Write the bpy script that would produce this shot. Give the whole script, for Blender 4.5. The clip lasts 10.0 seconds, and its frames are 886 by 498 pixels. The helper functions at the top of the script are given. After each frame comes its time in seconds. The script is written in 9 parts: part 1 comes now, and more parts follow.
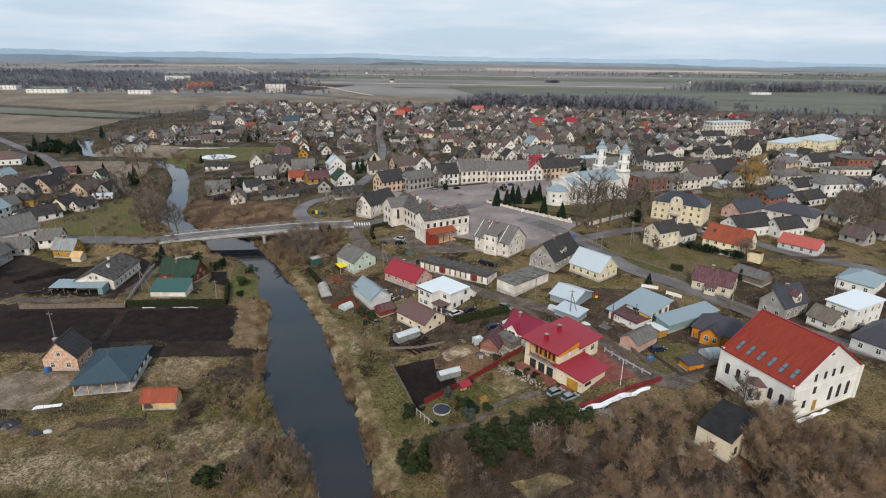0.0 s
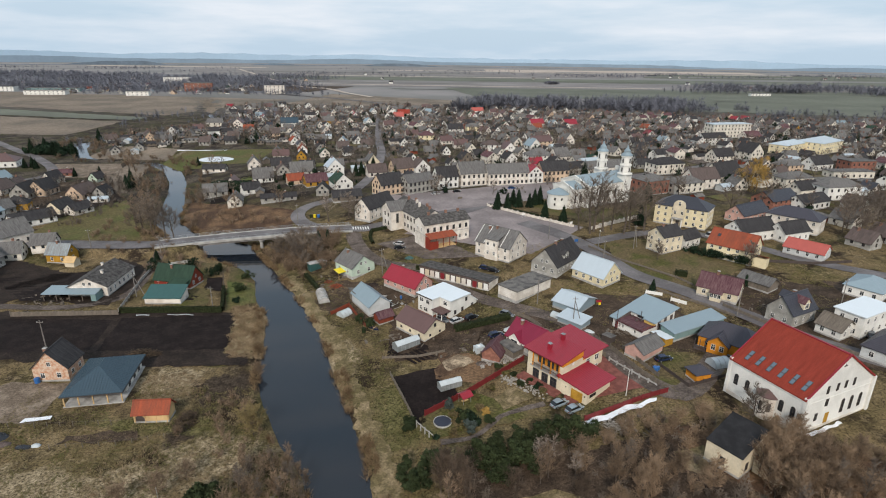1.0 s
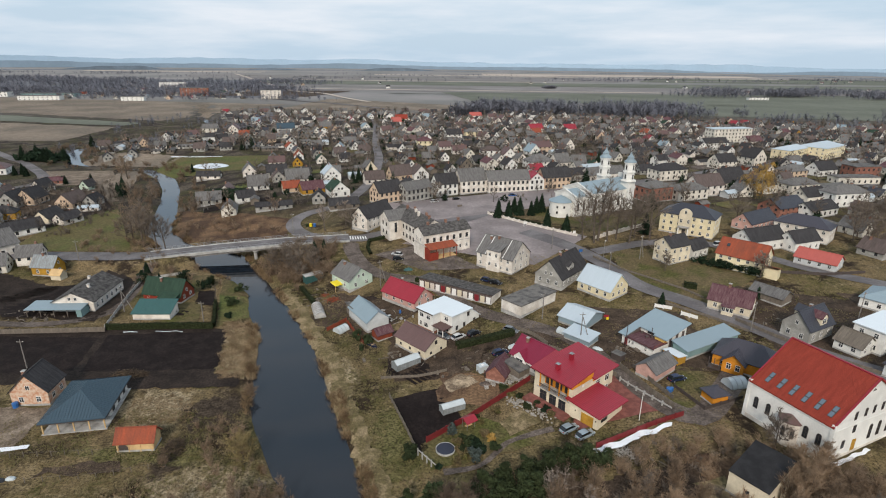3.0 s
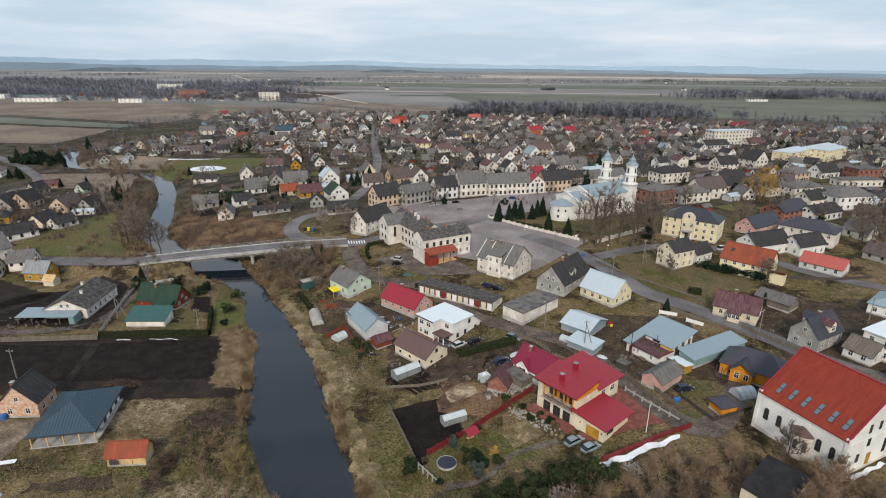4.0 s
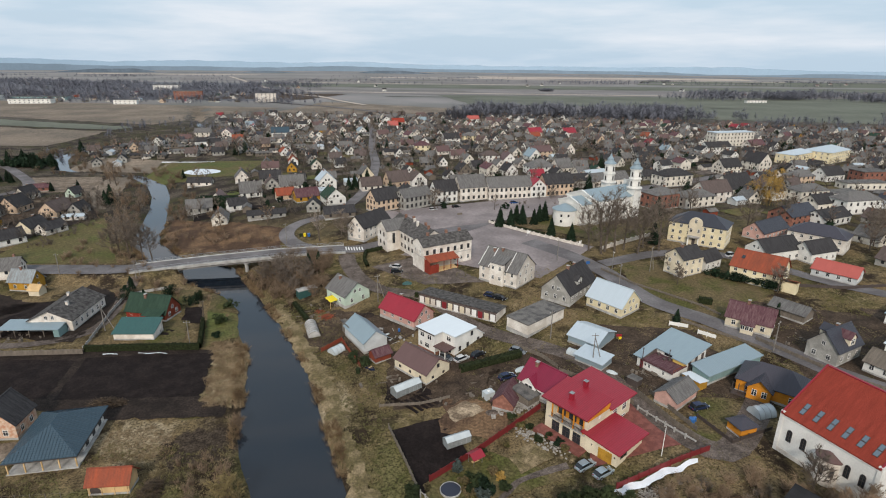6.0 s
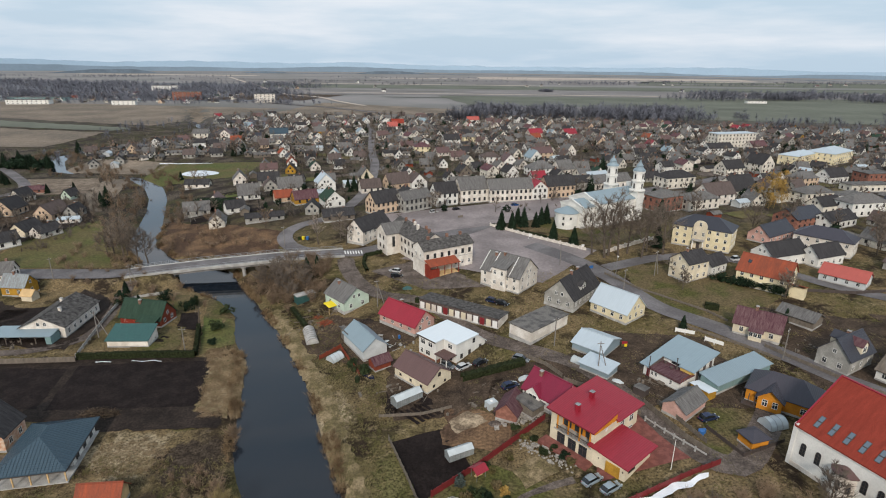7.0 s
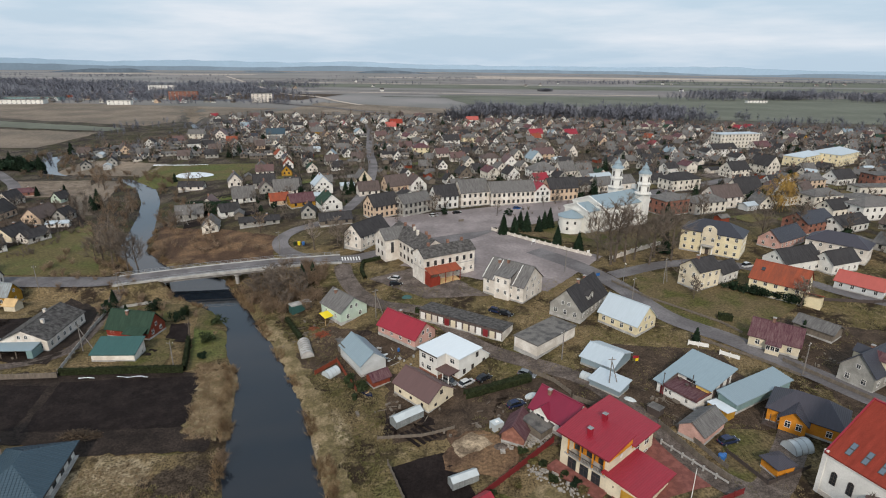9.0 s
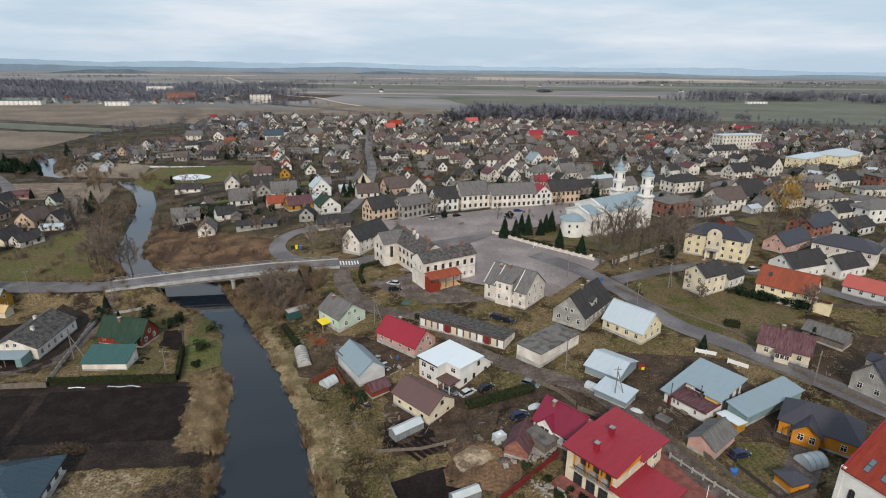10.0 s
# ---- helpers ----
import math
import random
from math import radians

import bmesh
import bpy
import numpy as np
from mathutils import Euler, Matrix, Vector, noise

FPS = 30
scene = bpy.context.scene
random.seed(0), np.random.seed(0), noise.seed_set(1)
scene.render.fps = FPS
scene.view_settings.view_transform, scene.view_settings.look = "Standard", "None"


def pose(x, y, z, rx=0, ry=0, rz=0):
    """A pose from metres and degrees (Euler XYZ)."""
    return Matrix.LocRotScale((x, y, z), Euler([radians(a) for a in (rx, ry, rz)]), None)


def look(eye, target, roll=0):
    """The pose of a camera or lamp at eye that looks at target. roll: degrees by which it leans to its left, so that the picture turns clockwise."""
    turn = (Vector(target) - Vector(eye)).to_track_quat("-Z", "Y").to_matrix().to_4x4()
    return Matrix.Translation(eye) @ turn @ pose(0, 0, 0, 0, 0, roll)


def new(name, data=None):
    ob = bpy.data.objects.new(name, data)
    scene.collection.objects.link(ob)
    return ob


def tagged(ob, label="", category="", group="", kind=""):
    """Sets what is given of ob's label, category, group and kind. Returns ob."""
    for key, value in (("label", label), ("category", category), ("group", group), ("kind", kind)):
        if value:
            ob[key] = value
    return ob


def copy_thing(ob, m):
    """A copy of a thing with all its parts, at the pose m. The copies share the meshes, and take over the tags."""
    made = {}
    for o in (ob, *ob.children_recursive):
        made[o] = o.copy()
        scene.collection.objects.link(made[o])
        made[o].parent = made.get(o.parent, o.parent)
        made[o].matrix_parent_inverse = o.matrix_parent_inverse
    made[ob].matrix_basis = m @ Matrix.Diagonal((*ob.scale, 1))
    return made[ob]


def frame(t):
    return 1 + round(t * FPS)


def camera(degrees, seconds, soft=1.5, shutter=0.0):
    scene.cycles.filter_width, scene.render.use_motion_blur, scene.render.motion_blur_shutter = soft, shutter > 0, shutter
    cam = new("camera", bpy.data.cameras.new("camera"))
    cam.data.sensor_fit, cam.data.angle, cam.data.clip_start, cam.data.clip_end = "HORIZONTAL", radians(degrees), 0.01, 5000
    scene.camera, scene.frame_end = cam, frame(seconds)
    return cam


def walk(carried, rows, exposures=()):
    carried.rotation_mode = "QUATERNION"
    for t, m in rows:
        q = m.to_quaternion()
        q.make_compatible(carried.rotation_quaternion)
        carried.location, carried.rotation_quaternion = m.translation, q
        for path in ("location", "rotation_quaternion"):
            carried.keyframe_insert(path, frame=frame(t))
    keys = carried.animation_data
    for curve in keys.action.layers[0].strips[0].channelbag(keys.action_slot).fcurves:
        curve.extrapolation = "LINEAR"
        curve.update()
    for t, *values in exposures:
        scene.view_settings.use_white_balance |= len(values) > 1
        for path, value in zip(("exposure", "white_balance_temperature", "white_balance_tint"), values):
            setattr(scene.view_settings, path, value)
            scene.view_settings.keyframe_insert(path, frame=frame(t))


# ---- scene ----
cam = camera(77.9, 10.0, soft=1.1)

PATH = [
    (0, (2.322, -29.292, 68.009), (2.320, -27.068, 67.218), 0.70),
    (0.5, (2.152, -27.486, 68.115), (2.152, -25.261, 67.326), 0.70),
    (1, (1.958, -25.762, 68.206), (1.960, -23.537, 67.420), 0.70),
    (1.5, (1.742, -24.022, 68.268), (1.748, -21.797, 67.484), 0.70),
    (2, (1.479, -22.275, 68.342), (1.486, -20.047, 67.563), 0.60),
    (2.5, (1.224, -20.551, 68.395), (1.234, -18.321, 67.620), 0.60),
    (4, (0.548, -15.465, 68.501), (0.566, -13.233, 67.737), 0.60),
    (4.5, (0.300, -13.839, 68.524), (0.321, -11.605, 67.759), 0.60),
    (5, (0.067, -12.163, 68.520), (0.088, -9.930, 67.758), 0.60),
    (5.5, (-0.197, -10.491, 68.530), (-0.172, -8.258, 67.769), 0.60),
    (7, (-0.870, -5.243, 68.625), (-0.839, -3.009, 67.867), 0.60),
    (7.5, (-1.087, -3.364, 68.654), (-1.054, -1.130, 67.895), 0.60),
    (8, (-1.317, -1.492, 68.677), (-1.281, 0.743, 67.917), 0.60),
    (8.5, (-1.454, 0.361, 68.706), (-1.417, 2.596, 67.946), 0.60),
    (9, (-1.591, 2.204, 68.714), (-1.553, 4.438, 67.953), 0.60),
    (9.5, (-1.719, 4.097, 68.708), (-1.680, 6.331, 67.948), 0.60),
    (10, (-1.838, 6.029, 68.671), (-1.797, 8.262, 67.914), 0.60),
]
walk(cam, [(t, look(eye, aim, roll)) for t, eye, aim, roll in PATH], exposures=[(0, 0.0), (5, -0.02), (10, -0.06)])

import collections

# ---- light ----
SUN_AZ, SUN_EL = radians(188), radians(34)   # bearing of the sun, clockwise from +y, and its height
world = bpy.data.worlds.new("overcast_sky")
scene.world = world
world.use_nodes = True
wn, wl = world.node_tree.nodes, world.node_tree.links
wn.clear()
w_out, w_bg, w_sky, w_mix = (wn.new("ShaderNode" + k) for k in ("OutputWorld", "Background", "TexSky", "MixRGB"))
w_sky.sky_type, w_sky.sun_disc = "NISHITA", False
w_sky.sun_elevation, w_sky.sun_rotation = SUN_EL, SUN_AZ
w_sky.air_density, w_sky.dust_density = 1.4, 2.5
w_co, w_map, w_noise, w_ramp = (wn.new("ShaderNode" + k) for k in ("TexCoord", "Mapping", "TexNoise", "ValToRGB"))
w_map.inputs["Scale"].default_value = (1.3, 1.3, 9)
w_noise.inputs["Scale"].default_value, w_noise.inputs["Detail"].default_value, w_noise.inputs["Roughness"].default_value = 1.6, 6, 0.55
w_ramp.color_ramp.elements[0].position, w_ramp.color_ramp.elements[1].position = 0.40, 0.72
w_ramp.color_ramp.elements[0].color = (0.86, 0.86, 0.86, 1)
w_ramp.color_ramp.elements[1].color = (1, 1, 1, 1)
w_cloud = wn.new("ShaderNodeMixRGB")
w_cloud.inputs["Color1"].default_value = (7.5, 9.4, 11.3, 1)
w_cloud.inputs["Color2"].default_value = (11.0, 11.4, 12.1, 1)
wl.new(w_co.outputs["Generated"], w_map.inputs["Vector"])
wl.new(w_map.outputs["Vector"], w_noise.inputs["Vector"])
wl.new(w_noise.outputs["Fac"], w_ramp.inputs["Fac"])
wl.new(w_ramp.outputs["Color"], w_mix.inputs["Fac"])
w_thick = wn.new("ShaderNodeMapRange")
w_thick.inputs["From Min"].default_value, w_thick.inputs["From Max"].default_value = 0.42, 0.68
wl.new(w_noise.outputs["Fac"], w_thick.inputs["Value"])
wl.new(w_thick.outputs["Result"], w_cloud.inputs["Fac"])
wl.new(w_sky.outputs["Color"], w_mix.inputs["Color1"])
wl.new(w_cloud.outputs["Color"], w_mix.inputs["Color2"])
wl.new(w_mix.outputs["Color"], w_bg.inputs["Color"])
w_bg.inputs["Strength"].default_value = 0.080
wl.new(w_bg.outputs["Background"], w_out.inputs["Surface"])
sun = new("sun", bpy.data.lights.new("sun", "SUN"))
sun.data.energy, sun.data.angle, sun.data.color = 3.1, radians(9), (1, 0.90, 0.79)
sun.matrix_world = look((0, 0, 0), (-math.sin(SUN_AZ) * math.cos(SUN_EL), -math.cos(SUN_AZ) * math.cos(SUN_EL), -math.sin(SUN_EL)))

# ---- materials ----
MATS = {}


def mat(name, col, rough=0.85, var=0.3, scale=0.6, bump=0.15, metal=0.0, second=None, bands=0.0, axis="X", jitter=0.06, mix=(0.42, 0.62)):
    """A surface with broad stains, fine grain, relief, and ribs if bands is set (ribs a metre)."""
    m = bpy.data.materials.new(name)
    m.use_nodes = True
    n, l = m.node_tree.nodes, m.node_tree.links
    b = n["Principled BSDF"]
    b.inputs["Roughness"].default_value, b.inputs["Metallic"].default_value = rough, metal
    b.inputs["Specular IOR Level"].default_value = 0.1 if rough >= 0.7 else 0.4
    co = n.new("ShaderNodeTexCoord")
    big, fine = n.new("ShaderNodeTexNoise"), n.new("ShaderNodeTexNoise")
    for t, sc, det in ((big, scale, 5), (fine, scale * 14, 3)):
        t.inputs["Scale"].default_value, t.inputs["Detail"].default_value = sc, det
        l.new(co.outputs["Object"], t.inputs["Vector"])
    if bands and axis == "X":               # roofing weathers in streaks down the slope
        st = n.new("ShaderNodeMapping")
        st.inputs["Scale"].default_value = (3.2, 0.5, 0.5)
        l.new(co.outputs["Object"], st.inputs["Vector"])
        l.new(st.outputs["Vector"], big.inputs["Vector"])
        big.inputs["Detail"].default_value, big.inputs["Roughness"].default_value = 7, 0.68
        mix = (0.33, 0.68)
    ramp = n.new("ShaderNodeValToRGB")
    ramp.color_ramp.elements[0].position, ramp.color_ramp.elements[1].position = mix
    dark = second or tuple(c * (1 - var) for c in col)
    ramp.color_ramp.elements[0].color, ramp.color_ramp.elements[1].color = (*dark, 1), (*col, 1)
    l.new(big.outputs["Fac"], ramp.inputs["Fac"])
    grain = n.new("ShaderNodeMapRange")
    grain.inputs["From Min"].default_value, grain.inputs["From Max"].default_value = 0.3, 0.7
    grain.inputs["To Min"].default_value, grain.inputs["To Max"].default_value = 1 - var * 0.6, 1 + var * 0.4
    l.new(fine.outputs["Fac"], grain.inputs["Value"])
    info, rnd = n.new("ShaderNodeObjectInfo"), n.new("ShaderNodeMapRange")
    rnd.inputs["To Min"].default_value, rnd.inputs["To Max"].default_value = 1 - jitter, 1 + jitter
    l.new(info.outputs["Random"], rnd.inputs["Value"])
    mul = n.new("ShaderNodeMath")
    mul.operation = "MULTIPLY"
    l.new(grain.outputs["Result"], mul.inputs[0])
    l.new(rnd.outputs["Result"], mul.inputs[1])
    if bump >= 0.4:                         # earth and grass: a third, clod-sized variation
        clod, cr, m2 = n.new("ShaderNodeTexNoise"), n.new("ShaderNodeMapRange"), n.new("ShaderNodeMath")
        clod.inputs["Scale"].default_value, clod.inputs["Detail"].default_value, clod.inputs["Roughness"].default_value = 1.7, 6, 0.72
        l.new(co.outputs["Object"], clod.inputs["Vector"])
        cr.inputs["From Min"].default_value, cr.inputs["From Max"].default_value = 0.3, 0.7
        cr.inputs["To Min"].default_value, cr.inputs["To Max"].default_value = 0.45, 1.5
        l.new(clod.outputs["Fac"], cr.inputs["Value"])
        m2.operation = "MULTIPLY"
        l.new(mul.outputs["Value"], m2.inputs[0])
        l.new(cr.outputs["Result"], m2.inputs[1])
        mul = m2
    sc = n.new("ShaderNodeVectorMath")
    sc.operation = "SCALE"
    l.new(ramp.outputs["Color"], sc.inputs[0])
    l.new(mul.outputs["Value"], sc.inputs["Scale"])
    l.new(sc.outputs["Vector"], b.inputs["Base Color"])
    bp = n.new("ShaderNodeBump")
    bp.inputs["Strength"].default_value, bp.inputs["Distance"].default_value = bump, 0.05
    if bands:
        wv = n.new("ShaderNodeTexWave")
        wv.bands_direction = axis
        wv.inputs["Scale"].default_value = bands * 0.314
        l.new(co.outputs["Object"], wv.inputs["Vector"])
        l.new(wv.outputs["Fac"], bp.inputs["Height"])
        bp.inputs["Strength"].default_value = 0.5
    else:
        l.new(fine.outputs["Fac"], bp.inputs["Height"])
    l.new(bp.outputs["Normal"], b.inputs["Normal"])
    MATS[name] = m
    return m


WHITE = mat("white_render", (0.70, 0.69, 0.65), var=0.14, scale=0.3)
OFFWHITE = mat("worn_white_plaster", (0.71, 0.67, 0.61), second=(0.54, 0.49, 0.43), var=0.25, scale=0.35)
CREAM = mat("cream_plaster", (0.68, 0.60, 0.45), var=0.18, scale=0.3)
IVORY = mat("ivory_plaster", (0.66, 0.62, 0.54), var=0.18, scale=0.3)
PALEYELLOW = mat("pale_yellow_plaster", (0.72, 0.63, 0.42), var=0.15, scale=0.3)
PEACH = mat("peach_plaster", (0.58, 0.44, 0.32), var=0.2, scale=0.3)
PINK = mat("pink_boards", (0.55, 0.34, 0.29), var=0.2, scale=0.4)
MINT = mat("mint_boards", (0.50, 0.60, 0.50), var=0.15, scale=0.3)
GREYWALL = mat("grey_plaster", (0.36, 0.35, 0.32), var=0.3, scale=0.5)
LIGHTGREY = mat("pale_grey_cladding", (0.52, 0.54, 0.54), var=0.15, scale=0.3)
ORANGE = mat("orange_painted_boards", (0.62, 0.25, 0.03), var=0.2, bands=6, axis="Z", scale=0.4)
OCHRE = mat("ochre_boards", (0.46, 0.255, 0.04), var=0.25, bands=6, axis="Z")
EARTH = mat("wet_bare_earth", (0.0410, 0.0303, 0.0246), var=0.7, second=(0.020, 0.015, 0.0125), scale=0.25, bump=0.9, mix=(0.30, 0.72))
SANDYARD = mat("sandy_trampled_yard", (0.24, 0.19, 0.145), var=0.35, second=(0.15, 0.115, 0.085), scale=0.25, bump=0.5)
MAGENTA = mat("dark_crimson_roof", (0.19, 0.010, 0.035), rough=0.45, var=0.18, bands=2.5, scale=0.3)
RUSSET = mat("russet_dead_grass", (0.17, 0.105, 0.06), var=0.45, second=(0.075, 0.046, 0.03), scale=0.12, bump=0.7)
WOOD = mat("fresh_timber", (0.62, 0.43, 0.22), var=0.2, bands=5, axis="Z")
OLDWOOD = mat("weathered_boards", (0.20, 0.17, 0.14), var=0.4, bands=6, axis="X")
REDWOOD = mat("red_brown_boards", (0.24, 0.06, 0.035), var=0.25, bands=6, axis="X")
BRICK = mat("mixed_brick", (0.46, 0.24, 0.15), second=(0.55, 0.42, 0.32), var=0.35, scale=1.5)
REDBRICK = mat("red_brick", (0.29, 0.135, 0.10), var=0.3, scale=1.2)
TEALWALL = mat("teal_boards", (0.20, 0.30, 0.30), var=0.2, bands=5)
CONCRETE = mat("concrete", (0.42, 0.41, 0.39), var=0.28, scale=0.5)
DARKCONC = mat("dark_concrete", (0.2, 0.19, 0.18), var=0.3, scale=0.5)
TRIM = mat("white_trim", (0.75, 0.74, 0.71), rough=0.5, var=0.06)
DARKTRIM = mat("dark_trim", (0.07, 0.055, 0.05), rough=0.6, var=0.2)
MAROONTRIM = mat("maroon_trim", (0.20, 0.02, 0.025), rough=0.5, var=0.2)
RED = mat("crimson_metal_roof", (0.27, 0.016, 0.03), rough=0.45, var=0.16, bands=2.5, scale=0.3)
REDORANGE = mat("orange_red_roof", (0.275, 0.047, 0.030), rough=0.7, var=0.28, bands=11, scale=0.5)
TILE = mat("orange_clay_tiles", (0.31, 0.075, 0.038), rough=0.8, var=0.3, bands=4, scale=0.4, second=(0.17, 0.058, 0.038))
SALMON = mat("salmon_metal_roof", (0.42, 0.095, 0.075), rough=0.6, var=0.15, bands=3)
SLATE = mat("charcoal_metal_roof", (0.036, 0.037, 0.048), rough=0.5, var=0.2, bands=3)
NAVY = mat("grey_violet_roof", (0.048, 0.045, 0.058), rough=0.5, var=0.18, bands=3)
TEALROOF = mat("slate_blue_metal_roof", (0.037, 0.066, 0.090), rough=0.45, var=0.15, bands=2.5)
SILVER = mat("galvanised_roof", (0.44, 0.50, 0.54), rough=0.5, var=0.08, bands=1.6, metal=0.15)
BLUEGREY = mat("blue_grey_metal_roof", (0.215, 0.28, 0.315), rough=0.5, var=0.09, bands=1.8)
GREENROOF = mat("dark_green_roof", (0.035, 0.065, 0.045), rough=0.7, var=0.35, bands=4)
TEALGREEN = mat("sea_green_roof", (0.03, 0.09, 0.085), rough=0.6, var=0.2, bands=4)
BROWNROOF = mat("brown_sheet_roof", (0.115, 0.065, 0.06), rough=0.55, var=0.18, bands=3)
MAROONROOF = mat("rusted_maroon_roof", (0.060, 0.019, 0.028), rough=0.7, var=0.45, second=(0.15, 0.090, 0.092), bands=2.5, scale=0.9)
ASBESTOS = mat("weathered_asbestos_roof", (0.185, 0.178, 0.172), var=0.4, second=(0.088, 0.083, 0.080), bands=6, scale=0.9)
DARKROOF = mat("dark_shingle_roof", (0.064, 0.061, 0.063), var=0.45, second=(0.027, 0.026, 0.027), bands=5, scale=0.6)
BROWNTILE = mat("brown_tile_roof", (0.135, 0.104, 0.095), var=0.4, second=(0.075, 0.060, 0.056), bands=5, scale=0.6)
FELT = mat("bitumen_felt", (0.075, 0.072, 0.07), var=0.4, second=(0.15, 0.14, 0.13), scale=0.5)
FELT_BLACK = mat("black_felt", (0.03, 0.03, 0.032), var=0.3, scale=0.5)
SNOWROOF = mat("white_sheet_roof", (0.62, 0.67, 0.70), rough=0.5, var=0.05, bands=1.2)
RUSTSILVER = mat("rust_streaked_zinc", (0.31, 0.36, 0.38), var=0.4, second=(0.17, 0.155, 0.145), bands=3, scale=0.8)
CHIMNEY = mat("chimney_brick", (0.28, 0.16, 0.12), var=0.4, scale=2)
BARK = mat("bark", (0.13, 0.105, 0.085), var=0.4, scale=2)
TWIG = mat("bare_twigs", (0.182, 0.148, 0.120), var=0.35, scale=0.5, jitter=0.25)
RUSTTWIG = mat("russet_twigs", (0.235, 0.168, 0.115), var=0.35, scale=0.5, jitter=0.2)
# scrub twigs: the darker tone below x = 27, the tan one above
DARKTWIG = mat("dark_brown_twigs", (0.125, 0.092, 0.068), var=0.35, scale=0.5, jitter=0.2)
TANTWIG = mat("tan_twigs", (0.285, 0.20, 0.132), var=0.35, scale=0.5, jitter=0.2)
WILLOW = mat("golden_willow_twigs", (0.38, 0.24, 0.07), var=0.3, scale=0.5)
BLUEGREY_NEEDLE = mat("blue_spruce_needles", (0.075, 0.095, 0.085), var=0.4, scale=1)
MOSSROOF = mat("mossy_old_roofing", (0.125, 0.118, 0.112), var=0.4, second=(0.034, 0.031, 0.030), scale=1.1, mix=(0.30, 0.70))
PALEBARK = mat("pale_birch_twigs", (0.30, 0.25, 0.21), var=0.3, scale=0.5)
NEEDLE = mat("dark_needles", (0.022, 0.04, 0.022), var=0.5, scale=1, jitter=0.25)
PINEGREEN = mat("pine_needles", (0.040, 0.054, 0.024), var=0.45, scale=1, jitter=0.2)
REED = mat("dry_reeds", (0.285, 0.205, 0.12), var=0.4, second=(0.15, 0.10, 0.058), scale=0.35)
PALEREED = mat("bleached_reeds", (0.33, 0.25, 0.16), var=0.4, second=(0.2, 0.145, 0.09), scale=0.35)
SOIL = mat("tilled_dark_soil", (0.0215, 0.0155, 0.0138), var=0.6, scale=0.35, bump=0.9, second=(0.013, 0.0092, 0.0083))
STRAW = mat("flattened_straw", (0.29, 0.225, 0.14), var=0.5, second=(0.15, 0.12, 0.062), scale=0.3, bump=0.6)
BANKGRASS = mat("pale_bank_grass", (0.235, 0.178, 0.105), var=0.5, second=(0.12, 0.095, 0.048), scale=0.3, bump=0.6)
BUTTER = mat("butter_yellow_plaster", (0.70, 0.47, 0.14), var=0.12, scale=0.3)
TARP = mat("black_tarpaulin", (0.022, 0.024, 0.030), rough=0.35, var=0.3, scale=0.8, bump=0.3)
BRUSHWOOD = mat("cut_brushwood", (0.13, 0.095, 0.066), var=0.5, second=(0.06, 0.045, 0.033), scale=1.5, jitter=0.2)
LAWN = mat("dull_lawn", (0.078, 0.077, 0.025), var=0.65, second=(0.125, 0.095, 0.05), scale=0.14, bump=0.5)
MEADOW = mat("green_meadow", (0.084, 0.096, 0.030), var=0.4, second=(0.115, 0.095, 0.042), scale=0.06, bump=0.4)
DIRT = mat("bare_dirt", (0.150, 0.122, 0.105), var=0.6, second=(0.09, 0.072, 0.062), scale=0.3, bump=0.6)
SAND = mat("pale_sand", (0.40, 0.31, 0.21), var=0.5, second=(0.17, 0.125, 0.085), scale=0.45, bump=0.5)
OLIVETWIG = mat("olive_willow_twigs", (0.27, 0.21, 0.10), var=0.35, scale=0.5)
ASPHALT = mat("worn_asphalt", (0.17, 0.158, 0.16), var=0.3, second=(0.115, 0.106, 0.107), scale=0.12, bump=0.2)
SQUARE = mat("old_square_paving", (0.26, 0.225, 0.22), var=0.3, second=(0.185, 0.16, 0.157), scale=0.08, bump=0.25)
PAVERS = mat("red_paving", (0.22, 0.085, 0.07), var=0.3, scale=0.8)
PAINT = mat("road_paint", (0.7, 0.7, 0.68), var=0.15)
SNOW = mat("old_snow", (0.80, 0.82, 0.85), var=0.12, scale=0.6, bump=0.35)
METAL = mat("grey_steel", (0.4, 0.41, 0.42), rough=0.4, metal=0.7, var=0.15)
FENCERED = mat("oxblood_fence", (0.17, 0.02, 0.022), rough=0.6, var=0.2)
HEDGE = mat("clipped_thuja", (0.030, 0.038, 0.016), var=0.5, scale=2, bump=0.8)
RUBBLE = mat("rubble", (0.40, 0.37, 0.33), var=0.4, scale=2)
PLASTIC = mat("white_film", (0.48, 0.52, 0.53), rough=0.4, var=0.1)
BLUEPL = mat("blue_plastic", (0.03, 0.12, 0.33), rough=0.4, var=0.1)
YELLOWPL = mat("yellow_tarpaulin", (0.75, 0.58, 0.02), rough=0.5, var=0.1)
TYRE = mat("tyre_rubber", (0.02, 0.02, 0.02), rough=0.8, var=0.1)
PAINTS = [mat("car_paint_" + k, c, rough=0.25, var=0.04, metal=0.3) for k, c in (
    ("silver_blue", (0.30, 0.36, 0.40)), ("black", (0.015, 0.016, 0.02)), ("white", (0.6, 0.6, 0.6)), ("navy", (0.02, 0.03, 0.07)),
    ("blue", (0.03, 0.10, 0.30)), ("grey", (0.18, 0.19, 0.2)))]


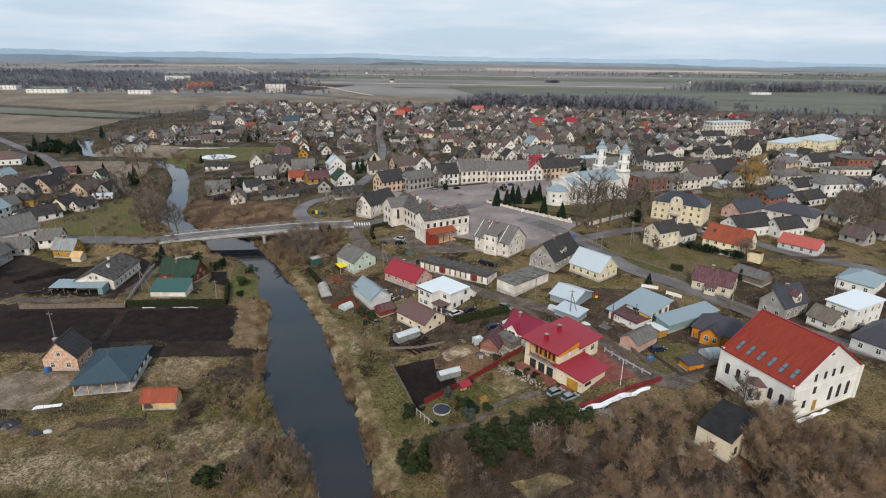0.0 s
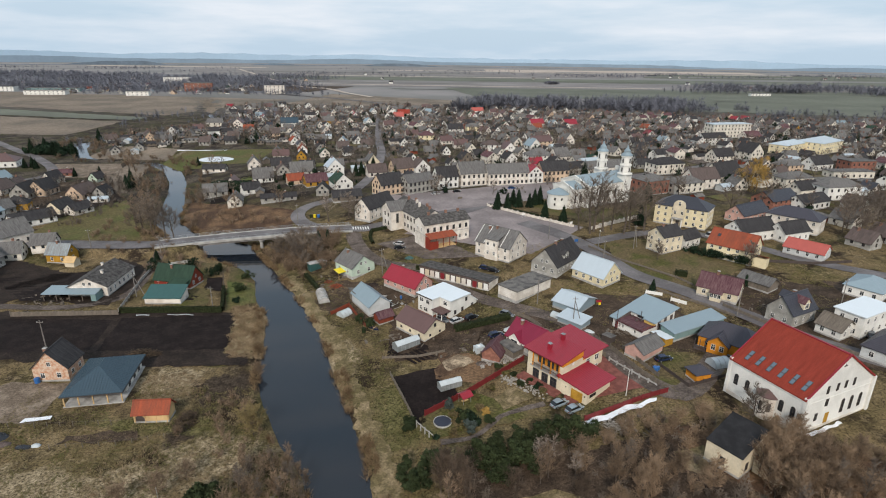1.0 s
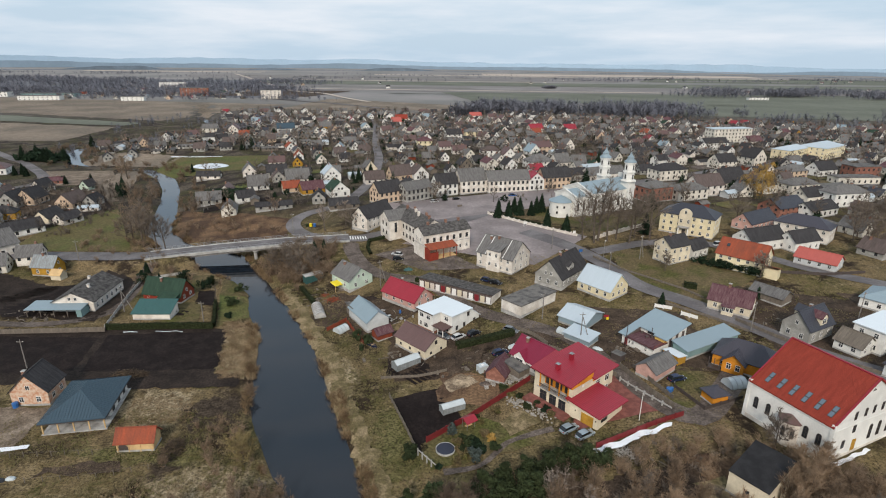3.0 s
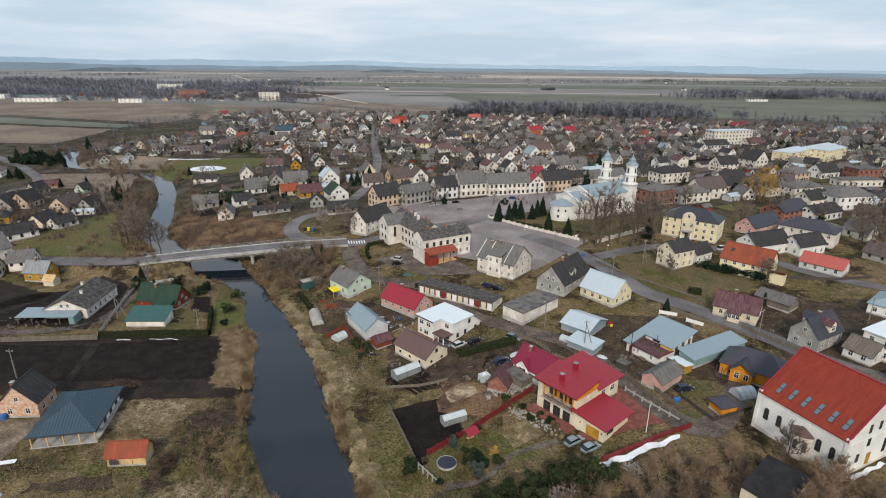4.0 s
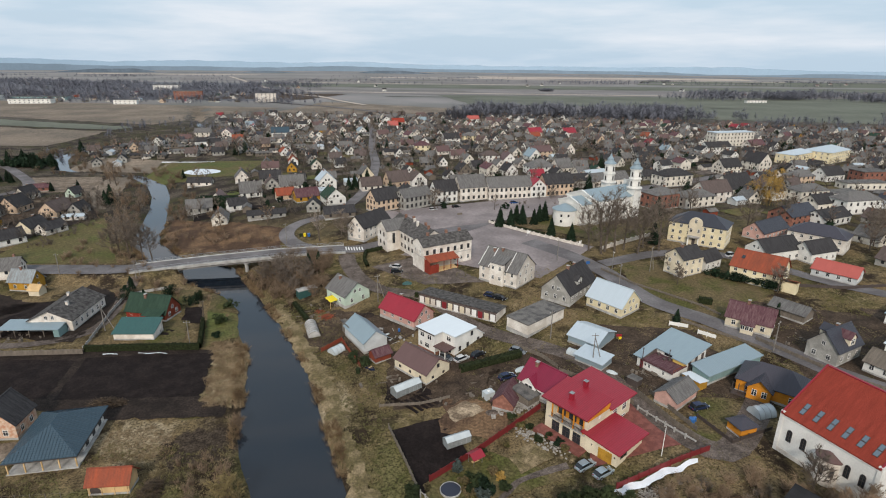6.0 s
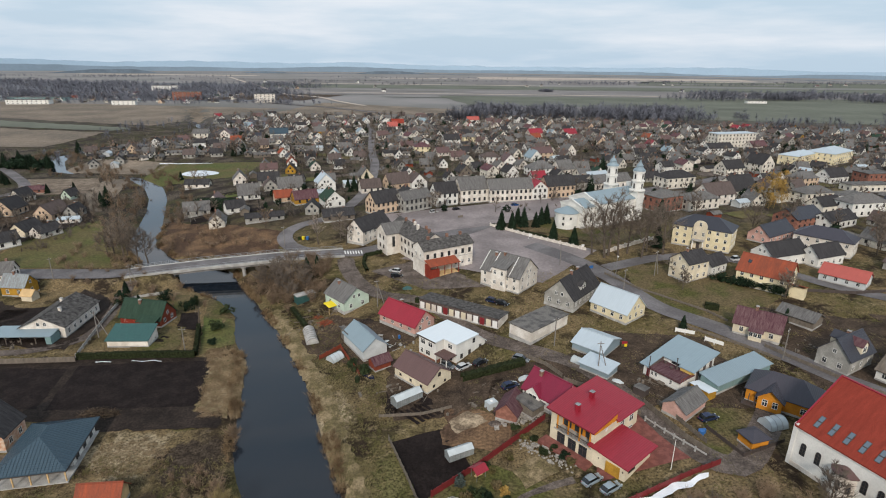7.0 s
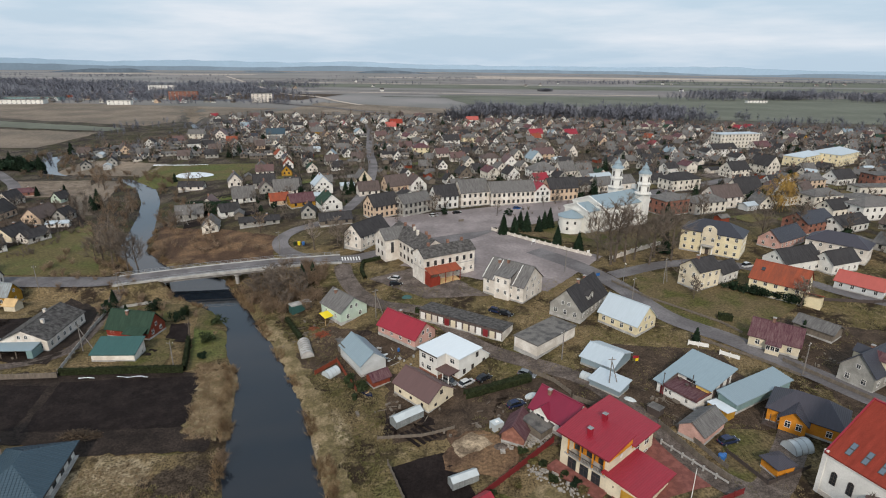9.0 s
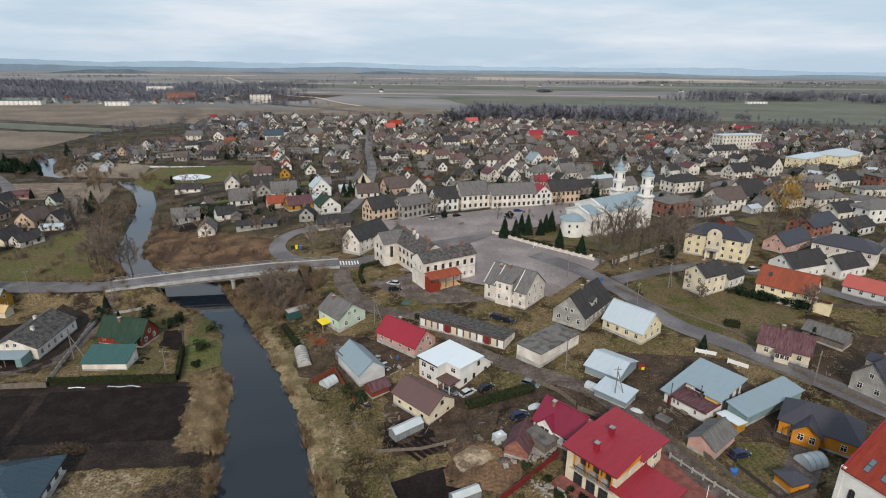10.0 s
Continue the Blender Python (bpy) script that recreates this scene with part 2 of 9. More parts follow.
OLDPOLE = mat("grey_pole_wood", (0.24, 0.22, 0.20), var=0.3, scale=1)
ICE = mat("thin_ice", (0.62, 0.66, 0.70), rough=0.25, var=0.12, scale=0.1, bump=0.05)
# field colours greyed and paled to stand for distance haze
FIELDBROWN = mat("hazed_ploughland", (0.225, 0.208, 0.20), var=0.2, scale=0.008, bump=0.1)
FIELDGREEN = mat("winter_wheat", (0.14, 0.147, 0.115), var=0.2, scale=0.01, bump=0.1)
LITTER = mat("leaf_litter", (0.098, 0.069, 0.048), var=0.9, second=(0.036, 0.026, 0.0195), scale=0.3, bump=0.9, mix=(0.30, 0.72))
MEADOWTAN = mat("tan_meadow", (0.225, 0.180, 0.138), var=0.3, second=(0.155, 0.128, 0.10), scale=0.02, bump=0.4)
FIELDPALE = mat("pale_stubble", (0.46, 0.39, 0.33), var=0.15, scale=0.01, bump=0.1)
DRYGRASS = mat("dry_grass_blades", (0.24, 0.19, 0.11), var=0.4, second=(0.13, 0.12, 0.05), scale=0.15)
# twig colour turned blue-grey: the haze of distance is painted in
FARTWIG = mat("hazy_bare_wood", (0.165, 0.168, 0.195), var=0.3, scale=0.05)
# ground of the far quarter, with blue-grey haze put into its colour
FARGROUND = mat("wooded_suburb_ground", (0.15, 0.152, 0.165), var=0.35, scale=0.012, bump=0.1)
# hill colours carry the haze: paler and bluer with each ridge
HILL_NEAR = mat("hazy_dark_woods", (0.15, 0.19, 0.235), var=0.25, scale=0.01, bump=0.0)
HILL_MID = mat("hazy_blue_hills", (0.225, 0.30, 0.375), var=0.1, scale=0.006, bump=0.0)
HILL_FAR = mat("hazy_pale_hills", (0.34, 0.46, 0.58), var=0.05, scale=0.004, bump=0.0)


def glass_mat(name, col, rough=0.08):
    m = bpy.data.materials.new(name)
    m.use_nodes = True
    b = m.node_tree.nodes["Principled BSDF"]
    b.inputs["Base Color"].default_value, b.inputs["Roughness"].default_value = (*col, 1), rough
    b.inputs["Specular IOR Level"].default_value = 0.6
    return m


PANE = glass_mat("dark_window_glass", (0.025, 0.03, 0.035))
CARGLASS = glass_mat("car_glass", (0.012, 0.015, 0.018))


def ground_mat():
    """Late-winter land: dry tan grass, dull green and dark wet earth at several sizes."""
    m = bpy.data.materials.new("late_winter_ground")
    m.use_nodes = True
    n, l = m.node_tree.nodes, m.node_tree.links
    b = n["Principled BSDF"]
    b.inputs["Roughness"].default_value = 0.95
    b.inputs["Specular IOR Level"].default_value = 0.05
    co = n.new("ShaderNodeTexCoord")

    def nz(sc, det=4, rough=0.55):
        t = n.new("ShaderNodeTexNoise")
        t.inputs["Scale"].default_value, t.inputs["Detail"].default_value, t.inputs["Roughness"].default_value = sc, det, rough
        l.new(co.outputs["Object"], t.inputs["Vector"])
        return t.outputs["Fac"]

    def mixc(fac, lo, hi, a, c):
        r = n.new("ShaderNodeMapRange")
        r.inputs["From Min"].default_value, r.inputs["From Max"].default_value = lo, hi
        l.new(fac, r.inputs["Value"])
        x = n.new("ShaderNodeMixRGB")
        l.new(r.outputs["Result"], x.inputs["Fac"])
        for s, v in (("Color1", a), ("Color2", c)):
            if isinstance(v, tuple):
                x.inputs[s].default_value = (*v, 1)
            else:
                l.new(v, x.inputs[s])
        return x.outputs["Color"]
    tan_green = mixc(nz(0.045), 0.40, 0.62, (0.195, 0.142, 0.076), (0.090, 0.083, 0.031))
    earthy = mixc(nz(0.09, 7, 0.68), 0.47, 0.60, tan_green, (0.034, 0.024, 0.017))
    pale = mixc(nz(0.5, 7, 0.72), 0.52, 0.72, earthy, (0.31, 0.235, 0.14))
    edge, mottle = nz(0.22, 6, 0.65), nz(0.55, 6, 0.7)
    straw = mixc(mottle, 0.40, 0.66, (0.20, 0.155, 0.092), (0.40, 0.32, 0.21))
    olive = mixc(mottle, 0.40, 0.66, (0.080, 0.078, 0.028), (0.175, 0.15, 0.068))
    brown = mixc(mottle, 0.40, 0.66, (0.036, 0.027, 0.021), (0.095, 0.072, 0.052))
    # uneven stretches of other growth: centre, half-axes, colour
    for cx, cy, rx, ry, col in ((-42, 60, 10, 8, straw), (-73, 52, 12, 5, straw), (-55, 52, 9, 6, straw), (-61, 85, 7.5, 7, straw), (-48, 84, 8, 8, brown), (-51, 69, 4, 6, brown),
                                (-8, 73, 7, 13, olive), (-57, 70, 14, 3.5, olive), (-60, 95, 10, 2.5, olive), (-24, 92, 5, 14, straw)):
        off, div, ln = n.new("ShaderNodeVectorMath"), n.new("ShaderNodeVectorMath"), n.new("ShaderNodeVectorMath")
        off.operation, div.operation, ln.operation = "SUBTRACT", "MULTIPLY", "LENGTH"
        off.inputs[1].default_value, div.inputs[1].default_value = (cx, cy, 0), (1 / rx, 1 / ry, 0)
        l.new(co.outputs["Object"], off.inputs[0])
        l.new(off.outputs["Vector"], div.inputs[0])
        l.new(div.outputs["Vector"], ln.inputs[0])
        wob = n.new("ShaderNodeMath")
        wob.operation = "MULTIPLY_ADD"
        wob.inputs[1].default_value = 2.4
        l.new(edge, wob.inputs[0])
        l.new(ln.outputs["Value"], wob.inputs[2])
        pale = mixc(wob.outputs["Value"], 2.35, 1.95, pale, col)
    fine = mixc(nz(2.2, 5, 0.7), 0.56, 0.32, pale, (0.020, 0.015, 0.010))
    sep = n.new("ShaderNodeSeparateXYZ")
    l.new(co.outputs["Object"], sep.inputs["Vector"])
    bed = mixc(nz(0.06, 3), 0.42, 0.58, (0.135, 0.112, 0.088), (0.075, 0.072, 0.034))
    yard = mixc(nz(0.11, 6, 0.66), 0.48, 0.58, bed, (0.045, 0.037, 0.032))
    town = mixc(nz(1.3, 6, 0.72), 0.62, 0.36, yard, (0.026, 0.021, 0.018))
    fine = mixc(sep.outputs["Y"], 205, 250, fine, town)
    # far plain paled and greyed in colour for haze, from y 620 on
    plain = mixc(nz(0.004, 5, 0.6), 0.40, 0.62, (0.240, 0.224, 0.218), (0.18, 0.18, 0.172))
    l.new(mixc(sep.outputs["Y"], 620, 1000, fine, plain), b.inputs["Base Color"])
    bp = n.new("ShaderNodeBump")
    bp.inputs["Strength"].default_value, bp.inputs["Distance"].default_value = 0.7, 0.25
    l.new(nz(1.6, 6, 0.7), bp.inputs["Height"])
    l.new(bp.outputs["Normal"], b.inputs["Normal"])
    return m


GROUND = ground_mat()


def water_mat():
    m = bpy.data.materials.new("dark_river_water")
    m.use_nodes = True
    n, l = m.node_tree.nodes, m.node_tree.links
    b = n["Principled BSDF"]
    b.inputs["Base Color"].default_value = (0.010, 0.014, 0.020, 1)
    b.inputs["Roughness"].default_value, b.inputs["IOR"].default_value = 0.03, 1.42
    co, t, bp = n.new("ShaderNodeTexCoord"), n.new("ShaderNodeTexNoise"), n.new("ShaderNodeBump")
    t.inputs["Scale"].default_value, t.inputs["Detail"].default_value = 0.7, 4
    l.new(co.outputs["Object"], t.inputs["Vector"])
    l.new(t.outputs["Fac"], bp.inputs["Height"])
    bp.inputs["Strength"].default_value, bp.inputs["Distance"].default_value = 0.025, 0.2
    l.new(bp.outputs["Normal"], b.inputs["Normal"])
    return m


WATER = water_mat()

# ---- land ----
RIVER = [(2, -70, 6), (-4, 0, 6), (-11, 35, 5.4), (-14.6, 48, 5.1), (-18.2, 59, 5.9), (-24.2, 70, 7.6), (-29, 80, 8.3), (-34, 91, 8.6),
         (-37.5, 104, 7.8), (-45, 123.5, 5.5), (-53, 138, 5.7), (-59.2, 151, 3.9), (-68.4, 164, 4.8), (-84, 180, 9), (-107, 195, 5.4),
         (-125.7, 216, 5.2), (-134, 240, 5), (-146, 271, 4.2), (-159, 301, 4.4), (-175, 329, 4.6), (-200, 356, 3.2), (-222, 366, 1.0),
         (-252, 372, 1.2), (-268, 382, 4.5), (-292, 415, 6), (-303, 440, 6), (-300, 462, 3.5), (-288, 486, 3), (-262, 510, 2.5), (-240, 580, 3), (-283, 660, 4), (-354, 826, 5)]


def bank(x, y):
    """Distance from the water's edge (negative in the water), and 1 on the town's side or -1 on the other."""
    x, y = np.asarray(x, float), np.asarray(y, float)
    best, sgn = np.full(x.shape, 1e9), np.ones(x.shape)
    for (ax, ay, aw), (bx, by, bw) in zip(RIVER[:-1], RIVER[1:]):
        dx, dy = bx - ax, by - ay
        k = np.clip(((x - ax) * dx + (y - ay) * dy) / (dx * dx + dy * dy), 0, 1)
        d = np.hypot(x - ax - k * dx, y - ay - k * dy) - (aw + k * (bw - aw))
        side = np.where((x - ax) * dy - (y - ay) * dx > 0, 1.0, -1.0)
        near = d < best
        best, sgn = np.where(near, d, best), np.where(near, side, sgn)
    return best, sgn


def ground(x, y):
    """Height of the land: a flat valley floor by the river, the town on a low rise."""
    d, side = bank(x, y)
    x, y = np.asarray(x, float), np.asarray(y, float)
    low = np.interp(d, [-5, 0, 2, 26, 59, 130, 236, 500], [-8.3, -6.3, -5.3, -4.5, -0.5, 1.5, 3.0, 0.6])
    high = np.interp(d, [-5, 0, 2, 13, 30, 59, 130, 236, 500], [-8.3, -6.3, -5.3, -4.5, -2.0, 0.2, 2.6, 3.2, 0.6])
    k = np.clip((y - 118) / 30, 0, 1)
    left = np.interp(d, [-5, 0, 2, 24, 140, 380], [-8.3, -6.3, -5.4, -5.0, -4.3, -1.2])
    z = np.where(side > 0, low + (high - low) * k, left)
    far = np.clip((y - 500) / 350, 0, 1)
    z = np.where(d > 3, z * (1 - far), z)
    # banks of earth that carry the road up to the bridge
    u, v = (x + 114) * 0.973 + (y - 174.5) * 0.231, (y - 174.5) * 0.973 - (x + 114) * 0.231
    ramp = np.interp(u, [-70, 0, 15, 30, 55, 80, 96], [-4.6, -2.6, -1.7, -0.9, 0.0, -0.2, -1.6]) - 0.25 - np.clip(np.abs(v) - 5, 0, None) * 0.5
    v2 = y - np.interp(x, [-420, -240, -180, -145, -125, -114], [190, 178, 176, 175.6, 175.5, 175.4])
    west = np.interp(x, [-420, -260, -180, -114], [-4.2, -3.8, -2.9, -2.6]) - 0.25 - np.clip(np.abs(v2) - 5, 0, None) * 0.5
    z = np.where((x < -113) & (d > 1), np.maximum(z, west), z)
    carry = ((u > -2) & (u < 23)) | ((u > 59) & (u < 96))
    return np.where(carry & (d > 1), np.maximum(z, ramp), z)


LX, LY, LS = -420.0, -60.0, 2.0          # a finely stepped table of the land's height and the river's distance
_tx, _ty = np.meshgrid(np.arange(LX, 640, LS), np.arange(LY, 900, LS))
TABLE_Z = ground(_tx, _ty)
TABLE_D, TABLE_S = bank(_tx, _ty)


def table(t, x, y, rest):
    i, j = (y - LY) / LS, (x - LX) / LS
    a, b = int(i), int(j)
    if i < 0 or j < 0 or a >= t.shape[0] - 1 or b >= t.shape[1] - 1:
        return rest(x, y)
    i, j = i - a, j - b
    return float((t[a, b] * (1 - j) + t[a, b + 1] * j) * (1 - i) + (t[a + 1, b] * (1 - j) + t[a + 1, b + 1] * j) * i)


def gz(x, y):
    return table(TABLE_Z, x, y, lambda a, b: float(ground(a, b)))


def shore(x, y):
    """Distance to the water's edge and the side, from the table."""
    return table(TABLE_D, x, y, lambda a, b: 999.0), (1 if table(TABLE_S, x, y, lambda a, b: 1.0) > 0 else -1)


def mesh_of(name, verts, faces, *mats):
    me = bpy.data.meshes.new(name)
    me.from_pydata([tuple(v) for v in verts], [], faces)
    for m in mats:
        me.materials.append(m)
    me.update()
    return me


def part(name, bm, material, parent, label=""):
    """Links a bmesh (or a ready mesh) as one mesh object under a thing."""
    if isinstance(bm, bmesh.types.BMesh):
        me = bpy.data.meshes.new(name)
        bm.to_mesh(me)
        bm.free()
        me.materials.append(material)
    else:
        me = bm
    ob = new(name, me)
    ob.parent = parent
    return tagged(ob, label)


def thing(name, x, y, yaw=0.0, z=None, label="", category="", group="", kind=""):
    e = new(name)
    e.matrix_world = pose(x, y, gz(x, y) if z is None else z, 0, 0, yaw)
    e.empty_display_size = 0.5
    return tagged(e, label, category, group, kind)


def box(bm, x0, y0, z0, x1, y1, z1):
    v = [bm.verts.new(p) for p in ((x0, y0, z0), (x1, y0, z0), (x1, y1, z0), (x0, y1, z0), (x0, y0, z1), (x1, y0, z1), (x1, y1, z1), (x0, y1, z1))]
    for f in ((3, 2, 1, 0), (4, 5, 6, 7), (0, 1, 5, 4), (1, 2, 6, 5), (2, 3, 7, 6), (3, 0, 4, 7)):
        bm.faces.new([v[i] for i in f])
    return bm


def boxes(*rows):
    bm = bmesh.new()
    for r in rows:
        box(bm, *r)
    return bm


def extrude_x(profile, x0, x1):
    """A closed profile of (y, z), drawn out along x."""
    bm = bmesh.new()
    a, b = ([bm.verts.new((x, y, z)) for y, z in profile] for x in (x0, x1))
    n = len(profile)
    for i in range(n):
        bm.faces.new((a[i], a[(i + 1) % n], b[(i + 1) % n], b[i]))
    bm.faces.new(a[::-1])
    bm.faces.new(b)
    bmesh.ops.recalc_face_normals(bm, faces=bm.faces)
    return bm


def lathe(profile, n=16):
    """A turned body from (radius, z) rows."""
    bm = bmesh.new()
    rings = [[bm.verts.new((r * math.cos(2 * math.pi * i / n), r * math.sin(2 * math.pi * i / n), z)) for i in range(n)] for r, z in profile]
    for a, b in zip(rings[:-1], rings[1:]):
        for i in range(n):
            bm.faces.new((a[i], a[(i + 1) % n], b[(i + 1) % n], b[i]))
    bm.faces.new(rings[0][::-1])
    bm.faces.new(rings[-1])
    return bm


def axis_steps(lo, hi, fine_lo, fine_hi, step, grow):
    mid = list(np.arange(fine_lo, fine_hi + 1e-6, step))
    for sgn, end, start in ((1, hi, mid[-1]), (-1, lo, mid[0])):
        d, v, out = step, start, []
        while (end - v) * sgn > 0:
            d *= grow
            v += sgn * d
            out.append(v)
        out[-1] = end
        mid = mid + out if sgn > 0 else out[::-1] + mid
    return np.array(mid)


gx, gy = axis_steps(-4990, 4990, -330, 170, 1.9, 1.09), axis_steps(-400, 4990, 20, 400, 1.9, 1.06)
GX, GY = np.meshgrid(gx, gy)
GZ = ground(GX, GY)
rough = np.array([noise.noise((x * 0.16, y * 0.16, 0)) for x, y in zip(GX.ravel(), GY.ravel())]).reshape(GX.shape)
GZ = GZ + np.where(bank(GX, GY)[0] > -0.5, rough * 0.18, 0) - 0.08
nx, ny = len(gx), len(gy)
idx = np.arange(nx * ny).reshape(ny, nx)
quads = np.stack([idx[:-1, :-1], idx[:-1, 1:], idx[1:, 1:], idx[1:, :-1]], -1).reshape(-1, 4)
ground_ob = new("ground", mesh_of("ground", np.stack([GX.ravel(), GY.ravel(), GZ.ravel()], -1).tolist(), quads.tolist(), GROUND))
for p in ground_ob.data.polygons:
    p.use_smooth = True
tagged(ground_ob, "late-winter valley land of dry grass and bare earth", "ground", kind="structure")


def spline(pts, step=3.0):
    """Evenly stepped smooth curve through rows of numbers (Catmull-Rom)."""
    p = [np.array(q, float) for q in pts]
    p = [2 * p[0] - p[1]] + p + [2 * p[-1] - p[-2]]
    out = []
    for a, b, c, d in zip(p[:-3], p[1:-2], p[2:-1], p[3:]):
        k = max(2, int(np.linalg.norm((c - b)[:2]) / step))
        for i in range(k):
            t = i / k
            out.append(0.5 * (2 * b + (c - a) * t + (2 * a - 5 * b + 4 * c - d) * t * t + (3 * b - a - 3 * c + d) * t ** 3))
    return np.array(out + [p[-2]])


def ribbon(name, pts, material, off=0.05, step=3.0, cols=5, ragged=0.0, z=None, thick=0.0):
    """A strip (x, y, half-width) laid along the land."""
    c = spline(pts, step)
    d = np.gradient(c[:, :2], axis=0)
    d /= np.linalg.norm(d, axis=1)[:, None]
    nrm = np.stack([-d[:, 1], d[:, 0]], -1)
    verts, faces = [], []
    for i in range(len(c)):
        for j in range(cols):
            k = (2 * j / (cols - 1) - 1) * c[i, 2]
            if ragged and j in (0, cols - 1):
                k *= 1 + ragged * noise.noise((i * 0.35, j * 7.3, pts[0][0]))
            q = c[i, :2] + nrm[i] * k
            verts.append((q[0], q[1], (gz(*q) + off) if z is None else z))
    for i in range(len(c) - 1):
        for j in range(cols - 1):
            a = i * cols + j
            faces.append((a, a + cols, a + cols + 1, a + 1))
    ob = new(name, mesh_of(name, verts, faces, material))
    for p in ob.data.polygons:
        p.use_smooth = True
    return ob


def patch(name, corners, material, off=0.06, step=2.0, ragged=0.6):
    """A four-cornered plot laid on the land, with uneven edges."""
    a, b, c, d = (np.array(q, float) for q in corners)
    nu = max(2, int(max(np.linalg.norm(b - a), np.linalg.norm(c - d)) / step))
    nv = max(2, int(max(np.linalg.norm(d - a), np.linalg.norm(c - b)) / step))
    verts, faces = [], []
    for i in range(nu + 1):
        for j in range(nv + 1):
            u, v = i / nu, j / nv
            q = (a * (1 - u) + b * u) * (1 - v) + (d * (1 - u) + c * u) * v
            if i in (0, nu) or j in (0, nv):
                q = q + ragged * np.array([noise.noise((q[0] * 0.4, q[1] * 0.4, 3)), noise.noise((q[0] * 0.4, q[1] * 0.4, 9))])
            verts.append((q[0], q[1], gz(*q) + off))
    for i in range(nu):
        for j in range(nv):
            k = i * (nv + 1) + j
            faces.append((k, k + nv + 1, k + nv + 2, k + 1))
    ob = new(name, mesh_of(name, verts, faces, material))
    for p in ob.data.polygons:
        p.use_smooth = True
    return ob


tagged(ribbon("water", [(x, y, w + 1.2) for x, y, w in RIVER], WATER, z=-6.22, step=4), "dark still river between grassy banks", "river", kind="structure")

# ---- roads and plots ----
def road(name, pts, material, label, **kw):
    return tagged(ribbon(name, pts, material, **kw), label, "road", kind="structure")


road("road", [(-420, 190, 4.4), (-240, 178, 4.4), (-180, 176, 4.4), (-145, 175.6, 4.4), (-125, 175.5, 4.4), (-113, 175.6, 4.2), (-108, 176.4, 4.0)], ASPHALT, "grey two-lane country road", off=0.27)
road("road", [(-37, 192.8, 3.6), (-32, 194, 4.2), (-22, 199, 4), (-8, 206, 4.5), (8, 216, 6), (24, 232, 6.5), (40, 247, 6), (66, 262, 5), (100, 281, 4.5), (150, 312, 4), (230, 366, 4), (330, 430, 4)], ASPHALT, "worn town street past the square", off=0.12)
road("road", [(-38, 193, 3.4), (-50, 198, 3.2), (-60, 207, 3.2), (-65, 218, 3.2), (-62, 230, 3), (-48, 246, 3), (-40, 290, 3), (-42, 360, 3), (-52, 430, 3), (-62, 520, 3), (-78, 640, 3)], ASPHALT, "narrow winding street", off=0.11)
road("road", [(-35, 190, 3), (-32, 178, 3), (-26, 165, 2.8), (-18, 156, 2.6), (-4, 149, 2.5), (10, 130, 2.4), (24, 119, 2.4), (34, 111, 2.4), (42, 97, 2.4), (47, 83, 2.6), (54, 76, 2.8), (64, 85, 2.8), (74, 98, 2.6)], DIRT, "muddy lane between the gardens", off=0.09, ragged=0.15)
road("road", [(150, 40, 3.2), (120, 74, 3.2), (96, 98, 3.2), (87, 112, 3.2), (76, 128, 3.2), (64, 142, 3.3), (57, 164, 3.5), (48, 182, 3.8), (36, 198, 4)], ASPHALT, "grey street running down to the square", off=0.10)
road("road", [(58, 172, 3), (80, 181, 3), (100, 182, 3), (116, 168, 3), (130, 150, 3), (160, 130, 3), (220, 96, 3)], ASPHALT, "side street past the yellow house", off=0.08)
road("road", [(-470, 520, 3.2), (-332, 402, 3.2), (-305, 381, 3.2), (-276, 353, 3.2), (-257, 333, 3.2), (-246, 316, 3.2), (-246, 299, 3), (-268, 284, 3), (-400, 262, 3)], ASPHALT, "curving country lane", off=0.09)
road("road", [(-106, 176, 2), (-104, 160, 1.8), (-100, 148, 1.7), (-99, 132, 1.7), (-112, 124, 1.6), (-135, 124, 1.6)], DIRT, "rutted farm track", off=0.06, ragged=0.25)
tagged(patch("pavement", [(-14, 186), (34, 160), (60, 190), (20, 226)], SQUARE, off=0.07, step=3), "wide worn asphalt market square", "square", kind="structure")
tagged(patch("pavement", [(-24, 176), (-4, 158), (16, 158), (-4, 186)], DIRT, off=0.06, step=3), "muddy yard beside the white building", "yard", kind="structure")
def plot(c, m, lab, off=0.06):
    tagged(patch("plot", c, m, off=0.03 if lab.startswith("dark bare") else off, ragged=1.8 if m in (LITTER, EARTH, RUSSET, MEADOWTAN, STRAW) else 0.12 if m is PAVERS else 0.7, step=0.7 if m is SAND else 2.0), lab, "plot", kind="structure")


for k in range(5):
    u = k / 4.6
    ax, ay, bx, by = -8.8 + 5.2 * u, 98.0 + 3.2 * u, -4.6 + 5.2 * u, 93.6 + 3.6 * u
    tagged(patch("vegetable_bed", [(ax, ay), (bx, by), (bx + 0.66, by + 0.5), (ax + 0.66, ay + 0.5)], SOIL, off=0.16, step=0.8, ragged=0.12), "narrow dug vegetable bed behind a glasshouse", "vegetable bed", kind="structure")


def field(a, b, c, d, m):
    tagged(patch("plot", (a, b, c, d), m, off=(0.22 if m is FARGROUND else 0.4) if a[1] > 900 else 0.25, step=40 if a[1] > 900 else 12, ragged=6), "wide open field outside the town", "field", kind="structure")


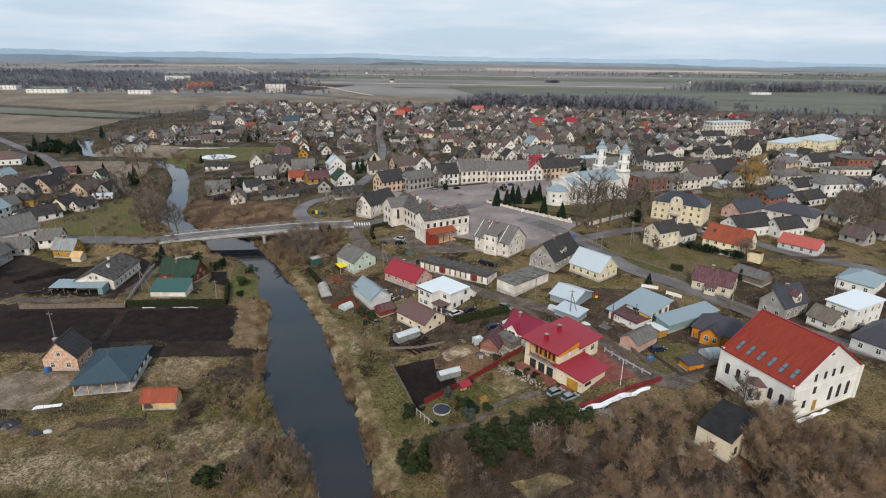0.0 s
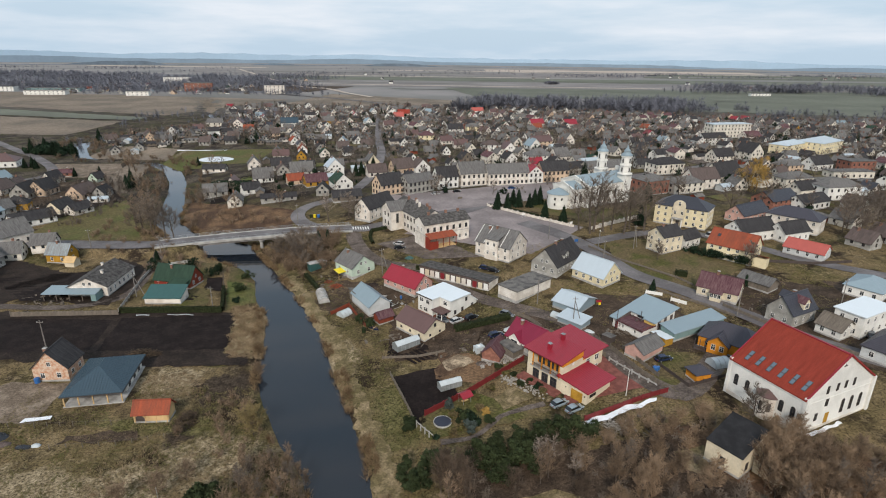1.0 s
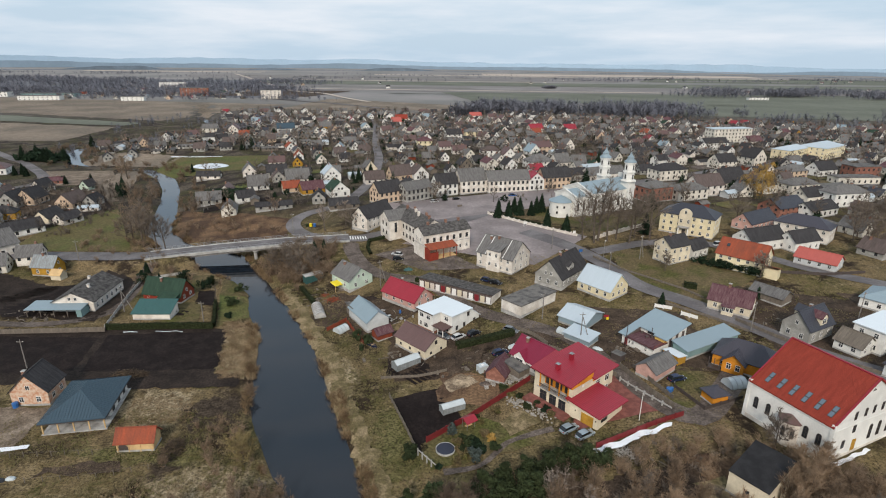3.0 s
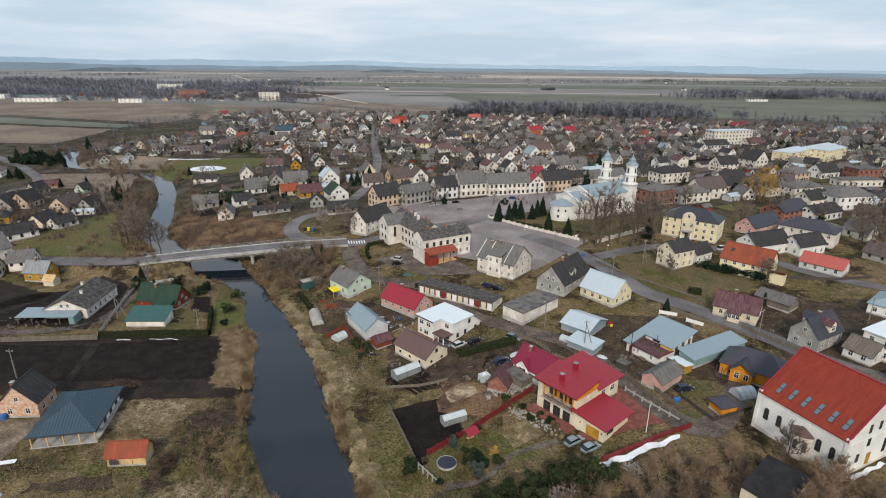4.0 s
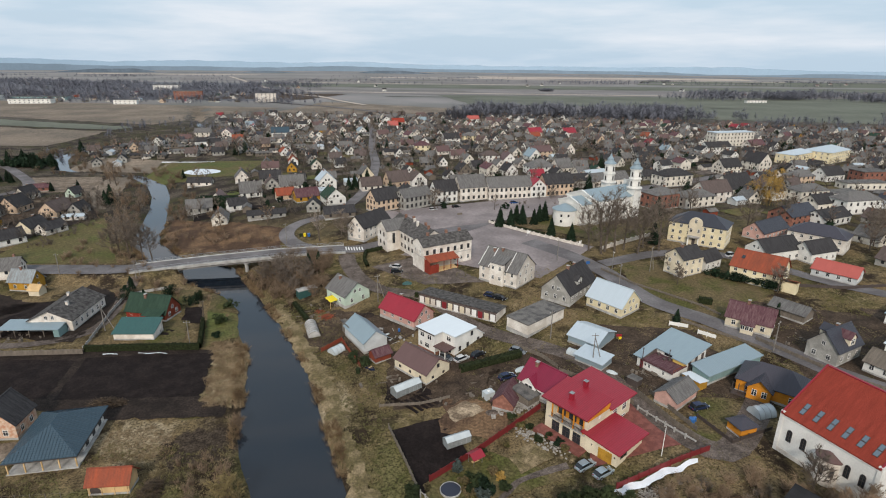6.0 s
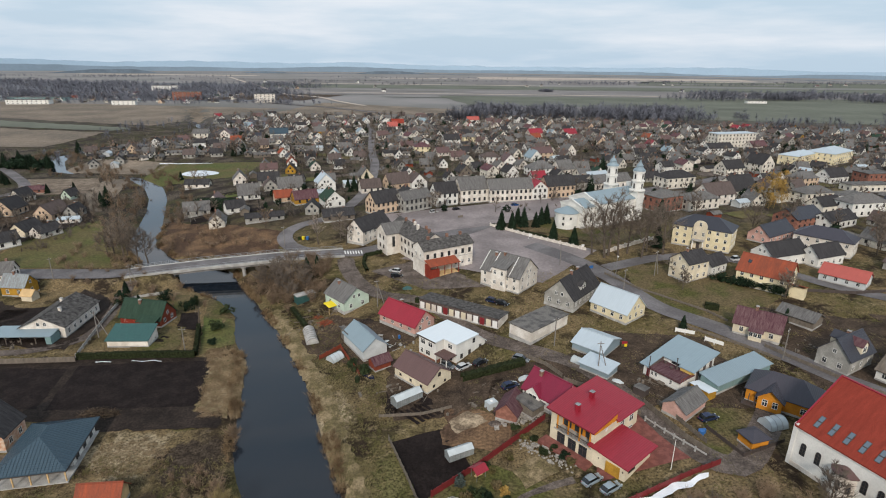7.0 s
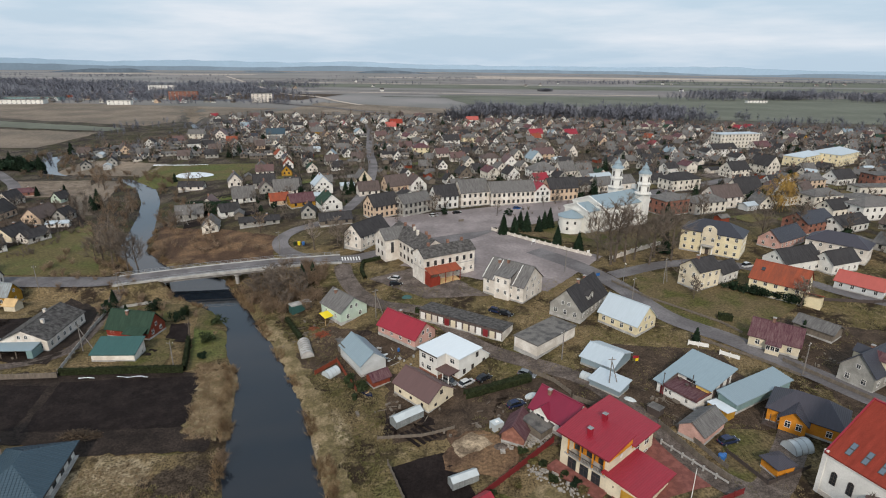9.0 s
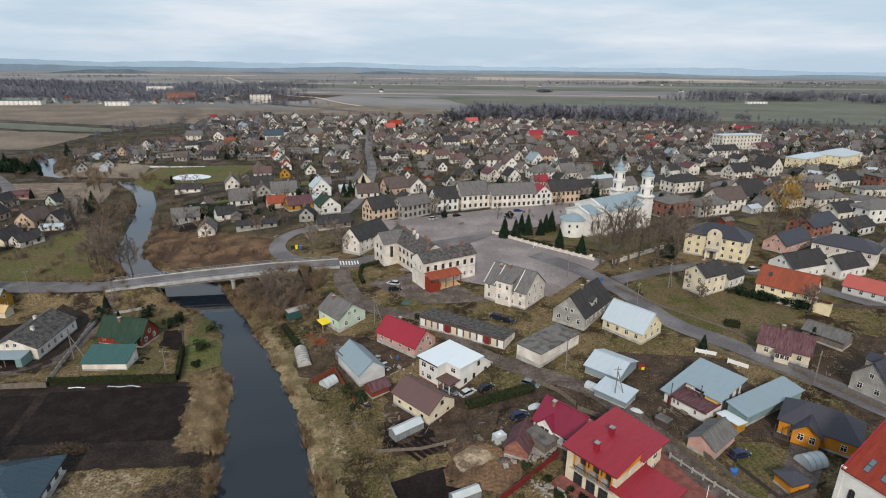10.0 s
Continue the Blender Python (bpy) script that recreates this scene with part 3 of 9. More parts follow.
plot([(-136, 92), (-53, 96), (-58, 123), (-136, 120)], EARTH, "dark bare earth round the tilled fields")
plot([(-87, 98.5), (-53.5, 101), (-59, 121), (-91, 117.5)], SOIL, "freshly tilled dark vegetable field")
plot([(-132, 95), (-89, 99), (-93, 116), (-134, 116)], SOIL, "tilled dark field behind a fence")
plot([(-2.5, 70), (6.5, 80), (1, 92), (-10, 88.5)], SOIL, "dark garden plot beside a greenhouse")
plot([(-12, 106), (-4, 108), (-1, 101), (-12, 97)], SOIL, "dark vegetable beds")
plot([(-98, 84), (-84, 84), (-83, 69), (-112, 69)], SANDYARD, "bare sandy yard")
plot([(-171, 186), (-122, 188), (-163, 252), (-177, 226)], MEADOW, "green meadow by the road")
plot([(-114, 202), (-63, 199), (-68, 224), (-128, 249)], RUSSET, "russet dead grass beside the river")
plot([(-228, 302), (-196, 310), (-222, 352), (-264, 346)], SANDYARD, "levelled earth yard beside the lane")
plot([(-216, 352), (-200, 350), (-172, 268), (-196, 272)], MEADOWTAN, "tan dead grass beside the river")
plot([(-262, 376), (-196, 364), (-190, 392), (-262, 412)], MEADOWTAN, "tan meadow above the bend of the river")
plot([(-84, 124), (-70, 125), (-74, 140), (-80, 140)], LAWN, "dull lawn behind the clipped hedge")
plot([(-71, 146), (-61.5, 146), (-56.5, 131), (-63.5, 124)], MEADOW, "rough green bank outside the hedge")
plot([(-75, 160), (-69.5, 160.5), (-61.6, 146.4), (-71, 146)], LAWN, "dull grass by the water")
plot([(-81.5, 136.6), (-75.5, 135.2), (-76, 130.6), (-81, 130.6)], SOIL, "dark bed behind the hedge")
plot([(-98, 146), (-78, 152), (-82, 164), (-101, 160)], LAWN, "green garden by the bridge")
plot([(-76, 139), (-70, 138), (-74, 150), (-79, 149)], SOIL, "dark bed beside the green-roofed house")
plot([(60, 146), (78, 124), (108, 150), (66, 178)], LAWN, "open dull lawn")
plot([(49, 80), (59, 76), (69, 88), (58, 96)], LAWN, "small lawn of a garden")
tagged(ribbon("path", [(24.5, 75.2, 0.9), (18.9, 73.8, 0.7), (14.9, 72.3, 0.65), (12.3, 69.7, 0.65), (10.4, 67.6, 0.6), (7.8, 65.8, 0.6), (2.0, 64.7, 0.9)], DIRT, off=0.13, step=0.7, cols=5, ragged=0.25), "gravel garden path curving past the pool", "path", kind="structure")
plot([(28, 74), (50, 79), (45, 93), (33, 88)], PAVERS, "red paved yard")
plot([(1, 87), (13, 84), (17, 95), (1, 99)], RUSSET, "bare building yard")
plot([(1.6, 94.4), (6.6, 97.0), (10.6, 93.4), (4.0, 90.2)], SAND, "spread of pale sand and sawdust", 0.16)
plot([(-205, 196), (-176, 214), (-166, 252), (-196, 294)], EARTH, "dark wet yards of the far bank")
plot([(-250, 215), (-204, 196), (-197, 293), (-262, 286)], LITTER, "muddy garden ground of the far bank")
plot([(40, 216), (66, 196), (92, 208), (52, 236)], LAWN, "churchyard lawn")
plot([(-190, 330), (-125, 340), (-122, 385), (-200, 390)], MEADOW, "green meadow round a small pond")
plot([(6, 56), (46, 63), (62, 36), (6, 36)], LITTER, "brown dead leaves under the thicket")
plot([(44, 66), (66, 62), (98, 48), (62, 36)], RUSSET, "brown dead grass on the scrub slope")
plot([(-84, 90.5), (-47, 93.5), (-48, 99), (-84, 97.5)], EARTH, "dark headland of the tilled field")
plot([(-124, 128), (-100, 126), (-100, 156), (-118, 166)], EARTH, "muddy farmyard round the long house")
plot([(-176, 118), (-134, 118), (-126, 150), (-170, 170)], EARTH, "wet dark gardens on the far bank")
plot([(-10, 96), (8, 97), (18, 112), (-14, 122)], LITTER, "muddy gardens between the houses")
plot([(12, 92), (34, 92), (44, 118), (12, 112)], LITTER, "muddy yards behind the villa")
plot([(-40, 126), (-20, 118), (-2, 132), (-32, 146)], LITTER, "muddy gardens above the river")
plot([(40, 96), (70, 92), (70, 124), (42, 128)], LITTER, "trampled yard between the sheds")
plot([(84, 96), (118, 74), (150, 120), (92, 140)], LITTER, "dark winter gardens by the street")
plot([(-150, 145), (-128, 128), (-108, 130), (-112, 156)], SOIL, "dark wet kitchen garden")
plot([(-73.6, 62.9), (-58.6, 64.3), (-60.0, 67.4), (-73.6, 66.2)], LITTER, "small dark bed in the meadow", 0.1)
plot([(-2.6, 72.6), (9, 81.4), (24, 72.6), (-0.2, 65.2)], LAWN, "dull green garden lawn with beds")
plot([(13.8, 78.6), (19.0, 82.0), (22.4, 77.4), (15.8, 73.9)], BANKGRASS, "worn sandy oval in the villa garden", 0.14)
plot([(15, 49.4), (22, 51.4), (26.6, 49.2), (18, 45)], BANKGRASS, "tan clearing in the thicket", 0.16)
plot([(46, 57.3), (51.6, 59.4), (49.4, 51.6), (46.8, 52.4)], STRAW, "tan grass showing in the scrub", 0.16)
plot([(112, 92), (150, 80), (160, 125), (122, 135)], LITTER, "dark gardens along the street")
field((-900, 480), (-345, 480), (-345, 580), (-1000, 680), MEADOWTAN)
field((-1000, 690), (-345, 592), (-338, 618), (-1000, 800), FIELDGREEN)
field((-1000, 820), (-330, 640), (-240, 860), (-1000, 1000), MEADOWTAN)
field((-230, 770), (10, 750), (60, 860), (-200, 1000), MEADOWTAN)
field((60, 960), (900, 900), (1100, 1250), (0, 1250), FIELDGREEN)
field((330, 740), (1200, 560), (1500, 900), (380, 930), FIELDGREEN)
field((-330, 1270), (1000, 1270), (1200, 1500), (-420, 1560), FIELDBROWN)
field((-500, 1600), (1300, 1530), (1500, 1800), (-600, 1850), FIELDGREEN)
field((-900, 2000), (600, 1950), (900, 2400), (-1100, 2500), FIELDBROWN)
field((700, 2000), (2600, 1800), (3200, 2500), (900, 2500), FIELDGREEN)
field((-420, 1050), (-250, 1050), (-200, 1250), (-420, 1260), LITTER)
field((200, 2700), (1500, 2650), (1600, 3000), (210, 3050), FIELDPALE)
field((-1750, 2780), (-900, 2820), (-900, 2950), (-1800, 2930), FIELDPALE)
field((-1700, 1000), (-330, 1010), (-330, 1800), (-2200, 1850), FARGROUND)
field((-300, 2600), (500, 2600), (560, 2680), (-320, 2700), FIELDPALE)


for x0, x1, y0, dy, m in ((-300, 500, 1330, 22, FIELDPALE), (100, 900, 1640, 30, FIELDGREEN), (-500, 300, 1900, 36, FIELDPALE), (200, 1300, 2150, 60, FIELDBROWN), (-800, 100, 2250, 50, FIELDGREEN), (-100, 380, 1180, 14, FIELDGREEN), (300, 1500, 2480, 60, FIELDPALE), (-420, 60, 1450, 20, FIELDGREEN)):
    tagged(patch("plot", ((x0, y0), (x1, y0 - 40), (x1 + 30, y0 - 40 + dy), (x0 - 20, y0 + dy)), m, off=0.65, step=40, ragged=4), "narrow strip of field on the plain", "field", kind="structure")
road("road", [(-924, 2560, 6), (-560, 1750, 6), (-343, 1268, 6), (-242, 1155, 6), (-180, 1030, 5), (-120, 930, 5)], FIELDPALE, "pale country road across the plain", off=0.8, step=30)
road("road", [(-330, 1010, 5), (-180, 895, 5), (-117, 833, 5), (-51, 755, 4.5), (12, 693, 4)], ASPHALT, "road on a bank at the edge of the town", off=0.7, step=15)
tagged(patch("pavement", [(-30, 243), (72, 274), (63, 238), (-12, 212)], SQUARE, off=0.2, step=3), "broad worn street along the terraced houses", "street", kind="structure")

tagged(ribbon("plot", [(x + w + 3.4, y, 2.2) for x, y, w in RIVER[3:12]], BANKGRASS, off=0.1, step=0.9, cols=7, ragged=1.1), "pale dry grass along the river bank", "plot", kind="structure")

# ---- buildings ----
WINDOWS = {}


def lattice(xs, zs, depth):
    """A window frame in one piece: bars between the odd gaps of xs and zs are left open."""
    bm = bmesh.new()
    vs = {}

    def v(i, j, y):
        if (i, j, y) not in vs:
            vs[i, j, y] = bm.verts.new((xs[i], y, zs[j]))
        return vs[i, j, y]
    solid = {(i, j) for i in range(len(xs) - 1) for j in range(len(zs) - 1) if i % 2 == 0 or j % 2 == 0}
    for i, j in solid:
        bm.faces.new((v(i + 1, j, depth), v(i, j, depth), v(i, j + 1, depth), v(i + 1, j + 1, depth)))
        for di, dj, p, q in ((-1, 0, (i, j), (i, j + 1)), (1, 0, (i + 1, j), (i + 1, j + 1)), (0, -1, (i, j), (i + 1, j)), (0, 1, (i, j + 1), (i + 1, j + 1))):
            if (i + di, j + dj) not in solid:
                bm.faces.new((v(*p, depth), v(*q, depth), v(*q, -0.03), v(*p, -0.03)))
    bmesh.ops.recalc_face_normals(bm, faces=bm.faces)
    return bm


def window_meshes(w, h, frame_mat=TRIM):
    key = (round(w, 2), round(h, 2), frame_mat.name)
    if key not in WINDOWS:
        f = 0.06
        fr = lattice([-w / 2, -w / 2 + f, -0.025, 0.025, w / 2 - f, w / 2], [0, f] + ([h * 0.64, h * 0.64 + 0.05] if h > 1.2 else []) + [h - f, h], 0.07)
        me = []
        for nm, bm, m in (("window", fr, frame_mat), ("pane", boxes((-w / 2 + f, -0.02, f, w / 2 - f, 0.025, h - f)), PANE)):
            d = bpy.data.meshes.new(nm)
            bm.to_mesh(d)
            bm.free()
            d.materials.append(m)
            me.append(d)
        both = me[0].copy()                 # frame and pane in one, for windows seen from far off
        bm = bmesh.new()
        bm.from_mesh(me[0])
        bm.faces.ensure_lookup_table()
        k = [bm.verts.new(p) for p in ((w / 2 - f, 0.03, f), (-w / 2 + f, 0.03, f), (-w / 2 + f, 0.03, h - f), (w / 2 - f, 0.03, h - f))]
        bm.faces.new(k).material_index = 1
        bm.to_mesh(both)
        bm.free()
        both.materials.append(PANE)
        WINDOWS[key] = me + [both]
    return WINDOWS[key]


def add_window(parent, x, y, z, face, w=1.0, h=1.3, frame_mat=TRIM, pane=True):
    """A window whose outer side looks to +y turned by face degrees."""
    fr, gl, both = window_meshes(w, h, frame_mat)
    o = part("window", fr if pane else both, None, parent)
    o.matrix_basis = pose(x, y, z, 0, 0, face)
    if pane:
        part("pane", gl, None, o)
    return o


def wall_windows(e, L, W, h, rise, storeys, w, hh, gap, sides, frame_mat, roof, pane=True):
    for side in sides:
        ln = L if side in "NS" else W
        n = max(1, int((ln - 0.8) / gap))
        for st in range(storeys):
            z = 0.9 + st * (h / storeys)
            for i in range(n):
                u = (i + 0.5) / n * (ln - 0.6) - (ln - 0.6) / 2
                x, y, f = {"N": (u, W / 2, 0), "S": (u, -W / 2, 180), "E": (L / 2, u, -90), "W": (-L / 2, u, 90)}[side]
                add_window(e, x, y, z, f, w, min(hh, h / storeys - 1.1), frame_mat, pane)
        if side in "EW" and roof == "gable" and rise > 2.2:
            for u in ((-0.9, 0.9) if W > 8 else (0,)):
                add_window(e, L / 2 if side == "E" else -L / 2, u, h + 0.35, -90 if side == "E" else 90, 0.85, min(1.1, rise * 0.4), frame_mat, pane)


def roof_mesh(L, W, h, rise, kind, o, t=0.16, hip=0.5):
    if kind == "gable":
        s = rise / (W / 2)
        e0, z0 = W / 2 + o, h - o * s
        return extrude_x([(-e0, z0), (0, h + rise), (e0, z0), (e0, z0 + t), (0, h + rise + t * 1.2), (-e0, z0 + t)], -L / 2 - o, L / 2 + o)
    if kind == "mono":
        s = rise / W
        return extrude_x([(-W / 2 - o, h - o * s), (W / 2 + o, h + rise + o * s), (W / 2 + o, h + rise + o * s + t), (-W / 2 - o, h - o * s + t)], -L / 2 - o, L / 2 + o)
    if kind == "flat":
        bm = boxes((-L / 2 - o, -W / 2 - o, h, L / 2 + o, W / 2 + o, h + t + 0.12))
        return bm
    a, b = L / 2 + o, W / 2 + o
    r = max(0.02, a - b * hip * 2)
    bm = bmesh.new()
    lo, up = ([bm.verts.new(p) for p in ((-a, -b, z), (a, -b, z), (a, b, z), (-a, b, z))] for z in (h - 0.05, h + t - 0.05))
    p, q = bm.verts.new((-r, 0, h + rise)), bm.verts.new((r, 0, h + rise))
    bm.faces.new(lo[::-1])
    for i in range(4):
        bm.faces.new((lo[i], lo[(i + 1) % 4], up[(i + 1) % 4], up[i]))
    bm.faces.new((up[0], up[1], q, p))
    bm.faces.new((up[1], up[2], q))
    bm.faces.new((up[2], up[3], p, q))
    bm.faces.new((up[3], up[0], p))
    return bm


def house(x, y, yaw, L, W, h, rise, wall, roofing, label, roof="gable", storeys=None, o=0.4, sides="NSEW", gap=2.7, win=(1.0, 1.35), frame_mat=TRIM,
          chimneys=((0.25, 0.1),), category="house", name="house", group="", z=None, plinth=CONCRETE, hip=0.5, door=None, gable_wall=None, chim=CHIMNEY, pane=True, details=True):
    e = thing(name, x, y, yaw, z, label, category, group)
    body = boxes((-L / 2, -W / 2, -1.6, L / 2, W / 2, h))
    part("wall", body, wall, e)
    if roof == "gable":
        part("gable", extrude_x([(-W / 2, h - 0.01), (W / 2, h - 0.01), (0, h + rise)], -L / 2 + 0.005, L / 2 - 0.005), gable_wall or wall, e)
    if roof == "mono":
        part("gable", extrude_x([(-W / 2, h - 0.01), (W / 2, h - 0.01), (W / 2, h + rise)], -L / 2 + 0.005, L / 2 - 0.005), gable_wall or wall, e)
    if plinth:
        part("plinth", boxes((-L / 2 - 0.05, -W / 2 - 0.05, -1.62, L / 2 + 0.05, W / 2 + 0.05, 0.35)), plinth, e)
    r = part("roof", roof_mesh(L, W, h, rise, roof, o, hip=hip), roofing, e)
    if roof == "gable" and details:
        part("ridge_cap", boxes((-L / 2 - o, -0.16, h + rise + 0.1, L / 2 + o, 0.16, h + rise + 0.24)), roofing, r)
    for u, v in chimneys:
        cx, cy = u * L, v * W
        top = h + rise * (1 - abs(cy) / (W / 2)) if roof != "flat" else h
        c = part("chimney", boxes((cx - 0.35, cy - 0.35, top - 0.6, cx + 0.35, cy + 0.35, top + 1.1)), chim, e)
        if details:
            part("cap", boxes((cx - 0.43, cy - 0.43, top + 1.1, cx + 0.43, cy + 0.43, top + 1.22)), CONCRETE, c)
    st = storeys if storeys is not None else max(1, round(h / 3.0))
    if st and sides:
        wall_windows(e, L, W, h, rise, st, win[0], win[1], gap, sides, frame_mat, roof, pane)
    if door:
        side, u = door
        px, py, f = {"N": (u, W / 2, 0), "S": (u, -W / 2, 180), "E": (L / 2, u, -90), "W": (-L / 2, u, 90)}[side]
        d = part("door", boxes((-0.5, -0.02, 0.0, 0.5, 0.09, 2.05)), DARKTRIM, e)
        d.matrix_basis = pose(px, py, 0.1, 0, 0, f)
    PLACED.append((x, y, max(L, W) / 2))
    return e


PLACED = [(-75.6, 83.6, 9), (76.6, 73.4, 14), (60, 108, 9), (-4, 184, 16), (30, 80, 12), (74, 95, 9), (3, 124, 9), (72, 230, 26), (20, 196, 30), (78, 150, 20), (36, 81, 14), (10, 80, 16), (-157, 357, 20), (-172, 362, 12), (-2, 238, 10), (16, 246, 12), (32, 254, 9)]

house(-28.5, 152.4, 133, 10.3, 9.2, 3.4, 3.4, MINT, ASBESTOS, "pale mint boarded cottage with a worn grey asbestos roof", gap=3.2)
house(-19.8, 126.7, 123, 12.3, 6.8, 3.0, 2.6, LIGHTGREY, BLUEGREY, "pale grey barn with a blue-grey sheet roof", storeys=0, chimneys=(), name="barn", category="barn")
house(-14.9, 117.5, 36, 4.6, 3.4, 2.0, 1.2, REDWOOD, MAROONROOF, "small brown wooden garden shed", storeys=0, chimneys=(), name="shed", category="shed")
house(-9.1, 137.6, 139, 13.9, 8.1, 2.5, 3.3, PINK, RED, "pink bungalow with a bright red sheet roof", chimneys=((0.2, -0.1),))
house(-3.9, 111.6, 135, 11.5, 7.9, 2.8, 2.6, CREAM, BROWNROOF, "cream outbuilding with a brown sheet roof", win=(0.7, 0.7), chimneys=(), frame_mat=DARKTRIM)
smallwhite = house(23, 160.7, 141, 14.3, 11.5, 5.2, 4.8, OFFWHITE, ASBESTOS, "old whitewashed two-storey house with a patched grey roof", win=(0.9, 1.3), chimneys=((0.1, 0.05), (0.3, 0.1)))
greyold = house(40.8, 148.5, 50, 17.1, 9.5, 3.3, 5.0, GREYWALL, DARKROOF, "grey plastered old house with a dark sagging roof", chimneys=((-0.1, 0), (0.2, 0.05)))
house(27.4, 129.5, 42, 16, 7.3, 3.2, 0.2, OFFWHITE, FELT, "flat-roofed white brick garage block", roof="flat", storeys=0, chimneys=(), o=0.25, name="garage", category="garage")
house(7.1, 140.6, 148, 26, 6.3, 2.5, 0.5, BROWNTILE, MOSSROOF, "long row of whitewashed garages with a felt roof", roof="mono", storeys=0, chimneys=(), o=0.3, name="garage_row", category="garage")
house(51.5, 138.2, 129, 11.8, 9.2, 3.0, 4.2, PALEYELLOW, SILVER, "yellow house with a pale galvanised roof", chimneys=())
house(40.4, 119.6, -43, 8.2, 9.8, 2.0, 1.8, BLUEGREY, SILVER, "low shed clad in pale sheet metal", storeys=0, chimneys=(), name="shed", category="shed")
house(38.0, 108.8, -45, 7.2, 4.8, 1.7, 0.5, BLUEGREY, SILVER, "lean-to shed of galvanised sheets", roof="mono", storeys=0, chimneys=(), name="shed", category="shed")
house(68.3, 104.2, 28.6, 19.4, 4.2, 2.3, 0.7, TEALWALL, BLUEGREY, "long teal boarded shed with a blue-grey roof", roof="mono", storeys=0, chimneys=(), name="shed", category="shed")
house(57.9, 98.0, 118.6, 4.4, 2.8, 1.9, 0.3, OCHRE, SNOWROOF, "small lean-to with a white sheet roof", roof="mono", storeys=0, chimneys=(), plinth=None, o=0.2, name="shed", category="shed")
pinkshed = house(51.6, 93.0, 38, 8.4, 5.0, 2.2, 1.7, PINK, ASBESTOS, "shabby pink and green shed with a grey roof", storeys=0, chimneys=(), name="shed", category="shed")
house(60.1, 81.8, 16, 3.9, 3.4, 2.0, 1.2, ORANGE, NAVY, "small orange garden house with a grey pyramid roof", roof="hip", storeys=0, chimneys=(), name="garden_house", category="garden house")
cottage = house(85.2, 125.4, 142, 11.0, 8.0, 3.0, 3.2, CREAM, MAROONROOF, "cream cottage with a rusted maroon roof", chimneys=((0.1, 0),))
house(99.5, 130.8, 125, 9.3, 6.0, 2.3, 1.6, OLDWOOD, ASBESTOS, "collapsing grey timber shed", storeys=0, chimneys=(), name="shed", category="shed")
orangeroof = house(103.8, 155.4, 136, 14.5, 11, 5.0, 4.2, PALEYELLOW, TILE, "pale yellow house with an orange tiled roof", chimneys=())
house(82.5, 163.1, 27, 9.6, 7.4, 6.2, 2.8, CREAM, DARKROOF, "cream two-storey house with a dark roof", chimneys=((-0.2, 0),))
house(92.3, 167.6, 33, 9.1, 5.6, 3.5, 2.6, WHITE, DARKROOF, "white annex with a dark roof", chimneys=())
house(103, 196.5, 143, 20.5, 12.1, 7.8, 3.8, PALEYELLOW, SLATE, "long pale yellow manor house with a charcoal hipped roof", roof="hip", chimneys=(), hip=0.5)
house(133.9, 204.2, 32, 18.7, 8.5, 3.2, 3.6, PINK, SLATE, "pink house with a charcoal roof and skylights", chimneys=())
house(120.7, 176.9, 20, 16.8, 8.9, 4.2, 3.6, WHITE, DARKROOF, "long white house with a black gabled roof", chimneys=())
house(135.4, 176, 21, 13.1, 7.2, 3.8, 3.4, WHITE, DARKROOF, "low white house with a black roof", chimneys=())
house(146, 190, 134, 19, 10.5, 5.6, 3.4, OFFWHITE, NAVY, "pale two-storey house with a grey hipped roof", roof="hip", chimneys=())
house(131.3, 158, 131, 12.5, 8.5, 2.6, 2.4, LIGHTGREY, SALMON, "grey bungalow with a salmon metal roof", chimneys=())
house(130.1, 126, 39, 12.3, 9.5, 3.0, 2.6, WHITE, BLUEGREY, "white bungalow with a blue hipped roof", roof="hip", chimneys=())
house(112.4, 104.3, 28, 14, 7, 6.0, 0.3, WHITE, SNOWROOF, "white flat-roofed two-storey house", roof="flat", chimneys=())
house(103.7, 101.5, 118, 6.2, 6.3, 2.6, 2.4, WHITE, OLDWOOD, "small white shack with a decayed roof", chimneys=())
villa = house(97.1, 109.8, 28, 10.5, 7.2, 3.8, 3.9, GREYWALL, SLATE, "grey wooden villa with a steep dark roof and dormer", chimneys=((0.1, 0.1),))
house(109.7, 90.3, 35, 13.1, 8, 3.0, 4.4, LIGHTGREY, NAVY, "grey house with a violet-grey hipped roof", roof="hip", chimneys=())
house(-138.2, 163.6, 175, 8.3, 5.6, 3.4, 3.2, OCHRE, RUSTSILVER, "ochre wooden cottage with a rust-streaked zinc roof", chimneys=((0.1, 0),))
house(-110, 141, 93, 17.5, 12, 3.3, 2.9, OFFWHITE, MOSSROOF, "long white house with a dark patched roof", chimneys=((-0.15, -0.15), (0.2, 0.1)), chim=OFFWHITE)
greenhome = house(-86.4, 144, 169, 13.2, 7.1, 2.4, 4.2, REDWOOD, GREENROOF, "red-brown house with a dark green roof", chimneys=((0.1, 0.1),))
house(-84, 130.4, 1, 10.9, 5.7, 2.0, 1.8, OFFWHITE, TEALGREEN, "white shed with a sea-green roof", roof="mono", storeys=0, chimneys=(), name="shed", category="shed")
house(-89.4, 88.1, 95, 6.6, 7.8, 3.6, 4.1, BRICK, DARKROOF, "unfinished brick house with a dark roof", chimneys=((-0.3, 0.1),))
tshed = house(-58.7, 72.1, 5, 7.0, 3.6, 2.3, 1.9, WOOD, TILE, "fresh timber shed with an orange tiled roof", storeys=0, chimneys=(), name="shed", category="shed")
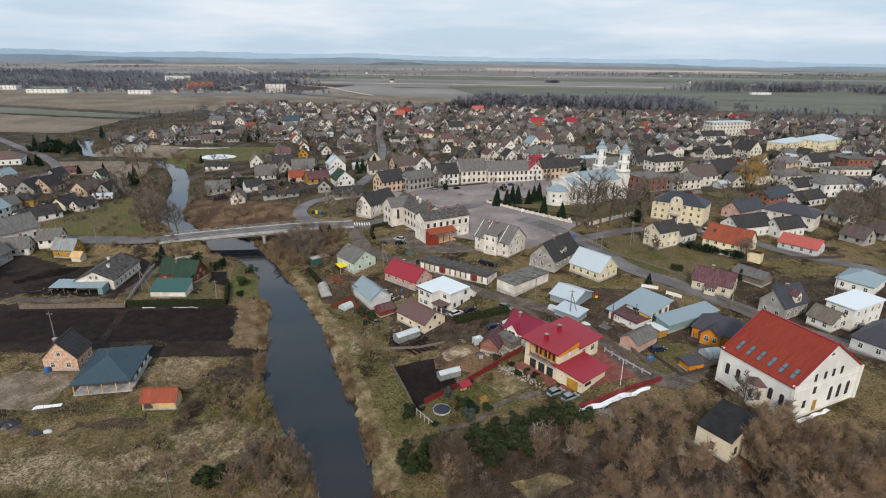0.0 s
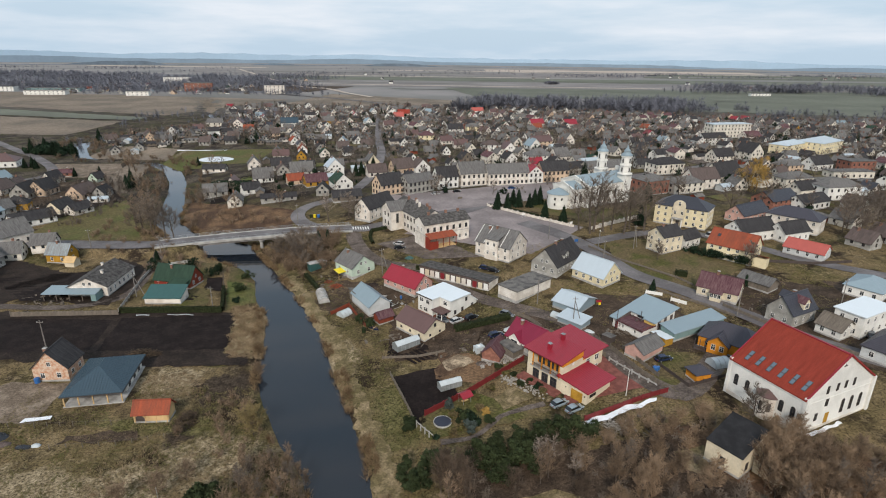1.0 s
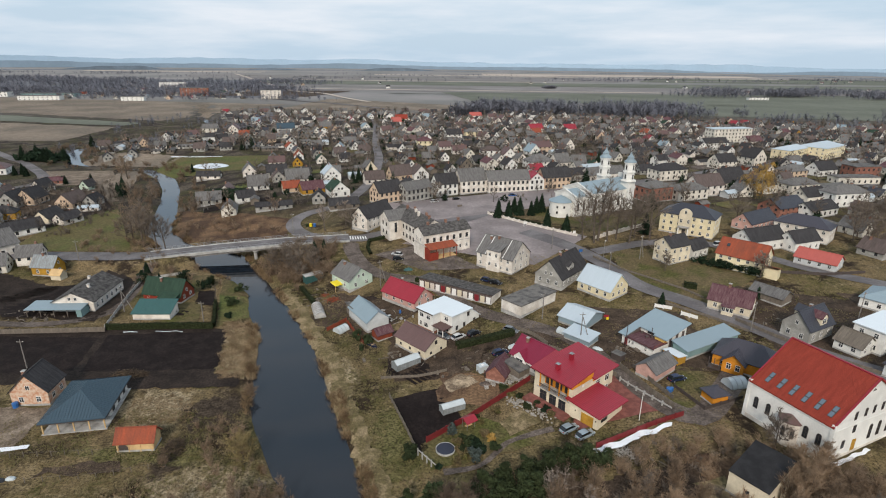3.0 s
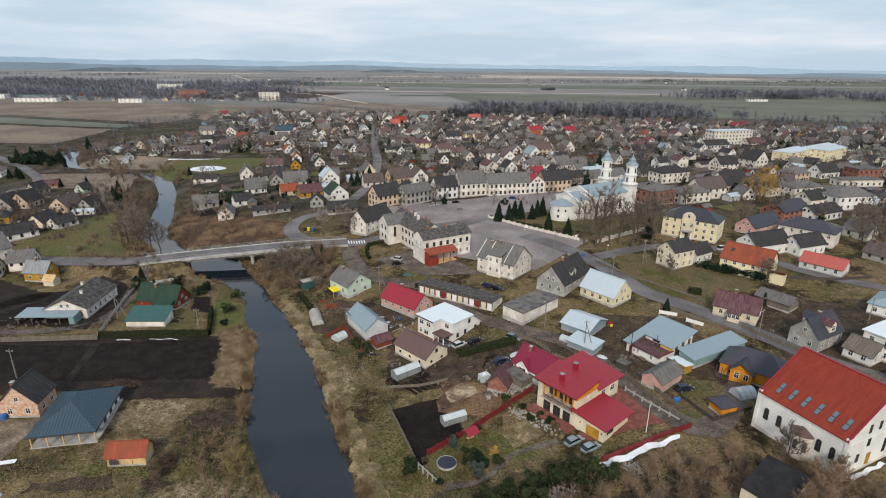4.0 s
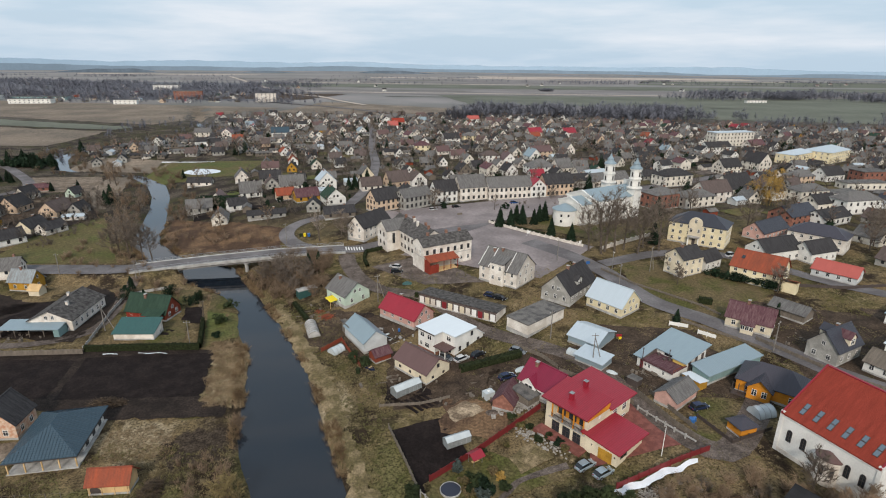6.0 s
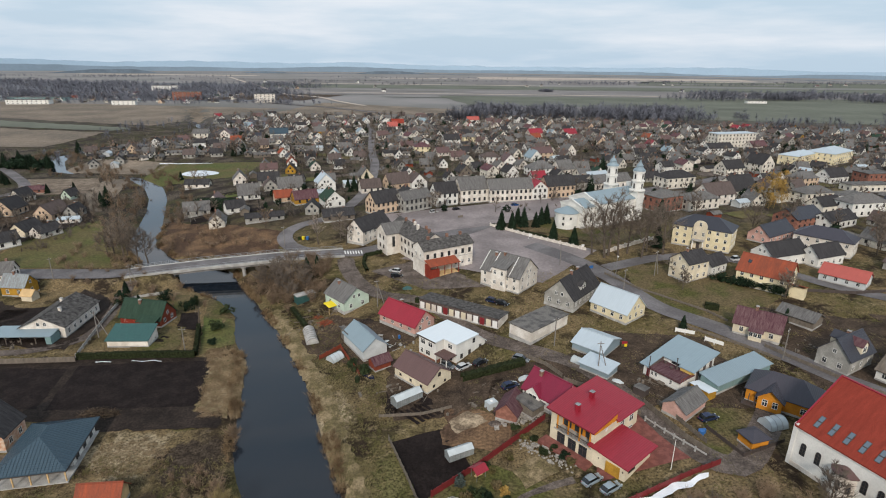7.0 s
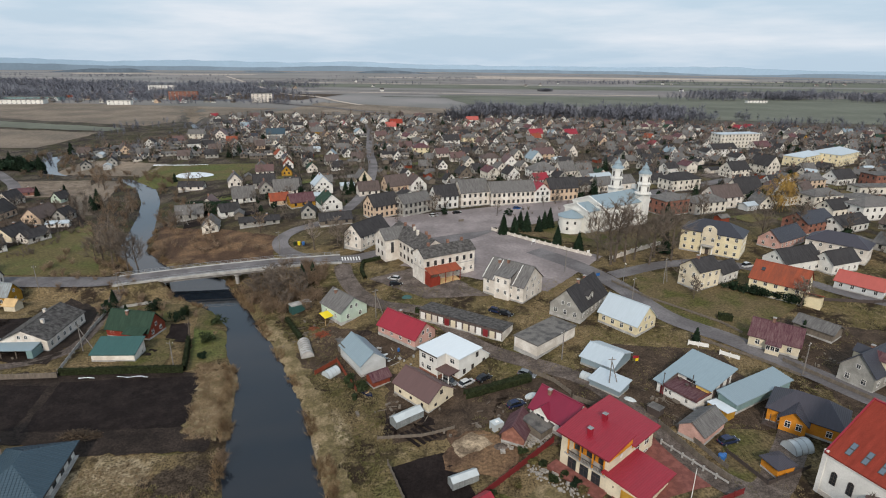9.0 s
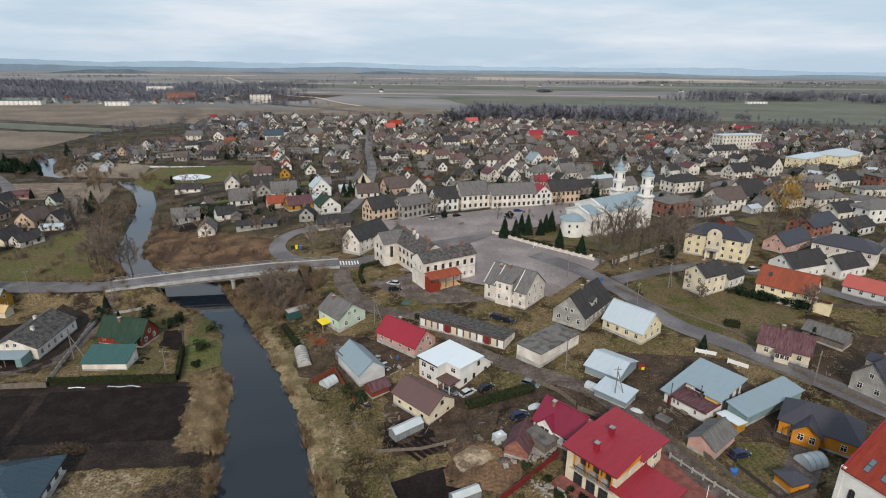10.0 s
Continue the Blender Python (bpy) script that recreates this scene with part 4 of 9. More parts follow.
house(-28.5, 211.8, 57, 17.5, 8.5, 5.4, 4.2, OFFWHITE, DARKROOF, "white house with a black roof at the junction")
house(-26.2, 249.8, 39, 14, 9, 5.8, 4.6, PEACH, DARKROOF, "peach gabled town house with a dark roof", frame_mat=DARKTRIM, win=(1.15, 1.7), gap=2.3, sides="SEW", pane=False)
house(-12, 254, 37, 16, 9, 6.0, 3.2, GREYWALL, ASBESTOS, "grey terraced house with a slate roof", frame_mat=DARKTRIM, win=(1.15, 1.7), gap=2.3, sides="SEW", pane=False)
house(3, 262.5, 22, 11.5, 9, 6.3, 4.6, WHITE, DARKROOF, "white terraced house with a dark roof", frame_mat=DARKTRIM, win=(1.15, 1.7), gap=2.3, sides="SEW", pane=False)
house(16.5, 267.5, 19, 14.5, 11, 7.0, 5.2, OFFWHITE, ASBESTOS, "pale terraced house with a tall grey roof", frame_mat=DARKTRIM, win=(1.15, 1.7), gap=2.3, sides="SEW", pane=False)
house(36, 269.5, 14, 23, 10.5, 6.6, 4.2, OFFWHITE, ASBESTOS, "long off-white town house with a grey roof", frame_mat=DARKTRIM, win=(1.15, 1.7), gap=2.3, sides="SEW", pane=False)
house(51, 272.5, 105, 9, 8.5, 6.1, 3.6, WHITE, RED, "white house with a dark red roof", frame_mat=DARKTRIM, win=(1.15, 1.7), gap=2.3, sides="SEW", pane=False)
house(62.5, 277, 17, 16, 9.7, 6.6, 4.5, PEACH, DARKROOF, "salmon pink town house with a dark roof", frame_mat=DARKTRIM, win=(1.15, 1.7), gap=2.3, sides="SEW", pane=False)


def dormer(h, x, side, y, z, w, wh, rise, wall, roofing, depth=3.0):
    """A small gabled dormer; side is 1 for the +y slope and -1 for the other."""
    d = part("dormer", boxes((x - w / 2, min(side * y, side * (y - depth)), z, x + w / 2, max(side * y, side * (y - depth)), z + wh)), wall, h)
    r = part("dormer_roof", roof_mesh(depth, w, 0, rise, "gable", 0.25, t=0.12), roofing, d)
    r.matrix_basis = pose(x, side * (y - depth / 2), z + wh, 0, 0, 90)
    g = part("dormer_gable", extrude_x([(-w / 2, 0), (w / 2, 0), (0, rise)], -0.03, 0.03), wall, d)
    g.matrix_basis = pose(x, side * (y - 0.04), z + wh - 0.01, 0, 0, 90)
    add_window(d, x, side * y, z + 0.25, 0 if side > 0 else 180, w * 0.6, wh - 0.4)
    return d


dormer(greyold, -1.0, -1, 3.9, 3.9, 3.4, 1.8, 1.2, GREYWALL, DARKROOF)
dormer(villa, 0.5, 1, 3.4, 4.2, 2.6, 1.9, 1.3, CREAM, SLATE)
dormer(villa, 0.5, -1, 3.4, 4.2, 2.6, 1.9, 1.3, CREAM, MAROONROOF)
part("bay", boxes((-2.6, 5.7, -1.5, 2.6, 6.5, 7.2)), OFFWHITE, smallwhite)
part("bay_roof", extrude_x([(2.0, 8.6), (6.9, 7.1), (6.9, 7.3), (2.0, 8.8)], -2.9, 2.9), ASBESTOS, smallwhite)
for x, z in ((-1.3, 4.9), (1.3, 4.9), (-1.3, 1.6), (1.3, 1.6)):
    add_window(smallwhite, x, 6.5, z, 0, 0.9, 1.3)
for x in (-3.6, 3.4, 7.2):
    for s in (-1, 1):
        b = part("roof_batten", boxes((-0.09, 0, 0.17, 0.09, 7.6, 0.27)), TRIM, smallwhite)
        b.matrix_basis = pose(x, s * 6.1, 5.0, 0, 0, 0 if s < 0 else 180) @ Matrix.Rotation(math.atan2(4.8, 5.75), 4, "X")

gp = part("porch_roof", extrude_x([(3.0, 3.3), (6.2, 2.35), (6.2, 2.47), (3.0, 3.42)], -6.6, -0.4), GREENROOF, greenhome)
for x in (-6.3, -4.4, -2.5, -0.7):
    part("post", boxes((x - 0.07, 5.85, -0.5, x + 0.07, 5.99, 2.4)), REDWOOD, gp)
part("front_board", boxes((0.4, 3.56, 0.2, 6.4, 3.62, 2.3)), REDORANGE, greenhome)
# dark panel on the wall stands for the shaded inside of the open front
d = part("opening", boxes((-3.1, -1.83, 0.0, -1.2, -1.79, 2.1)), DARKTRIM, tshed)
for x in (-3.3, -1.15, 1.0, 3.2):
    part("post", boxes((x - 0.08, -1.92, -0.3, x + 0.08, -1.81, 2.3)), WOOD, tshed)
for x in (-2.9, -1.5):
    b = part("brace", boxes((-0.05, -1.93, -0.6, 0.05, -1.835, 0.6)), WOOD, tshed)
    b.matrix_basis = pose(x, 0, 1.6, 0, 40 if x < -2 else -40, 0)


def seams(name, L, W, h, rise, o, m, parent, hip=0.5, step=0.6, t=0.16):
    """Raised standing seams running down the slopes of a hipped roof."""
    a, b = L / 2 + o, W / 2 + o
    r = max(0.02, a - b * hip * 2)
    z0, z1 = h + t - 0.05, h + rise
    v, f = [], []

    def bar(p, q, side):
        k = len(v)
        up, sd = Vector((0, 0, 0.07)), Vector(side) * 0.03
        v.extend([p - sd, p + sd, p + sd + up, p - sd + up, q - sd, q + sd, q + sd + up, q - sd + up])
        f.extend([(k, k + 4, k + 7, k + 3), (k + 1, k + 2, k + 6, k + 5), (k + 3, k + 7, k + 6, k + 2), (k, k + 3, k + 2, k + 1)])
    n = int(2 * a / step)
    for i in range(1, n):
        x = -a + 2 * a * i / n
        k = min(1.0, (a - abs(x)) / (a - r))
        for s in (-1, 1):
            bar(Vector((x, s * b, z0)), Vector((x, s * b * (1 - k), z0 + (z1 - z0) * k)), (1, 0, 0))
    n = int(2 * b / step)
    for i in range(1, n):
        y = -b + 2 * b * i / n
        k = 1 - abs(y) / b
        for s in (-1, 1):
            bar(Vector((s * a, y, z0)), Vector((s * (a - (a - r) * k), y, z0 + (z1 - z0) * k)), (0, 1, 0))
    return part(name, mesh_of(name, v, f, m), None, parent)


# a small annex under the orange-tiled house, and the cottage's glazed porch
an = part("annex", boxes((-2.1, -1.6, -1.5, 2.1, 1.6, 3.0)), PALEYELLOW, orangeroof)
an.matrix_basis = orangeroof.matrix_world.inverted() @ pose(108.6, 146.4, gz(108.6, 146.4), 0, 0, 136)
part("annex_roof", roof_mesh(4.2, 3.2, 3.0, 1.0, "mono", 0.25), TILE, an)
sk = part("skylight", boxes((-0.5, -0.6, 0, 0.5, 0.6, 0.12)), PANE, orangeroof)
sk.matrix_basis = pose(4.6, 2.6, 7.55, -37, 0, 0)
po = part("porch", boxes((-1.6, 4.01, -1.2, 1.4, 5.7, 2.3)), CREAM, cottage)
part("porch_roof", extrude_x([(3.7, 2.9), (6.0, 2.25), (6.0, 2.4), (3.7, 3.05)], -1.9, 1.7), MAROONROOF, po)
for x in (-1.1, -0.1, 0.9):
    add_window(po, x, 5.7, 0.9, 0, 0.9, 1.2)

# ---- the former synagogue ----
def prism(poly, low, high):
    """A solid over a plan outline, its underside and top given as heights over (x, y)."""
    bm = bmesh.new()
    a, b = ([bm.verts.new((x, y, f(x, y))) for x, y in poly] for f in (low, high))
    n = len(poly)
    for i in range(n):
        bm.faces.new((a[i], a[(i + 1) % n], b[(i + 1) % n], b[i]))
    bm.faces.new(a[::-1])
    bm.faces.new(b)
    bmesh.ops.recalc_face_normals(bm, faces=bm.faces)
    return bm


def arched(w, h, n=6):
    """Outline (x, z) of a round-headed opening."""
    r = w / 2
    return [(-r, 0), (r, 0), (r, h - r)] + [(r * math.cos(math.pi * i / n), h - r + r * math.sin(math.pi * i / n)) for i in range(1, n)] + [(-r, h - r)]


def arched_window(parent, m, w, h, frame_mat=DARKTRIM):
    """Round-headed window: a rim with a dark pane and bars; outer side to local +y."""
    outer, inner = arched(w, h), [(x * (1 - 0.16 / w), 0.08 + z * (1 - 0.16 / h)) for x, z in arched(w, h)]
    bm = bmesh.new()
    n = len(outer)
    ring = [[bm.verts.new((x, y, z)) for x, z in line] for line, y in ((outer, -0.05), (outer, 0.06), (inner, 0.06), (inner, 0.0))]
    for a, b in zip(ring[:-1], ring[1:]):
        for i in range(n):
            bm.faces.new((a[i], a[(i + 1) % n], b[(i + 1) % n], b[i]))
    o = part("window", bm, frame_mat, parent)
    o.matrix_basis = m
    bm = bmesh.new()
    bm.faces.new([bm.verts.new((x, 0.012, z)) for x, z in inner[::-1]])
    part("pane", bm, PANE, o)
    part("glazing_bar", boxes((-0.03, 0.013, 0.08, 0.03, 0.05, h - 0.1)), frame_mat, o)
    for k in (0.25, 0.5, 0.75):
        part("glazing_bar", boxes((-w / 2 + 0.08, 0.013, h * k, w / 2 - 0.08, 0.045, h * k + 0.05)), frame_mat, o)
    return o


def synagogue():
    L, W, h, rise = 16.2, 20.8, 7.7, 7.2
    e = thing("synagogue", 76.6, 73.4, 114, label="tall white plastered former synagogue with a steep orange-red roof", category="building")
    part("wall", boxes((-L / 2, -W / 2, -2, L / 2, W / 2, h)), WHITE, e)
    part("gable", extrude_x([(-W / 2, h - 0.01), (W / 2, h - 0.01), (0, h + rise)], -L / 2 + 0.005, L / 2 - 0.005), WHITE, e)
    part("plinth", boxes((-L / 2 - 0.1, -W / 2 - 0.1, -2.1, L / 2 + 0.1, W / 2 + 0.1, 0.5)), OFFWHITE, e)
    for y in (-W / 2, W / 2):
        part("cornice", boxes((-L / 2 - 0.12, y - 0.18, h - 0.45, L / 2 + 0.12, y + 0.18, h - 0.12)), WHITE, e)
    for x in (-L / 2, L / 2):
        part("cornice", boxes((x - 0.08, -W / 2, 6.3, x + 0.08, W / 2, 6.5)), WHITE, e)
    r = part("roof", roof_mesh(L, W, h, rise, "gable", 0.28, t=0.22), REDORANGE, e)
    part("ridge_cap", boxes((-L / 2 - 0.3, -0.22, h + rise + 0.14, L / 2 + 0.3, 0.22, h + rise + 0.34)), RED, r)
    for x in (-L / 2 - 0.3, L / 2 + 0.05):
        for sgn in (-1, 1):
            v = part("verge_board", boxes((0, -0.02, -0.05, 0.25, math.hypot(W / 2, rise) + 0.3, 0.14)), RED, r)
            v.matrix_basis = pose(x, sgn * (W / 2 + 0.24), h - 0.02 + 0.12, 0, 0, 0) @ Matrix.Rotation(0 if sgn < 0 else math.pi, 4, "Z") @ Matrix.Translation((0 if sgn < 0 else -0.25, 0, 0)) @ Matrix.Rotation(math.atan2(rise, W / 2), 4, "X")
    slope = math.atan2(rise, W / 2)
    for k in range(6):                      # pairs of roof lights low on both slopes
        for sgn in (1, -1):
            u = -L / 2 + 1.6 + k * 2.45
            for q in (0, 1):
                y = W / 2 - 1.6 - q * 1.06
                z = h + rise * (1 - y / (W / 2))
                s = part("skylight", boxes((-0.42, -0.62, 0.05, 0.42, 0.62, 0.30)), DARKTRIM, e)
                s.matrix_basis = Matrix.Rotation(0 if sgn > 0 else math.pi, 4, "Z") @ pose(u, y, z, 0, 0, 0) @ Matrix.Rotation(-slope, 4, "X")
                part("pane", boxes((-0.34, -0.54, 0.29, 0.34, 0.54, 0.315)), SKYPANE, s)
    for sgn, face in ((1, 0), (-1, 180)):
        for u in (-6.3, -3.9, 3.6, 6.2):
            arched_window(e, pose(u, sgn * (W / 2), 2.6, 0, 0, face), 0.95, 2.5)
    for x, face in ((-L / 2, 90), (L / 2, -90)):
        for u in (-7.4, -4.6, -1.9):
            arched_window(e, pose(x, u if face > 0 else -u, 1.7, 0, 0, face), 1.0, 3.2)
        for u in (-3.8, -1.2, 1.3, 4.2):
            add_window(e, x, u if face > 0 else -u, 7.5, face, 0.75, 1.7, DARKTRIM)
        for u, z in ((3.6, 4.6), (6.0, 1.9)):
            add_window(e, x, u if face > 0 else -u, z, face, 0.9, 1.7, DARKTRIM)
        d = part("door", boxes((-0.55, -0.02, 0, 0.55, 0.09, 2.3)), OCHRE, e)
        d.matrix_basis = pose(x, 2.6 if face > 0 else -2.6, 0.55, 0, 0, face)
        v = part("vent", extrude_x([(-0.6, 0), (0.6, 0), (0, 0.55)], -0.05, 0.08), DARKTRIM, e)
        v.matrix_basis = pose(x, 0.6, h + 5.0, 0, 0, 0)
    # the round bay of the long side, with its half-cone roof
    bay = part("bay", lathe([(2.0, -2), (2.0, 4.6)], 18), OFFWHITE, e)
    bay.matrix_basis = pose(-0.9, W / 2 - 0.4, 0)
    part("bay_roof", lathe([(2.3, 4.55), (2.3, 4.7), (0.05, 5.9)], 18), BROWNROOF, bay)
    for a in (-45, 0, 45):
        arched_window(bay, Matrix.Rotation(radians(-a), 4, "Z") @ pose(0, 1.98, 1.5), 0.7, 2.0)
    for x, y in ((L / 2 + 0.1, W / 2 - 0.2), (-L / 2 - 0.1, W / 2 - 0.2), (-L / 2 - 0.1, -W / 2 + 0.2)):
        part("corner_post", boxes((x - 0.35, y - 0.35, -1.8, x + 0.35, y + 0.35, h + 0.4)), WHITE, e)
    return e


SKYPANE = glass_mat("roof_light_glass", (0.10, 0.13, 0.16), 0.1)
synagogue()
snow = tagged(patch("snow_patch", [(72.0, 61.6), (81, 65.6), (81.4, 65.0), (72.3, 60.8)], SNOW, off=0.35, step=0.6, ragged=0.5), "strip of old snow along a white wall", "snow")


# ---- the crimson-roofed villa ----
def red_villa():
    e = thing("house", 22.2, 86.7, -49.6, z=-2.2, label="cream two-storey villa with broad crimson metal roofs", category="house")

    def b(name, m, *rows):
        return part(name, boxes(*rows), m, e)
    H = 6.9                                  # local x runs along the garden front, local y into the house
    b("wall", CREAM, (0, 0, -1.5, 10, 15.2, 2.9))
    b("wall", CREAM, (0, 0.05, 2.902, 1.5, 7.4, H - 0.9), (9.2, 0.05, 2.902, 10, 7.4, H - 0.9))
    b("wall", ORANGE, (1.5, 1.9, 2.904, 9.2, 7.4, H))
    b("wall", CREAM, (0.02, 7.41, 2.903, 9.98, 15.18, 5.1))
    b("band", ORANGE, (0, 7.42, 5.102, 10.0, 15.2, 6.1))
    b("band", ORANGE, (0.01, 0.06, H - 0.898, 1.5, 7.4, H), (9.2, 0.06, H - 0.898, 9.99, 7.4, H))
    slab = b("balcony_slab", CONCRETE, (1.0, -0.25, 2.75, 9.6, 1.9, 2.93))
    rail = b("railing", DARKTRIM, (1.5, -0.2, 3.75, 9.2, -0.12, 3.85))
    for i in range(26):
        part("baluster", boxes((1.55 + i * 0.3, -0.18, 2.93, 1.59 + i * 0.3, -0.14, 3.75)), DARKTRIM, rail)
    for x in (1.6, 4.2, 6.8, 9.1):
        b("post", ORANGE, (x - 0.12, -0.1, 2.94, x + 0.12, 0.14, H))

    def front(x, y):
        return H + 0.2 + 0.13 * (y + 1)

    def rear(x, y):
        return 6.2 + 0.1 * (10.8 - x)
    one, two = [(-0.6, -1.0), (10.4, -1.0), (10.4, 7.6), (-0.6, 7.6)], [(-0.6, 7.0), (10.8, 7.0), (10.8, 16.2), (-0.6, 16.2)]
    r = part("roof", prism(one, lambda x, y: front(x, y) - 0.2, front), RED, e)
    part("roof", prism(two, lambda x, y: rear(x, y) - 0.2, rear), RED, e)
    part("gable", prism([(0.02, 0.3), (9.97, 0.3), (9.97, 7.38), (0.02, 7.38)], lambda x, y: H + 0.002, lambda x, y: front(x, y) - 0.21), ORANGE, e)
    part("gable", prism([(0.03, 7.42), (9.97, 7.42), (9.97, 15.17), (0.03, 15.17)], lambda x, y: 6.102, lambda x, y: rear(x, y) - 0.21), ORANGE, e)
    part("fascia", boxes((-0.6, -1.05, H - 0.05, 10.4, -1.003, H + 0.22)), MAROONTRIM, r)
    for x, y in ((4.4, 2.2), (4.2, 7.1)):
        z = front(x, y)
        c = b("chimney", RED, (x - 0.4, y - 0.4, z - 0.5, x + 0.4, y + 0.4, z + 1.4))
        part("cap", boxes((x - 0.46, y - 0.46, z + 1.4, x + 0.46, y + 0.46, z + 1.48)), RUSTSILVER, c)
    for x, w in ((2.7, 1.8), (5.3, 1.8), (7.8, 1.8)):
        add_window(e, x, 0, 0.1, 180, w, 2.3, DARKTRIM)
        add_window(e, x, 1.9, 3.1, 180, w, 2.4, DARKTRIM)
    for y, z in ((9.4, 3.4), (12.8, 3.4), (12.8, 0.7)):
        add_window(e, 10, y, z, -90, 1.5, 1.5, TRIM)
    dish = part("satellite_dish", lathe([(0.05, -0.05), (0.4, 0.08), (0.42, 0.1)], 14), TRIM, e)
    dish.matrix_basis = pose(10.2, 3.4, 5.9, 0, 90, 0)
    b("terrace", PAVERS, (-0.8, -2.6, -1.2, 10.4, -0.01, 0.06))
    # garage wing
    g = b("garage", CREAM, (10.001, -0.2, -1.5, 16.9, 8.4, 3.3))

    def lean(x, y):
        return 4.25 - 0.075 * (x - 9.2)
    part("garage_roof", prism([(9.2, -1.0), (17.7, -1.0), (17.7, 9.4), (9.2, 9.4)], lambda x, y: lean(x, y) - 0.2, lean), RED, g)
    part("gable", prism([(10.02, -0.18), (16.88, -0.18), (16.88, 8.38), (10.02, 8.38)], lambda x, y: 3.302, lambda x, y: lean(x, y) - 0.21), CREAM, g)
    d = part("garage_door", boxes((12.9, -0.3, 0, 15.8, -0.18, 2.5)), OCHRE, g)
    for k in range(4):
        part("panel", boxes((12.98, -0.33, 0.08 + k * 0.6, 15.72, -0.305, 0.62 + k * 0.6)), OCHRE, d)
    add_window(e, 16.9, 1.9, 1.5, -90, 2.2, 0.8, DARKTRIM)
    for x in (11.4, 16.4):
        part("lamp", boxes((x - 0.1, -0.32, 1.9, x + 0.1, -0.2, 2.2)), DARKTRIM, g)
    return e


red_villa()


# ---- the flat-roofed white house ----
def white_house():
    e = thing("house", -5.1, 122.2, -45.4, z=-3.6, label="white two-storey house with a flat white sheet roof", category="house")
    h = 5.7
    part("wall", boxes((0, 0, -1.5, 6.2, 10.5, h)), WHITE, e)
    part("wall", boxes((6.203, 3.0, -1.5, 10.5, 10.497, h - 0.003)), WHITE, e, "white rendered side of the house")
    part("plinth", boxes((-0.06, -0.06, -1.5, 6.26, 10.56, 0.5)), REDBRICK, e)
    part("roof", boxes((-0.5, -0.5, h, 6.6, 11, h + 0.25), ), SNOWROOF, e)
    part("roof", boxes((6.602, 2.5, h, 11, 11, h + 0.248)), SNOWROOF, e)
    part("fascia", boxes((-0.54, -0.54, h - 0.18, 6.64, -0.5, h + 0.2)), DARKTRIM, e)
    part("porch_roof", boxes((6.2, -0.6, 2.5, 10.7, 3.2, 2.7)), BROWNROOF, e)
    for x, y in ((10.3, -0.3), (6.6, -0.3), (8.4, -0.3)):
        part("post", boxes((x - 0.1, y - 0.1, -1.0, x + 0.1, y + 0.1, 2.5)), TRIM, e)
    wing = [(3.6, 10.51), (10.49, 10.51), (10.49, 14.2), (3.6, 14.2)]
    c = part("side_wing", prism(wing, lambda x, y: -1.5, lambda x, y: h - 0.1 - 0.78 * (y - 10.5)), WHITE, e)
    part("wing_roof", prism([(3.3, 10.5), (10.75, 10.5), (10.75, 14.6), (3.3, 14.6)], lambda x, y: h - 0.08 - 0.78 * (y - 10.5), lambda x, y: h + 0.1 - 0.78 * (y - 10.5)), SNOWROOF, c)
    part("plinth", boxes((6.2, 2.94, -1.5, 10.56, 14.26, 0.25)), REDBRICK, c)
    for x, z, w in ((1.6, 3.6, 1.5), (4.3, 3.6, 1.5), (3.4, 1.0, 1.6), (1.2, 1.0, 0.9)):
        add_window(e, x, 0, z, 180, w, 1.3)
    for y, z in ((2, 3.6), (5, 3.6), (8.4, 3.6), (3, 0.9), (7.5, 0.9)):
        add_window(e, 0, y, z, 90, 1.2, 1.3)
    add_window(e, 8.4, 3.0, 3.6, 180, 1.5, 1.3)
    add_window(e, 8.4, 3.0, 0.4, 180, 1.8, 1.7)
    for y, z in ((5.0, 0.9), (8.0, 1.0), (9.6, 3.7), (12.2, 1.0)):
        add_window(e, 10.5, y, z, -90, 0.9, 1.3, DARKTRIM)
    return e


white_house()


